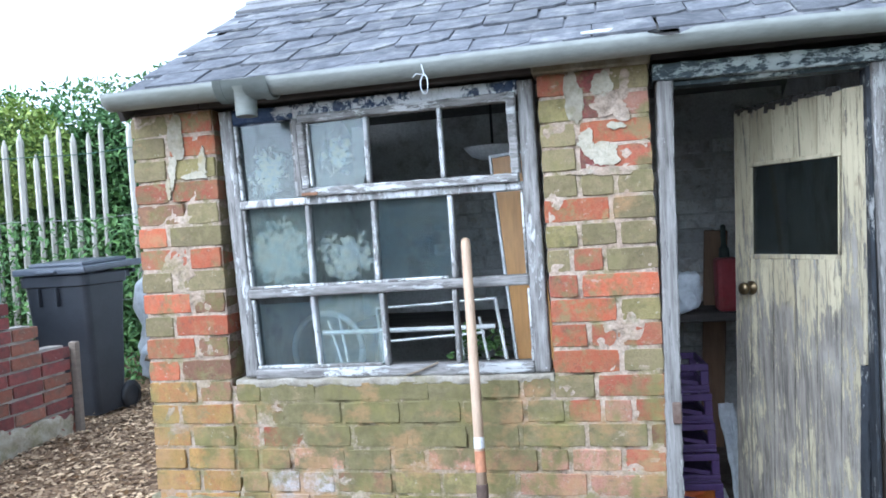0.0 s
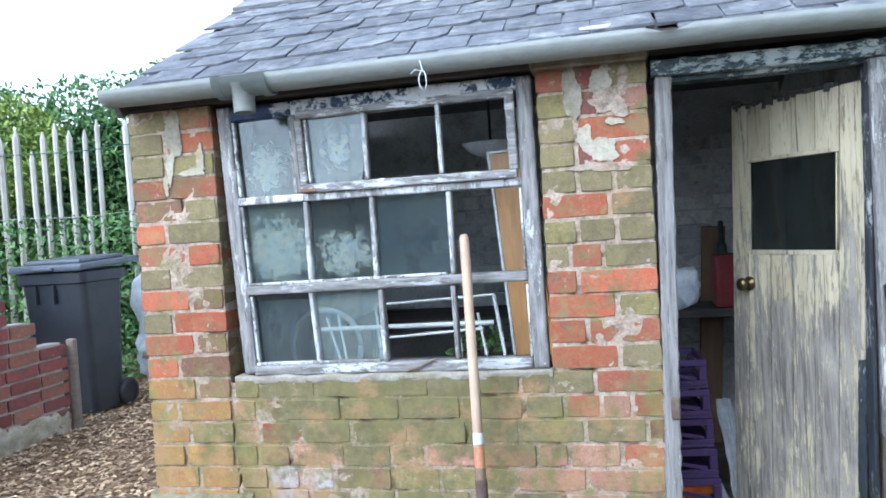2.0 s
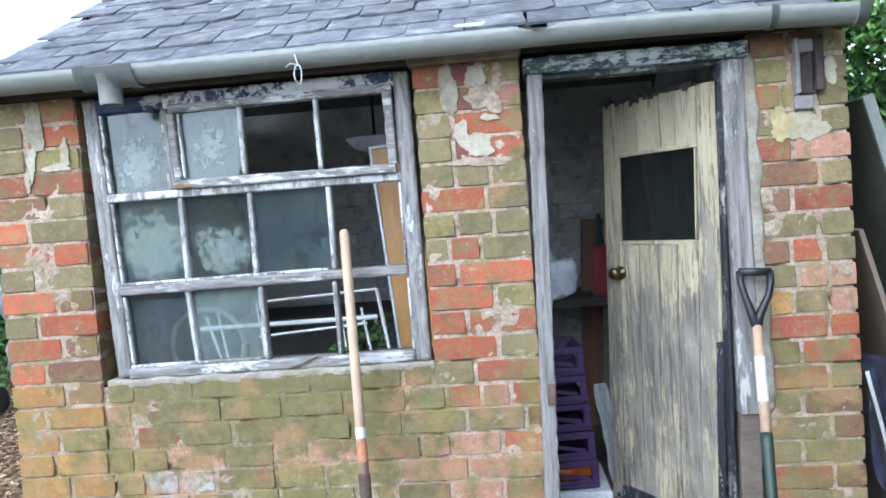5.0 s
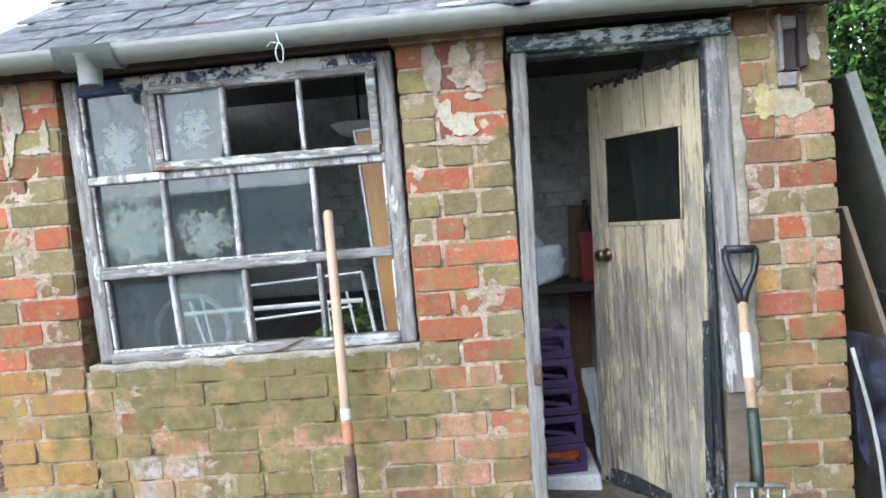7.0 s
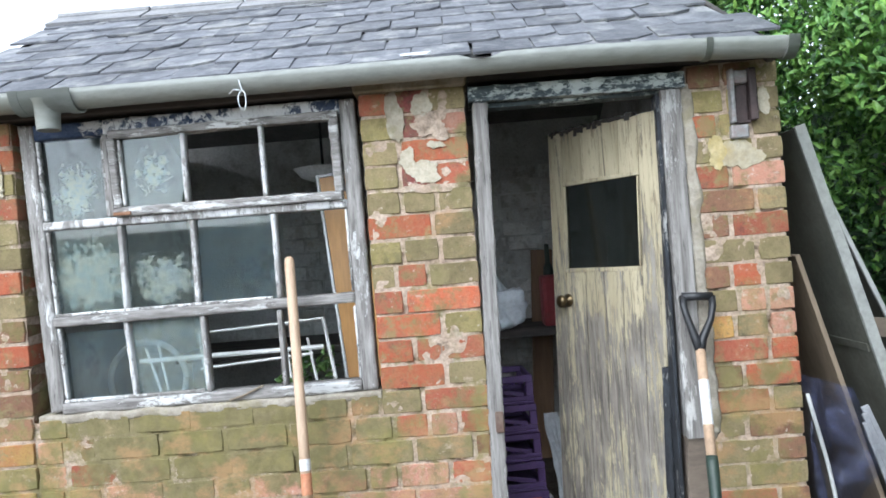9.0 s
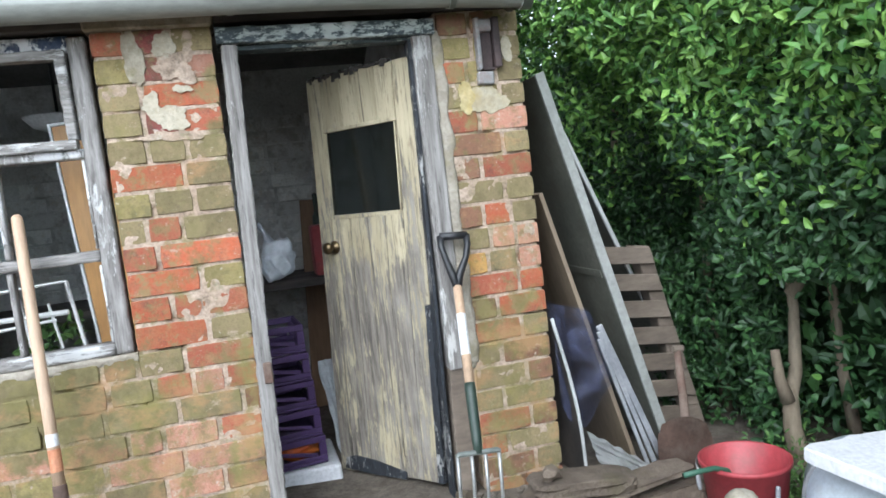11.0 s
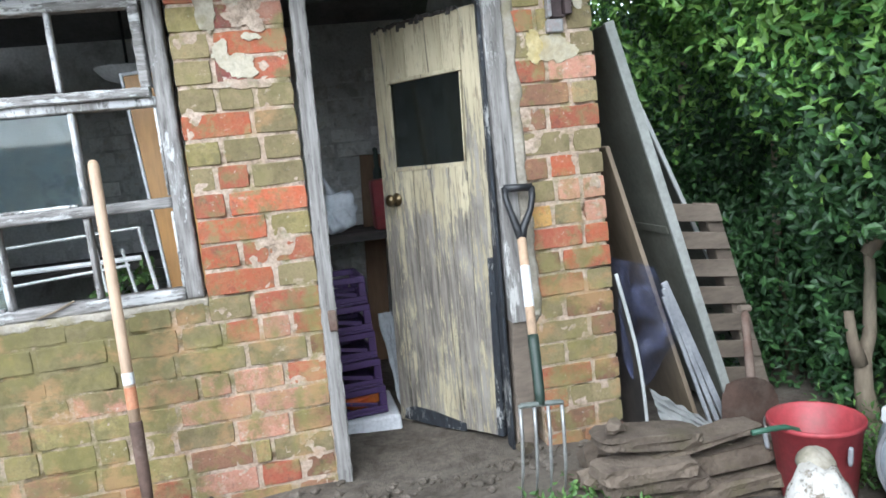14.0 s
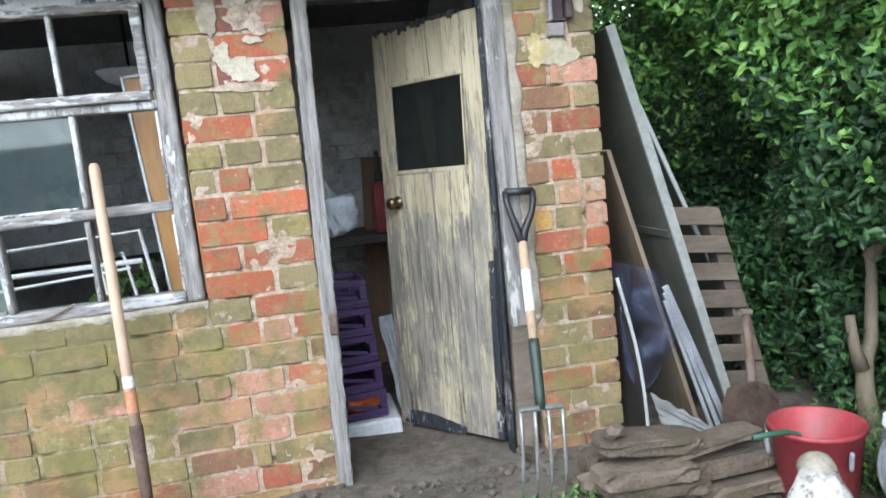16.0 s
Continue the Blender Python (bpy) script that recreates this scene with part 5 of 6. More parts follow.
    ob = leaves("pot_plant", p, np.tile([0, -0.6, 0.6], (n, 1)), 0.05, 0.022, WEED, seed=3)
    tagged(ob, "small green seedlings on the inner ledge", "plant", kind="stuff")
    bm = bmesh.new()
    rod(bm, [(-0.68, -0.004, 0.672), (-0.63, 0.0, 0.685), (-0.565, 0.004, 0.712)], 0.0035, 6)
    tagged(part("twig", bm, BARKM), "thin brown twig lying on the window sill", "twig")


build_inside()

# ---- tools against the wall ----


def build_hoe():
    t = thing("long_handled_tool", "long pale ash-handled garden tool leaning on the window", "garden tool")
    top, foot = Vector((-0.436, -0.035, 1.135)), Vector((-0.395, -0.225, 0.07))
    p = lambda k: top.lerp(foot, k)
    bm = bmesh.new()
    rod(bm, [p(0), p(0.006), p(0.02), p(0.5), p(0.735)], [0.008, 0.014, 0.0165, 0.0165, 0.017], 14)
    h = part("handle", bm, ASH, t, "", True)
    bm = bmesh.new()
    rod(bm, [p(0.60), p(0.632)], 0.0175, 14)
    part("label", bm, WHITEL, h, "small white paper label")
    bm = bmesh.new()
    rod(bm, [p(0.64), p(0.70)], 0.0174, 14)
    part("paint_band", bm, simple("orange_band", (0.5, 0.2, 0.1), (0.58, 0.27, 0.15), 10, 0.5), h, "worn orange band")
    bm = bmesh.new()
    rod(bm, [p(0.735), p(0.745), p(0.9), p(1.0)], [0.0185, 0.02, 0.018, 0.014], 14)
    part("socket", bm, RUST, t, "rusty iron socket", True)
    bm = bmesh.new()
    q = p(1.0)
    slab(bm, [(-0.07, 0), (0.07, 0), (0.06, -0.10), (-0.06, -0.10)], 0.004, Matrix.Translation(q) @ Matrix.Rotation(radians(75), 4, "X"))
    part("blade", bm, RUST, t)


build_hoe()


def build_fork():
    f = thing("garden_fork", "garden fork with black D handle leaning beside the door", "garden fork")
    grip, neck, sh = Vector((0.885, -0.045, 0.90)), Vector((0.868, -0.085, 0.76)), Vector((0.798, -0.352, 0.246))
    down = (sh - grip).normalized()
    across = Vector((1, 0, -0.06))
    bm = bmesh.new()
    rod(bm, [grip - across * 0.048, grip + across * 0.048], [0.0135, 0.0135], 12)
    for s in (-1, 1):
        rod(bm, [grip + across * 0.046 * s + Vector((0, 0, 0.0)), grip + across * 0.047 * s + down * 0.035, grip + across * 0.036 * s + down * 0.08, neck + across * 0.012 * s + down * -0.01, neck + down * 0.035], [0.013, 0.011, 0.011, 0.014, 0.015], 12)
    part("d_handle", bm, BLACKP, f, "black plastic D handle", True)
    bm = bmesh.new()
    a, b = neck + down * 0.03, neck.lerp(sh, 0.62)
    rod(bm, [a, b], 0.0155, 14)
    shaft = part("shaft", bm, ASH, f, "pale ash shaft", True)
    bm = bmesh.new()
    rod(bm, [a.lerp(b, 0.30), a.lerp(b, 0.72)], 0.0163, 14)
    part("label", bm, WHITEL, shaft, "white paper label")
    bm = bmesh.new()
    rod(bm, [b, b.lerp(sh, 0.1), b.lerp(sh, 0.8), sh], [0.0175, 0.0185, 0.016, 0.014], 14)
    part("socket", bm, GREENP, f, "dark green steel socket", True)
    bm = bmesh.new()
    rod(bm, [sh - across * 0.070, sh - across * 0.062 + Vector((0, 0, 0.006)), sh + across * 0.062 + Vector((0, 0, 0.004)), sh + across * 0.070], [0.008, 0.009, 0.009, 0.008], 8)
    part("shoulder", bm, FORKHEAD, f)
    for s in (-0.067, -0.022, 0.022, 0.067):
        bm = bmesh.new()
        p = sh + across * s
        rod(bm, [p, p + Vector((-0.006, -0.014, -0.09)), p + Vector((-0.014 + s * 0.03, -0.022, -0.19)), p + Vector((-0.024 + s * 0.05, -0.016, -0.29))], [0.0065, 0.0062, 0.0055, 0.002], 8)
        part("tine", bm, STEEL, f, "", True)


build_fork()

# ---- boards, pallet and spade beside the shed ----


def leaning(name, label, category, top, foot, depth, thick, material, edge=None, edge_w=0.03, side=1):
    """A sheet leaning on the gable wall; its front edge runs from top to foot and the sheet reaches back by depth."""
    t = thing(name, label, category)
    a, b = Vector(top), Vector(foot)
    axis = (a - b).normalized()
    back = Vector((0, 1, 0)) - axis * axis.y
    back.normalize()
    out = back.cross(axis)
    h = (a - b).length
    fr = Matrix(((out.x, back.x, axis.x, b.x), (out.y, back.y, axis.y, b.y), (out.z, back.z, axis.z, b.z), (0, 0, 0, 1)))
    bm = bmesh.new()
    add_box(bm, 0, thick, 0.003 if edge else 0, depth, 0, h, 0.002, m=fr)
    sh = part("sheet", bm, material, t)
    if edge:
        bm = bmesh.new()
        add_box(bm, -0.004, edge_w, -0.012, 0.002, -0.003, h + 0.004, 0.002, m=fr)
        part("edge_strip", bm, edge, t, "pale edge strip")
    return t, fr, h


def build_boards():
    t, fr, h = leaning("large_panel", "tall grey-green panel with a pale metal edge leaning on the gable", "panel", (1.318, 0.12, 1.44), (1.722, 0.12, -0.09), 0.75, 0.032, GREYGREEN, EDGEGREY, 0.034)
    bm = bmesh.new()
    add_box(bm, -0.006, -0.001, 0.02, 0.7, h * 0.48, h * 0.48 + 0.03, 0.001, m=fr)
    part("batten", bm, GREYGREEN, t)
    leaning("pine_board", "pale pine board leaning against the brick gable", "board", (1.275, 0.10, 1.0), (1.565, 0.10, -0.10), 0.5, 0.018, PINE)
    leaning("rear_panel", "thin dark panel with a white edge leaning behind the others", "panel", (1.48, 0.45, 1.42), (2.11, 0.45, -0.14), 0.4, 0.012, GREYGREEN, ALU, 0.014)
    for top, foot, wide in (((1.432, 0.045, 0.475), (1.665, 0.045, -0.14), 0.026), ((1.425, 0.03, 0.455), (1.625, 0.03, -0.14), 0.02), ((1.418, 0.018, 0.43), (1.592, 0.018, -0.14), 0.014)):
        t, fr, h = leaning("window_trim", "grey-white plastic trim length leaning on the pine board", "trim length", top, foot, 0.012, wide, TRIMW)
        t["group"] = "trim lengths"
    # bowed sheet with a white edge
    s = thing("bowed_sheet", "thin bowed sheet with a white edge beside the wall", "sheet")
    bm = bmesh.new()
    prof = [(1.235 + 0.078 * (k / 12) ** 1.3 + 0.03 * math.sin(math.pi * k / 12), 0.545 - 0.64 * k / 12) for k in range(13)]
    rows2 = [[bm.verts.new((x, y, z)) for x, z in prof] for y in (0.012, 0.4)]
    for k in range(12):
        bm.faces.new((rows2[0][k], rows2[0][k + 1], rows2[1][k + 1], rows2[1][k]))
    bmesh.ops.solidify(bm, geom=bm.faces[:], thickness=0.006)
    part("sheet", bm, BOWED, s, "", True)
    bm = bmesh.new()
    rod(bm, [(x + 0.003, 0.008, z) for x, z in prof], 0.007, 8)
    part("edging", bm, ALU, s, "white edging", True)
    # bluish polythene hung over the stack
    bm = bmesh.new()
    g = 14
    grid = []
    for j in range(g + 1):
        row = []
        for i in range(g + 1):
            u, v = i / g, j / g
            x = 1.245 + u * (0.17 + 0.16 * v) + 0.02 * v
            z = 0.60 - 0.06 * u - v * (0.40 + 0.10 * math.sin(u * 7))
            row.append(bm.verts.new((x, 0.06 + 0.03 * noise.noise((u * 4, v * 4, 7)) - 0.012 * math.sin(u * 9 + v * 3), z)))
        grid.append(row)
    for j in range(g):
        for i in range(g):
            bm.faces.new((grid[j][i], grid[j][i + 1], grid[j + 1][i + 1], grid[j + 1][i]))
    bmesh.ops.solidify(bm, geom=bm.faces[:], thickness=0.001)
    tagged(part("polythene_sheet", bm, FILM, None, "", True), "thin bluish see-through polythene draped over the boards", "polythene")
    bm = bmesh.new()
    a, b2 = Vector((1.315, -0.03, 0.115)), Vector((1.535, -0.05, -0.045))
    wide = Vector((0.02, -0.03, -0.115))
    rows3 = []
    for j in range(9):
        v = j / 8
        rows3.append([bm.verts.new(a.lerp(b2, i / 20) + wide * v * (1 - 0.35 * i / 20) + Vector((0.004 * noise.noise((i * 0.7, j, 3)), -0.006 * (j % 2) - 0.012 * noise.noise((i * 0.35, j * 0.5, 1)), 0.010 * noise.noise((i * 0.4, j * 0.8, 6))))) for i in range(21)])
    for p, q in zip(rows3, rows3[1:]):
        for i in range(20):
            bm.faces.new((p[i], p[i + 1], q[i + 1], q[i]))
    bmesh.ops.solidify(bm, geom=bm.faces[:], thickness=0.003)
    tagged(part("corrugated_offcut", bm, ALU), "crumpled offcut of pale corrugated plastic by the boards", "plastic offcut")


def film_material():
    n = Nodes("bluish_film")
    tr = n.add("ShaderNodeBsdfTransparent")
    tr.inputs[0].default_value = (0.84, 0.87, 0.95, 1)
    b = n.bsdf
    b.inputs["Base Color"].default_value = (0.17, 0.19, 0.32, 1)
    b.inputs["Roughness"].default_value = 0.25
    sh = n.add("ShaderNodeMixShader")
    n.put(sh.inputs[0], n.ramp(n.noise(11, 5, 0.6), (0.40, 0.03), (0.70, 0.42)))
    n.put(sh.inputs[1], tr.outputs[0])
    n.put(sh.inputs[2], b.outputs[0])
    n.t.links.new(sh.outputs[0], n.t.nodes["Material Output"].inputs["Surface"])
    return n.mat


FILM = film_material()
build_boards()


def build_pallet():
    p = thing("pallet", "weathered slatted timber pallet leaning behind the boards", "pallet")
    o = Vector((1.66, 0.34, 0.735))
    down = Vector((0.20, -0.03, -0.885)).normalized()
    across = Vector((1, 0.0, -0.13)).normalized()
    nrm = across.cross(down).normalized()
    fr = Matrix(((across.x, nrm.x, down.x, o.x), (across.y, nrm.y, down.y, o.y), (across.z, nrm.z, down.z, o.z), (0, 0, 0, 1)))
    for k in range(8):
        bm = bmesh.new()
        z = k * 0.123
        add_box(bm, -0.12, 0.20, -0.009, 0.009, z, z + 0.078, 0.003, 0.002, fr)
        part("slat", bm, PALLETW, p)
    for x in (-0.1, 0.135):
        bm = bmesh.new()
        add_box(bm, x, x + 0.075, 0.010, 0.085, -0.005, 0.945, 0.004, 0.002, fr)
        part("stringer", bm, PALLETW, p)


build_pallet()


def build_spade():
    s = thing("spade", "rusty old spade leaning on the pallet", "spade")
    bm = bmesh.new()
    rod(bm, [(1.802, 0.10, 0.315), (1.788, 0.07, 0.20), (1.768, 0.03, 0.07), (1.757, 0.005, 0.01)], [0.014, 0.016, 0.019, 0.012], 12)
    part("shaft", bm, RUST, s, "", True)
    bm = bmesh.new()
    rod(bm, [(1.780, 0.10, 0.318), (1.825, 0.10, 0.314)], 0.015, 10)
    part("grip", bm, PALLETW, s, "worn wooden grip")
    bm = bmesh.new()
    m = Matrix.Translation((1.754, 0.0, 0.075)) @ Matrix.Rotation(radians(-14), 4, "X") @ Matrix.Rotation(radians(10), 4, "Y")
    g = 8
    grid = [[bm.verts.new((x * (0.098 + 0.022 * min(1, j / 3.0) ** 0.7), 0.018 * x * x, -0.255 * j / g + 0.03 * x * x * (j < 2) * -1)) for x in (-1, -0.6, -0.2, 0.2, 0.6, 1)] for j in range(g + 1)]
    for j in range(g):
        for i in range(5):
            bm.faces.new((grid[j][i], grid[j][i + 1], grid[j + 1][i + 1], grid[j + 1][i]))
    bmesh.ops.solidify(bm, geom=bm.faces[:], thickness=0.004)
    bmesh.ops.transform(bm, matrix=m, verts=bm.verts)
    part("blade", bm, RUST, s, "", True)


build_spade()

# ---- stones, bucket, log, panel and drum ----


def build_stones():
    spec = [(1.10, 0.140, 0.17, 0.030, 5), (1.27, 0.098, 0.20, 0.011, -3), (1.055, 0.068, 0.155, 0.030, 3), (1.365, 0.022, 0.165, 0.036, -2),
            (1.085, 0.012, 0.165, 0.022, 2), (1.375, -0.052, 0.165, 0.026, -2), (1.10, -0.036, 0.16, 0.022, 0), (1.37, -0.11, 0.175, 0.027, 0)]
    for k, (x, z, a, c, tilt) in enumerate(spec):
        bm = bmesh.new()
        n = 34
        ring = []
        for i in range(n):
            t = math.tau * i / n
            p = Vector((math.copysign(abs(math.cos(t)) ** 0.3, math.cos(t)) * a, math.copysign(abs(math.sin(t)) ** 0.3, math.sin(t)) * 0.06, 0))
            ring.append(p * (1 + 0.13 * noise.noise((p.x * 9 + k * 3, p.y * 9, k)) + 0.05 * noise.noise((p.x * 40 + k * 3, p.y * 40, k))))
        layers = []
        for h, grow in ((-1, 0.93), (-0.85, 0.99), (-0.1, 0.97), (0.3, 1.0), (0.85, 0.985), (1, 0.93)):
            layers.append([bm.verts.new((p.x * grow + 0.008 * noise.noise((p.x * 25, h * 2, k)), p.y * grow + 0.014 * noise.noise((p.x * 20, h * 3, k + 4)) + 0.008 * noise.noise((p.x * 55, h * 5, k + 9)), h * c * 0.86 * (1 + 0.28 * noise.noise((p.x * 7, p.y * 7, k * 2))) * (1 - 0.25 * abs(p.x / a) ** 4))) for p in ring])
        for p, q in zip(layers, layers[1:]):
            for i in range(n):
                bm.faces.new((p[i], p[(i + 1) % n], q[(i + 1) % n], q[i]))
        bm.faces.new(layers[0][::-1])
        bm.faces.new(layers[-1])
        bmesh.ops.triangulate(bm, faces=[f for f in bm.faces if len(f.verts) > 4])
        bmesh.ops.transform(bm, matrix=pose(x, -0.455 + 0.035 * (k % 2) - 0.02 * (k % 3), z - 0.012, rnd.uniform(-3, 3), tilt, rnd.uniform(-8, 8)), verts=bm.verts)
        tagged(part("stone", bm, STONE), "flat grey-brown walling stone in a dry stack", "stone", "stack of stones")
    for k, (x, y, z, r) in enumerate(((0.94, -0.40, 0.0, 0.045), (0.985, -0.46, 0.182, 0.028), (0.90, -0.33, -0.02, 0.03), (0.80, -0.12, 0.02, 0.026), (1.05, -0.25, 0.0, 0.09), (1.3, -0.24, -0.06, 0.1))):
        bm = bmesh.new()
        lump(bm, pose(x, y, z, 0, 0, 50 * k), (r * 1.3, r, r * 0.8), 2, 0.25, 2.5, k + 5)
        tagged(part("rubble_stone", bm, STONE), "small rough rubble stone on the ground", "stone", "rubble by the pier")


build_stones()


def build_bucket():
    b = thing("bucket", "faded red plastic bucket standing on the ground", "bucket")
    at = Matrix.Translation((1.60, -0.545, -0.148)) @ Matrix.Diagonal((0.91, 0.91, 1.0, 1))
    bm = bmesh.new()
    lathe(bm, [(0.001, 0.004), (0.105, 0.004), (0.108, 0.0), (0.112, 0.004), (0.145, 0.262), (0.153, 0.264), (0.153, 0.277), (0.147, 0.279), (0.141, 0.274), (0.109, 0.012), (0.001, 0.012)], 48, at)
    part("body", bm, REDP, b, "", True)
    bm = bmesh.new()
    pts = [Vector((0.158 * math.cos(a), 0.158 * abs(math.sin(a)), 0.25 + 0.02 * math.sin(a))) for a in (math.pi * k / 16 for k in range(17))]
    rod(bm, [at @ Matrix.Rotation(radians(-20), 4, "Z") @ p for p in pts], 0.0035, 8)
    part("wire_handle", bm, STEEL, b, "thin wire handle", True)
    for ang in (155, 270):
        bm = bmesh.new()
        lathe(bm, [(0.001, 0), (0.006, 0.0), (0.008, 0.01), (0.008, 0.05), (0.006, 0.058), (0.001, 0.058)], 12, at @ Matrix.Rotation(radians(ang), 4, "Z") @ Matrix.Translation((0.153, 0, 0.178)) @ Matrix.Rotation(radians(7), 4, "Y"))
        part("lug", bm, TRIMW, b, "white handle lug", True)
    bm = bmesh.new()
    rod(bm, [(1.345, -0.605, 0.148), (1.41, -0.60, 0.146), (1.46, -0.592, 0.140), (1.51, -0.58, 0.118), (1.56, -0.56, 0.05), (1.60, -0.545, -0.08)], 0.0085, 10)
    tagged(part("hose", bm, HOSE, None, "", True), "short green hose hanging into the bucket", "hose")


build_bucket()


def build_log():
    l = thing("log", "weathered log stump with flaking white bark beside the stones", "log")
    bm = bmesh.new()
    pts = [Vector((1.318, -0.912, 0.178)).lerp(Vector((1.265, -1.0, -0.15)), k / 15) for k in range(16)]
    vs = rod(bm, pts, [0.044 + 0.115 * (k / 15) ** 0.8 for k in range(16)], 40)
    for v in vs:
        v.co += Vector((1, 1, 0.6)) * 0.022 * noise.noise(v.co * 11) + Vector((1, 1, 1)) * 0.016 * noise.noise(v.co * 30) + Vector((1, 1, 1)) * 0.008 * noise.noise(v.co * 70)
    part("trunk", bm, LOGM, l, "", True)
    bm = bmesh.new()
    vs = lathe(bm, [(0.001, 0.008), (0.02, 0.008), (0.032, 0.005), (0.041, -0.002), (0.046, -0.014), (0.048, -0.03), (0.046, -0.045), (0.001, -0.05)], 32, Matrix.Translation((1.333, -0.915, 0.192)) @ Vector((0.30, -0.62, 0.72)).to_track_quat("Z", "Y").to_matrix().to_4x4())
    for v in vs:
        v.co += Vector((1, 1, 1)) * 0.007 * noise.noise(v.co * 26) + Vector((1, 1, 1)) * 0.004 * noise.noise(v.co * 80)
    part("cut_end", bm, CUTEND, l, "grey sawn end", True)


build_log()


def build_panel_and_drum():
    p = thing("basin_panel", "white enamel slab with a broken corner lying on a drum", "panel")
    # corners run from the broken one along the two visible edges
    fr = Matrix.Translation((1.60, -0.80, 0.203)) @ Matrix.Rotation(radians(3), 4, "X") @ Matrix.Rotation(radians(3), 4, "Y")
    outline = [(0, 0), (0.03, 0.014), (0.13, 0.006), (0.16, 0.018), (0.46, 0.0), (0.62, -0.55), (0.09, -0.62), (0.0, -0.035)]
    bm = bmesh.new()
    slab(bm, outline, 0.045, fr)
    bmesh.ops.bevel(bm, geom=bm.edges[:], offset=0.006, segments=2, affect="EDGES")
    part("slab", bm, WHITEP, p)
    d = thing("drum", "pale blue-white plastic drum lying under the slab", "drum")
    fr = Matrix.Translation((1.79, -0.83, 0.03)) @ Vector((-0.62, -0.76, 0.10)).to_track_quat("Z", "Y").to_matrix().to_4x4() @ Matrix.Diagonal((0.86, 0.86, 0.8, 1))
    bm = bmesh.new()
    lathe(bm, [(0.001, 0.12), (0.06, 0.118), (0.12, 0.098), (0.155, 0.068), (0.175, 0.03), (0.185, -0.02), (0.19, -0.06), (0.19, -0.25), (0.15, -0.3), (0.001, -0.3)], 40, fr)
    part("body", bm, PALEBLUE, d, "", True)
    bm = bmesh.new()
    lathe(bm, [(0.187, -0.055), (0.2, -0.052), (0.203, -0.07), (0.2, -0.088), (0.187, -0.09)], 40, fr)
    part("rim", bm, RIDGE, d, "grey rim", True)
    bm = bmesh.new()
    lathe(bm, [(0.001, 0.11), (0.03, 0.108), (0.03, 0.128), (0.022, 0.132), (0.001, 0.132)], 20, fr @ pose(0.02, 0.0, 0.0))
    part("bung", bm, BLACKP, d, "dark bung", True)


build_panel_and_drum()

# ---- left side: low wall, bin, bags, fence ----


def build_low_wall():
    bm = bmesh.new()
    for y0, y1, z in ((-0.6, 0.58, 1.0), (0.58, 0.84, 0.90), (0.84, 1.03, 0.78), (1.03, 1.27, 0.63)):
        add_box(bm, -3.225, -3.13, y0, y1, -0.1, z)
    return tagged(part("wall_low", bm, LOWMORTAR), "broken low wall of dark red bricks stepping down", "wall", kind="structure")


wall_low = build_low_wall()
skirt = rough_strip("cement_skirt", RENDERM, 0.3, 1.30, 0.06, 0.24, -0.012, 0.01, 17, 0.014, 0.02, 0.05)
skirt.matrix_world = Matrix.Translation((-3.12, 0, 0)) @ Matrix.Rotation(radians(90), 4, "Z")
tagged(skirt, "rough grey cement smeared along the foot of the low wall", "cement", kind="structure")


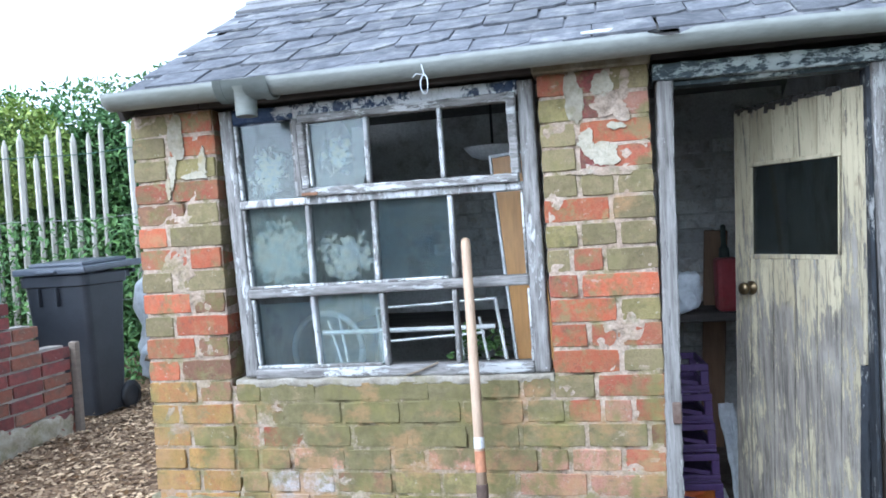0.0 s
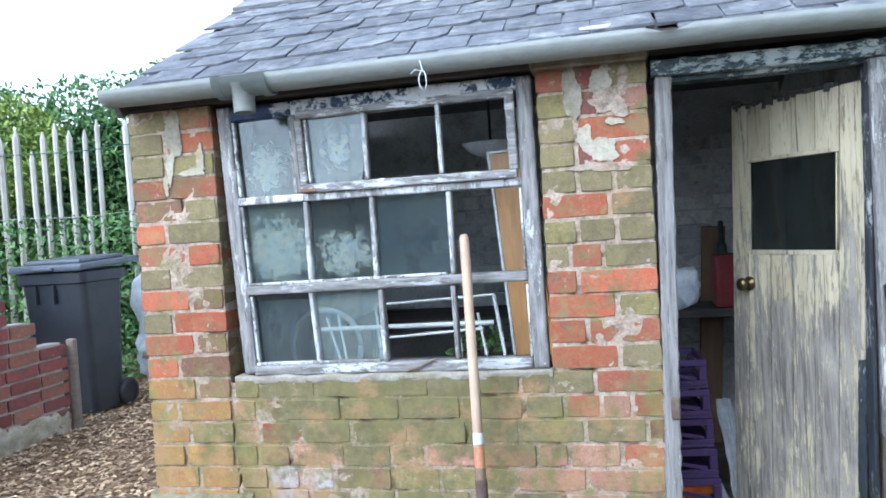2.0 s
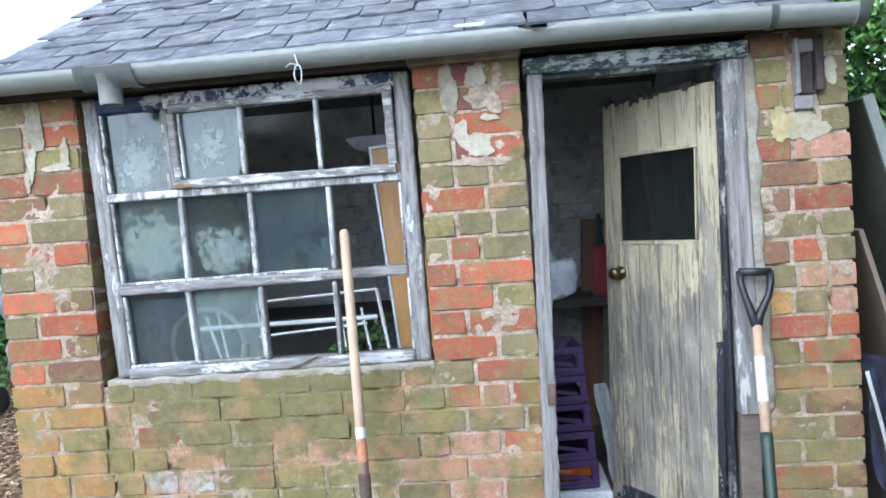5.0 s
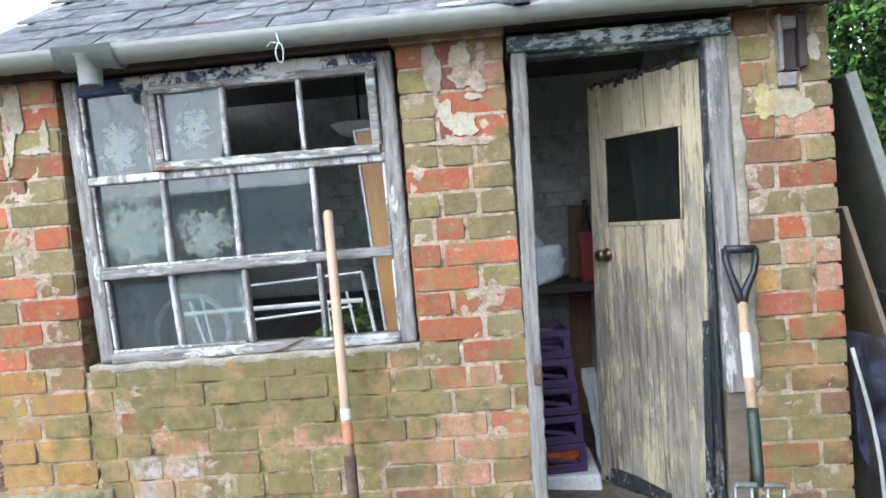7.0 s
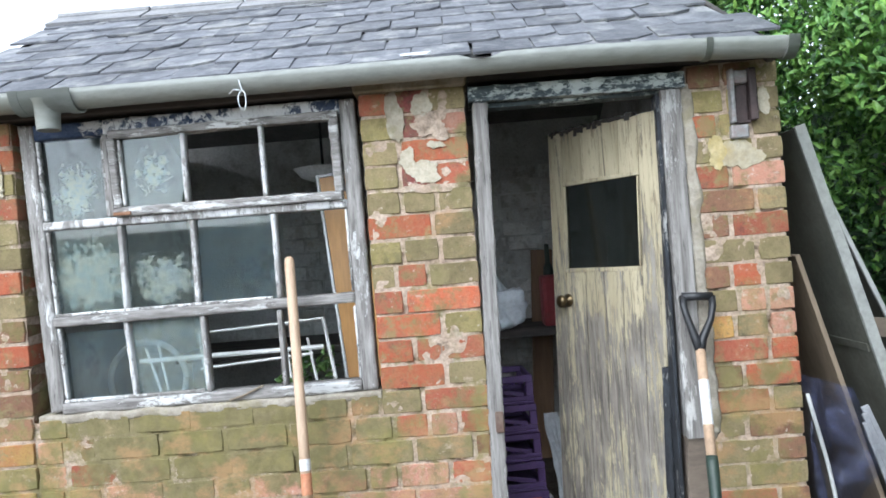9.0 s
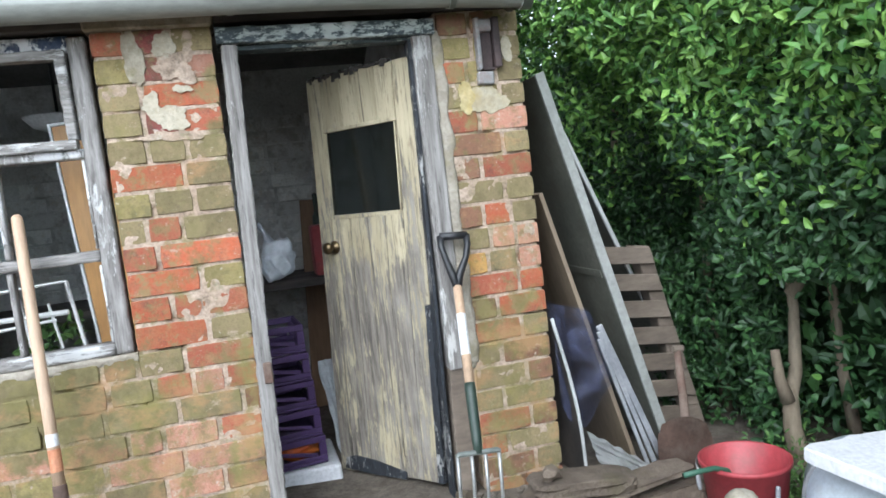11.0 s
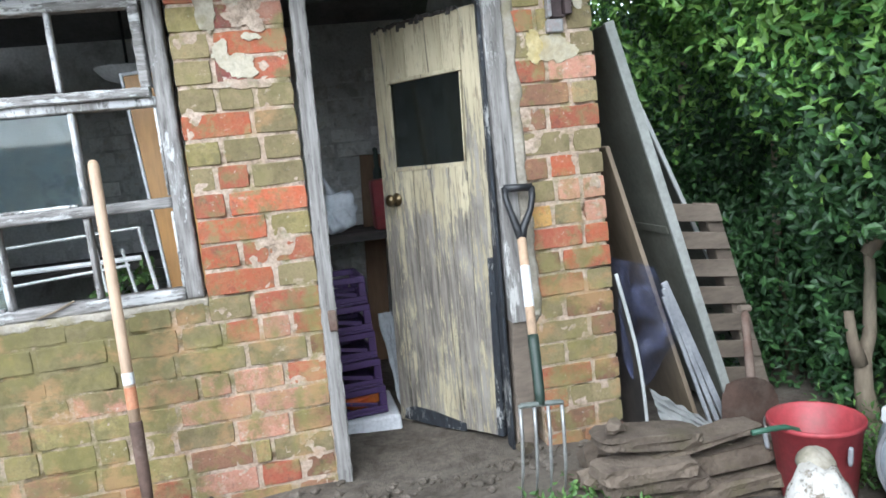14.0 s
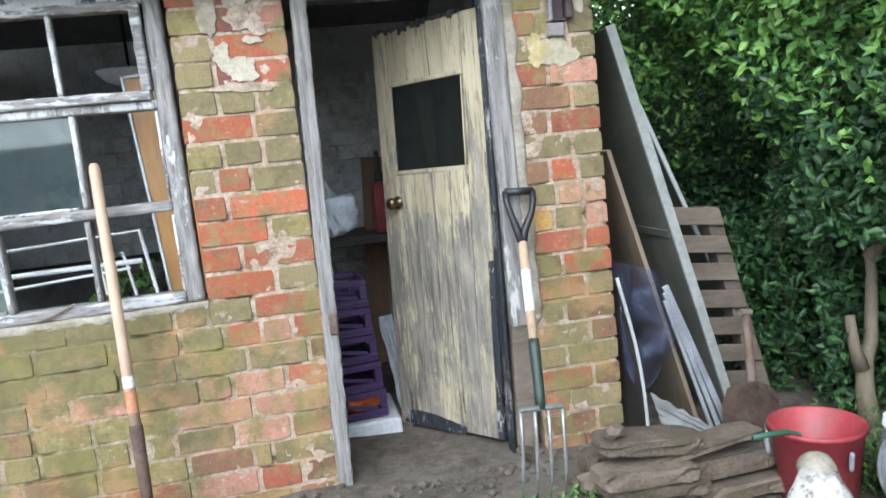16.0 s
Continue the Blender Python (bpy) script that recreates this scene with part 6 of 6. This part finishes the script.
def build_bin():
    b = thing("wheelie_bin", "dark charcoal plastic wheeled rubbish bin with closed lid", "wheelie bin")
    ox, oy, oz = -3.37, 1.78, ground_height(-3.37, 1.78)
    bm = bmesh.new()
    rings = []
    for z, w, d0, d1 in ((0.03, 0.195, -0.19, 0.10), (0.10, 0.198, -0.2, 0.10), (0.55, 0.215, -0.235, 0.115), (0.86, 0.228, -0.262, 0.13), (0.868, 0.243, -0.28, 0.14), (0.93, 0.246, -0.283, 0.145), (0.94, 0.235, -0.27, 0.14)):
        r = 0.04
        ring = []
        for cx, cy, a0 in ((w - r, d1 - r, 0), (-w + r, d1 - r, 90), (-w + r, d0 + r, 180), (w - r, d0 + r, 270)):
            for k in range(5):
                a = radians(a0 + 22.5 * k)
                ring.append(bm.verts.new((ox + cx + r * math.cos(a), oy + cy + r * math.sin(a), oz + z)))
        rings.append(ring)
    n = len(rings[0])
    for a, c in zip(rings, rings[1:]):
        for k in range(n):
            bm.faces.new((a[k], a[(k + 1) % n], c[(k + 1) % n], c[k]))
    bm.faces.new(rings[0][::-1])
    bm.faces.new(rings[-1])
    part("body", bm, BINP, b)
    for x in (-0.11, 0.02):
        bm = bmesh.new()
        add_box(bm, ox + x, ox + x + 0.012, oy - 0.285, oy - 0.25, oz + 0.74, oz + 0.86, 0.003)
        part("front_rib", bm, BINP, b)
    bm = bmesh.new()
    vs = add_box(bm, ox - 0.262, ox + 0.262, oy - 0.31, oy + 0.28, oz + 0.942, oz + 0.985, 0.014, seg=2)
    add_box(bm, ox - 0.20, ox + 0.20, oy - 0.24, oy + 0.2, oz + 0.978, oz + 1.012, 0.016, seg=2)
    add_box(bm, ox - 0.07, ox + 0.07, oy - 0.335, oy - 0.3, oz + 0.95, oz + 0.97, 0.006)
    for v in bm.verts:
        v.co.z += (v.co.y - oy + 0.31) * 0.04
    part("lid", bm, BINLID, b)
    bm = bmesh.new()
    rod(bm, [(ox - 0.22, oy + 0.24, oz + 0.93), (ox + 0.22, oy + 0.24, oz + 0.93)], 0.014, 10)
    for x in (-0.18, 0, 0.18):
        add_box(bm, ox + x - 0.01, ox + x + 0.01, oy + 0.135, oy + 0.24, oz + 0.89, oz + 0.935, 0.003)
    part("handle", bm, BINP, b)
    for x in (-0.20, 0.20):
        m = Matrix.Translation((ox + x, oy + 0.13, oz + 0.095)) @ Matrix.Rotation(radians(90), 4, "Y")
        bm = bmesh.new()
        lathe(bm, [(0.06, -0.022), (0.088, -0.022), (0.095, -0.012), (0.095, 0.012), (0.088, 0.022), (0.06, 0.022)], 28, m)
        w = part("wheel", bm, BLACKP, b, "black rubber wheel", True)
        bm = bmesh.new()
        lathe(bm, [(0.001, -0.018), (0.06, -0.018), (0.06, 0.018), (0.001, 0.018)], 24, m)
        part("hub", bm, BINP, w)


build_bin()


def build_left_clutter():
    p = thing("wooden_post", "short weathered stake at the end of the low wall", "post")
    bm = bmesh.new()
    add_box(bm, -3.135, -3.085, 1.32, 1.355, -0.05, 0.64, 0.004, 0.002)
    part("stake", bm, PALLETW, p)
    for k, (x, y, z, s, sc) in enumerate(((-3.06, 2.34, 0.66, (0.26, 0.2, 0.60), 1), (-3.98, 1.12, 0.74, (0.42, 0.4, 0.55), 2), (-3.05, 2.2, 0.35, (0.16, 0.14, 0.18), 3))):
        b = thing("rubbish_bag", "crumpled white translucent plastic sack", "plastic sack", "plastic sacks")
        bm = bmesh.new()
        lump(bm, pose(x, y, z, 0, 0, 30 * k), s, 4, 0.2, 2.2, k + 2)
        for v in bm.verts:
            v.co += Vector((1, 1, 1)) * 0.03 * noise.noise(v.co * 9)
        part("sack", bm, BAG, b, "", True)
    for k in range(3):
        bm = bmesh.new()
        rod(bm, [(-3.1 + 0.03 * k, 2.0 + 0.1 * k, 0.42 - 0.06 * k), (-2.6, 2.35, 0.2 + 0.02 * k), (-2.2, 2.6, 0.13)], 0.022, 8)
        tagged(part("branch", bm, BARKM), "old grey branch lying behind the bin", "branch", "branches behind the bin")
    for k in range(5):
        bm = bmesh.new()
        add_box(bm, -0.1, 0.1, -0.05, 0.05, -0.033, 0.033, 0.008, 0.006, pose(-2.75 + 0.15 * k, 1.95 + rnd.uniform(-0.1, 0.2), 0.13 + 0.04 * (k % 2), rnd.uniform(-20, 20), rnd.uniform(-20, 20), rnd.uniform(0, 180)))
        tagged(part("loose_brick", bm, BR["b"] if k % 2 else BR["d"]), "loose dark red brick lying on the ground", "brick", "loose bricks")


build_left_clutter()


def build_fence():
    f = thing("fence", "silvery chestnut paling fence with wire strands", "fence")
    known = [-5.02, -4.865, -4.71, -4.59, -4.47, -4.33, -4.19, -4.065, -3.79]
    xs = [-6.7 + 0.14 * i for i in range(12)] + known + [-3.62, -3.48, -3.33, -3.2]
    for i, x in enumerate(xs):
        top = 2.2 + rnd.uniform(-0.05, 0.05) + (-0.16 if i == 14 else 0) + (-0.04 if x < -4.9 else 0)
        w = rnd.uniform(0.022, 0.032)
        lean_x = rnd.uniform(-0.02, 0.02)
        bm = bmesh.new()
        pts = [(x - lean_x * 3, 3.0, 0.02), (x - lean_x, 3.0 + rnd.uniform(-0.01, 0.01), 0.8), (x, 3.0, 1.6), (x + lean_x * 0.5, 3.0, top - 0.07), (x + lean_x * 0.5, 3.0, top)]
        rod(bm, pts, [w * 1.05, w, w * 0.98, w * 0.92, 0.006], 6)
        part("paling", bm, PALING, f)
    for z in (0.75, 1.45, 2.0):
        bm = bmesh.new()
        rod(bm, [(-6.8 + 0.3 * k, 2.972 + 0.01 * (k % 2), z + 0.012 * math.sin(k * 1.3)) for k in range(13)], 0.0035, 6)
        part("wire", bm, HOSE if z > 1.8 else STEEL, f)


build_fence()

# ---- plants ----


def build_hedges():
    g = np.random.default_rng(11)
    hedge = thing("hedge", "tall glossy green broad-leaved hedge beside the shed", "hedge")

    def face(y, z):
        base = 2.02 + np.interp(y, (-0.2, 0.5, 1.0), (0.0, 0.0, -0.25)) - 0.30 * np.clip((z - 0.6) / 0.9, 0, 1)
        base = base + 0.32 * np.clip((1.15 - z) / 0.4, 0, 1) * np.clip((y - 0.15) / 0.4, 0, 1)
        wav = np.array([noise.noise((a * 1.9, b * 1.9, 3)) * 0.20 + noise.noise((a * 5, b * 5, 9)) * 0.09 for a, b in zip(y, z)])
        hollow = 0.42 * np.exp(-((y - 0.66) / 0.26) ** 2 - ((z - 1.0) / 0.33) ** 2)
        return base + wav + hollow

    n = 125000
    y = np.where(g.random(n) < 0.78, g.uniform(-1.5, 1.6, n), g.uniform(1.6, 5.0, n))
    z = g.uniform(-0.1, 2.9, n) ** 1.0
    keep = (z > 0.6) | (g.random(n) < np.where(y > 0.15, 0.8, 0.22))
    clump = np.array([noise.noise((a * 6.5, b * 6.5, 21)) for a, b in zip(y, z)])
    keep &= (clump > -0.12) | (g.random(n) < 0.35)
    y, z = y[keep], z[keep]
    n = len(y)
    x = face(y, z) + g.exponential(0.13, n) + g.normal(0, 0.02, n) + np.where((z < 0.62) & (y < 0.4), g.uniform(0.12, 0.5, n), 0)
    pos = np.stack([x, y, z], 1)
    nrm = np.stack([-np.ones(n), -0.4 * np.ones(n), 0.25 * np.ones(n)], 1)
    # more pale young leaves with height: the lit top painted by leaf colour
    young_lit = g.random(n) < np.clip((z - 0.8) / 0.6, 0.03, 0.92)
    leaves("foliage", pos[~young_lit], nrm[~young_lit], 0.05, 0.024, LEAF, hedge, 5, rise=0.45)
    leaves("young_foliage", pos[young_lit], nrm[young_lit], 0.05, 0.023, YOUNG_LIT, hedge, 25, rise=0.6)
    # dark slab added inside the hedge: stands for shade, closes gaps to the sky
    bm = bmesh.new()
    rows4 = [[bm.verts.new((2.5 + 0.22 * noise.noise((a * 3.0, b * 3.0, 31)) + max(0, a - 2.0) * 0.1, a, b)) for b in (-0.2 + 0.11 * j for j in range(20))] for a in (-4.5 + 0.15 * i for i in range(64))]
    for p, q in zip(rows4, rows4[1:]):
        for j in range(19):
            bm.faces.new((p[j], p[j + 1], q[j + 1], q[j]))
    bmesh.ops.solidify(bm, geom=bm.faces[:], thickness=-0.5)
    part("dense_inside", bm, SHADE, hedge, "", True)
    # the hedge's dense foot behind the bucket, and its unseen run past the viewer
    m = 3000
    y, z = g.uniform(-0.12, 1.0, m), -0.12 + 0.75 * g.random(m) ** 1.2
    x = 2.03 + 0.1 * np.sin(y * 9) + g.exponential(0.10, m) + 0.1 * (0.6 - z)
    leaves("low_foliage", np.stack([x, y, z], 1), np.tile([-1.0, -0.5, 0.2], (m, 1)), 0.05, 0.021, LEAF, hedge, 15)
    # leaves added out of view to shade the lower right
    m = 9000
    y, z = g.uniform(-4.5, -1.5, m), g.uniform(0.0, 2.9, m)
    leaves("outer_foliage", np.stack([2.15 + g.exponential(0.15, m), y, z], 1), np.tile([-1.0, 0, 0.3], (m, 1)), 0.13, 0.07, LEAF, hedge, 16)
    m = 12000
    y, z = g.uniform(-1.5, 4.5, m), g.uniform(0.0, 2.7, m)
    pos = np.stack([2.25 + g.uniform(0, 0.9, m), y, z], 1)
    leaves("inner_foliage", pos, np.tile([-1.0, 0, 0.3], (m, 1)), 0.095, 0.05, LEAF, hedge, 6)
    trunks = [[(2.15, -0.14, -0.16), (2.13, -0.13, 0.0), (2.14, -0.12, 0.12), (2.18, -0.11, 0.2), (2.20, -0.10, 0.45), (2.19, -0.08, 0.8), (2.3, 0, 1.3)],
              [(2.12, -0.13, 0.10), (2.09, -0.13, 0.19), (2.10, -0.10, 0.3)], [(2.42, -0.15, -0.15), (2.36, -0.15, 0.2), (2.34, -0.15, 0.55), (2.4, -0.1, 1.2)],
              [(2.5, -0.5, -0.15), (2.58, -0.42, 0.1), (2.7, -0.35, 0.35), (2.8, -0.3, 0.8)], [(2.55, -0.45, -0.15), (2.52, -0.44, 0.4), (2.6, -0.4, 1.0)],
              [(2.3, 0.5, -0.15), (2.25, 0.5, 0.5), (2.35, 0.6, 1.5)], [(2.2, 1.2, -0.15), (2.15, 1.2, 0.7), (2.3, 1.2, 1.8)], [(2.19, -0.1, 0.5), (2.28, -0.16, 0.68), (2.34, -0.2, 0.9)]]
    rad = [0.048, 0.034, 0.03, 0.026, 0.02, 0.016, 0.012]
    for k, t in enumerate(trunks):
        bm = bmesh.new()
        s = 1.0 if k == 0 else 0.6
        rod(bm, t, [rad[min(i, 6)] * s for i in range(len(t))], 10)
        part("trunk", bm, BARKM, hedge, "", True)
    # clipped hedge and shrub behind the fence
    far = thing("clipped_hedge", "fine-leaved green hedge behind the paling fence", "hedge")
    n = 26000
    x, z = g.uniform(-8.0, -2.0, n), g.uniform(0.2, 2.84, n)
    y = 3.75 + g.exponential(0.15, n) + np.array([0.2 * noise.noise((a * 1.5, b * 1.5, 1)) for a, b in zip(x, z)])
    z = z + np.array([0.10 * noise.noise((a * 1.2, 0, 5)) for a in x])
    leaves("foliage", np.stack([x, y, z], 1), np.tile([0, -1.0, 0.4], (n, 1)), 0.075, 0.03, LEAF_FAR, far, 7)
    m = 6000
    leaves("inner_foliage", np.stack([g.uniform(-8, -2, m), g.uniform(4.2, 4.6, m), g.uniform(0.1, 2.6, m)], 1), np.tile([0, -1.0, 0.2], (m, 1)), 0.16, 0.09, LEAF_FAR, far, 8)
    # a second added dark slab, for the shade behind these leaves
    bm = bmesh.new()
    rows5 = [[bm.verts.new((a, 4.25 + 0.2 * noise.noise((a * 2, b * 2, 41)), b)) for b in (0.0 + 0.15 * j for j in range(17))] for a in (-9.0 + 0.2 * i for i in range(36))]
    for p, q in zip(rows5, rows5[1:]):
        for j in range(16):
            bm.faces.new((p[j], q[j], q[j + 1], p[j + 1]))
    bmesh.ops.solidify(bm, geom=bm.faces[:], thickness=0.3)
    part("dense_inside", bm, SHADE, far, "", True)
    shrub = thing("shrub", "yellow-green shrub growing through the fence", "shrub")
    n = 5200
    c = g.normal(size=(n, 3))
    c /= np.linalg.norm(c, axis=1)[:, None]
    r = g.uniform(0.5, 1.0, n)[:, None] ** 0.4
    pos = np.array([-5.5, 3.45, 2.1]) + c * r * np.array([0.75, 0.35, 0.55])
    leaves("foliage", pos, c, 0.06, 0.028, LEAF_YEL, shrub, 9)
    under = thing("undergrowth", "tangled green undergrowth at the foot of the fence", "undergrowth", kind="stuff")
    n = 6000
    z = 0.1 + g.random(n) ** 1.3 * 1.35
    pos = np.stack([g.uniform(-6.6, -2.4, n), 2.85 + g.normal(0, 0.14, n), z], 1)
    leaves("foliage", pos, np.tile([0, -0.7, 0.5], (n, 1)), 0.07, 0.03, LEAF_FAR, under, 10)
    weeds = []
    for cx, cy, k in ((0.80, -0.43, 90), (0.92, -0.42, 60), (1.02, -0.56, 60), (0.74, -0.5, 40), (1.86, -0.45, 120), (1.95, -0.35, 120), (1.80, -0.52, 120), (2.0, -0.2, 120), (1.9, -0.2, 120)):
        q = g.normal(0, 0.045, (k, 3))
        q[:, 0] += cx
        q[:, 1] += cy
        q[:, 2] = ground_height(cx, cy) + np.abs(q[:, 2]) * (0.4 if cx < 1.5 else 1.6)
        weeds.append(q)
    q = np.concatenate(weeds)
    ob = leaves("weeds", q, np.tile([0, -0.2, 1.0], (len(q), 1)), 0.032, 0.013, WEED, None, 12)
    tagged(ob, "small green weeds on the trodden earth", "weeds", kind="stuff")


build_hedges()


def build_litter():
    g = np.random.default_rng(21)
    n = 17000
    x, y = g.uniform(-4.2, -1.62, n), g.uniform(-0.4, 2.6, n)
    inside = (x > X0 - 0.02) & (y > -0.02)
    x, y = x[~inside], y[~inside]
    z = np.array([ground_height(a, b) for a, b in zip(x, y)]) + g.uniform(0.0, 0.014, len(x))
    ob = leaves("bark_chips", np.stack([x, y, z], 1), np.tile([0, 0, 1.0], (len(x), 1)), 0.038, 0.016, CHIPS, None, 22, 0.1, 0.12, 0.02)
    tagged(ob, "brown and tan bark chippings covering the ground", "bark chips", kind="stuff")
    # crumbs of soil along the foot of the wall
    bm = bmesh.new()
    for k in range(260):
        a = rnd.uniform(-1.3, 1.3)
        b = -abs(rnd.gauss(0.0, 0.10)) - 0.02
        if 0.2 < a < 0.85:
            b -= 0.06
        s = rnd.uniform(0.006, 0.022)
        vs = bmesh.ops.create_icosphere(bm, subdivisions=1, radius=s)["verts"]
        for v in vs:
            v.co = Vector((v.co.x * rnd.uniform(0.8, 1.3), v.co.y, v.co.z * 0.7)) + Vector((a, b, ground_height(a, b) + s * 0.3))
    tagged(part("soil_crumbs", bm, EARTH), "dark crumbs of soil along the wall", "soil", kind="stuff")
    for x, y, r, q in ((0.05, -0.28, 0.14, 1), (-0.62, -0.13, 0.10, 2), (-0.25, -0.10, 0.07, 3)):
        bm = bmesh.new()
        lump(bm, pose(x, y, ground_height(x, y) + 0.0, 0, 0, 40 * q), (r, r * 0.6, 0.035 if q == 1 else 0.055), 3, 0.2, 2.0, q)
        ob = part("flat_stone" if q == 1 else "clod", bm, RENDERM if q == 1 else EARTH, None, "", True)
        tagged(ob, "pale flat stone set in the earth by the door" if q == 1 else "heaped clod of dark soil by the wall", "stone" if q == 1 else "soil")
    ob = rough_strip("footing", SILLM, X0 - 0.03, X0 + 0.40, 0.09, 0.230, -0.028, 0.05, 13, 0.022, 0.010, 0.03)
    tagged(ob, "rough stone footing at the shed's corner", "footing", kind="structure")


build_litter()

# ---- pieces of walls and roof ----
for k, row in enumerate(LEFT_PIER):
    lay(wall_front, X0, WIN_L - (0.0 if k % 2 else 0.008), TOP - (k + 1) * COURSE + 0.005, row)
for k, row in enumerate(MID_PIER):
    lay(wall_front, WIN_R + 0.003, DOOR_L - 0.002, TOP - (k + 1) * COURSE + 0.005, row)
for k, row in enumerate(RIGHT_PIER):
    lay(wall_front, DOOR_R + 0.014, X1, TOP - (k + 1) * COURSE + 0.005, row)
lay(wall_front, WIN_L + 0.012, WIN_R - 0.007, TOP - 13 * COURSE + 0.005, "o10 o21 o21 o21 o17 o14 b10", height=0.062)
for k, row in enumerate(LOW):
    lay(wall_front, X0 if k < 4 else X0 + 0.01, DOOR_L - 0.0035 * (k + 1), TOP - (14 + k) * COURSE + 0.005, row)
# returns of the gable wall, seen past the boards
side = Matrix.Translation((X1, 0, 0)) @ Matrix.Rotation(radians(90), 4, "Z")
for k in range(21):
    lay(wall_right, 0.105, 0.75, TOP - (k + 1) * COURSE + 0.005, ("b21 o21 r21" if k % 2 else "o10 b21 o21 b10"), side)
inside = Matrix.Translation((0, BACK - 0.2, 0)) @ Matrix.Translation((0, -0.008, 0))
for k in range(1, 17):
    lay(wall_back, -1.0 if k % 2 else -0.9, 0.85, TOP - (k + 1) * COURSE + 0.005, ("i21 " * 8).strip(), inside, joint=0.012)


low_face = Matrix.Translation((-3.12, 0, 0)) @ Matrix.Rotation(radians(90), 4, "Z")
for k in range(13):
    z = 0.10 + k * 0.076
    end = 1.31 if z < 0.62 else 1.08 if z < 0.76 else 0.88 if z < 0.89 else 0.62
    words = ["DB", "DD", "BD", "DB"][k % 4] * 5
    lay(wall_low, -0.4 - (0.11 if k % 2 else 0.0), end, z, " ".join(c + ("21" if i != 3 else "14") for i, c in enumerate(words[:8])), low_face, height=0.062)


def slate_mesh(seed):
    r = random.Random(seed)
    w, h = 0.196, 0.29
    chip = r.choice((0, 0, 0, 0.035, 0.05))
    pts = [(-w / 2, h), (-w / 2, 0.012 * r.random()), (-w / 2 + 0.02 * r.random(), 0.004 * r.random()), (0, 0.004 * r.random()), (w / 2 - 0.03 * r.random() - chip, 0.004 * r.random()), (w / 2, 0.02 * r.random() + chip * 0.8), (w / 2, h)]
    bm = bmesh.new()
    slab(bm, pts, 0.009, Matrix())
    me = bpy.data.meshes.new("slate")
    bm.to_mesh(me)
    bm.free()
    me.materials.append(SLATE)
    return me


SLATES = [slate_mesh(s) for s in range(10)]
GAUGE = 0.148
rows = int((ROOF_LEN + 0.03) / GAUGE) + 1
for i in range(rows):
    x = ROOF_L + (0.1 if i % 2 else 0.0) + rnd.uniform(-0.01, 0.01)
    while x < ROOF_R - 0.15:
        w = 0.2
        ob = new("slate", rnd.choice(SLATES))
        ob.parent = roof
        up = -0.045 + i * GAUGE + rnd.uniform(-0.006, 0.006)
        broken = i == 0 and x < 0.235 < x + w
        if up + 0.29 > ROOF_LEN:
            up = min(up, ROOF_LEN - 0.17)
        pieces = [(x + w / 2, 1.0, ob)]
        if broken:
            other = new("slate", ob.data)
            other.parent = roof
            pieces = [((x + 0.187) / 2, max(0.06, (0.187 - x) / w), ob), ((0.283 + x + w) / 2, max(0.06, (x + w - 0.283) / w), other)]
        for cx, share, piece in pieces:
            tilt = Matrix.Rotation(-0.045 + rnd.uniform(-0.006, 0.006), 4, "X") @ Matrix.Rotation(rnd.uniform(-0.012, 0.012), 4, "Y") @ Matrix.Rotation(rnd.uniform(-0.028, 0.028), 4, "Z")
            piece.matrix_local = on_roof @ Matrix.Translation((cx, up, 0.004 + rnd.uniform(0, 0.007))) @ tilt @ Matrix.Diagonal((share, 1, 1, 1))
        x += w + rnd.uniform(0.001, 0.006)
bm = bmesh.new()
slab(bm, [(-0.045, 0.004), (0.04, 0), (0.055, 0.025), (0.0, 0.03), (-0.05, 0.02)], 0.004, on_roof @ Matrix.Translation((0.03, 0.115, 0.018)))
part("repair_tingle", bm, WHITEP, roof, "pale strip of repair metal on the slates")
x = ROOF_L + 0.0
while x < ROOF_R:
    bm = bmesh.new()
    m = Matrix.Translation((x + 0.225, RIDGE_Y, RIDGE_Z + 0.012 + rnd.uniform(-0.004, 0.004)))
    for s in (1, -1):
        slab(bm, [(-0.22, 0.0), (0.22, 0.0), (0.22, 0.15), (-0.22, 0.15)], 0.014, m @ Matrix.Rotation(0 if s > 0 else math.pi, 4, "Z") @ Matrix.Rotation(-SLOPE * 0.95, 4, "X"))
    rod(bm, [m @ Vector((-0.22, 0, 0.012)), m @ Vector((0.22, 0, 0.012))], 0.02, 8)
    part("ridge_tile", bm, RIDGE, roof)
    x += 0.452
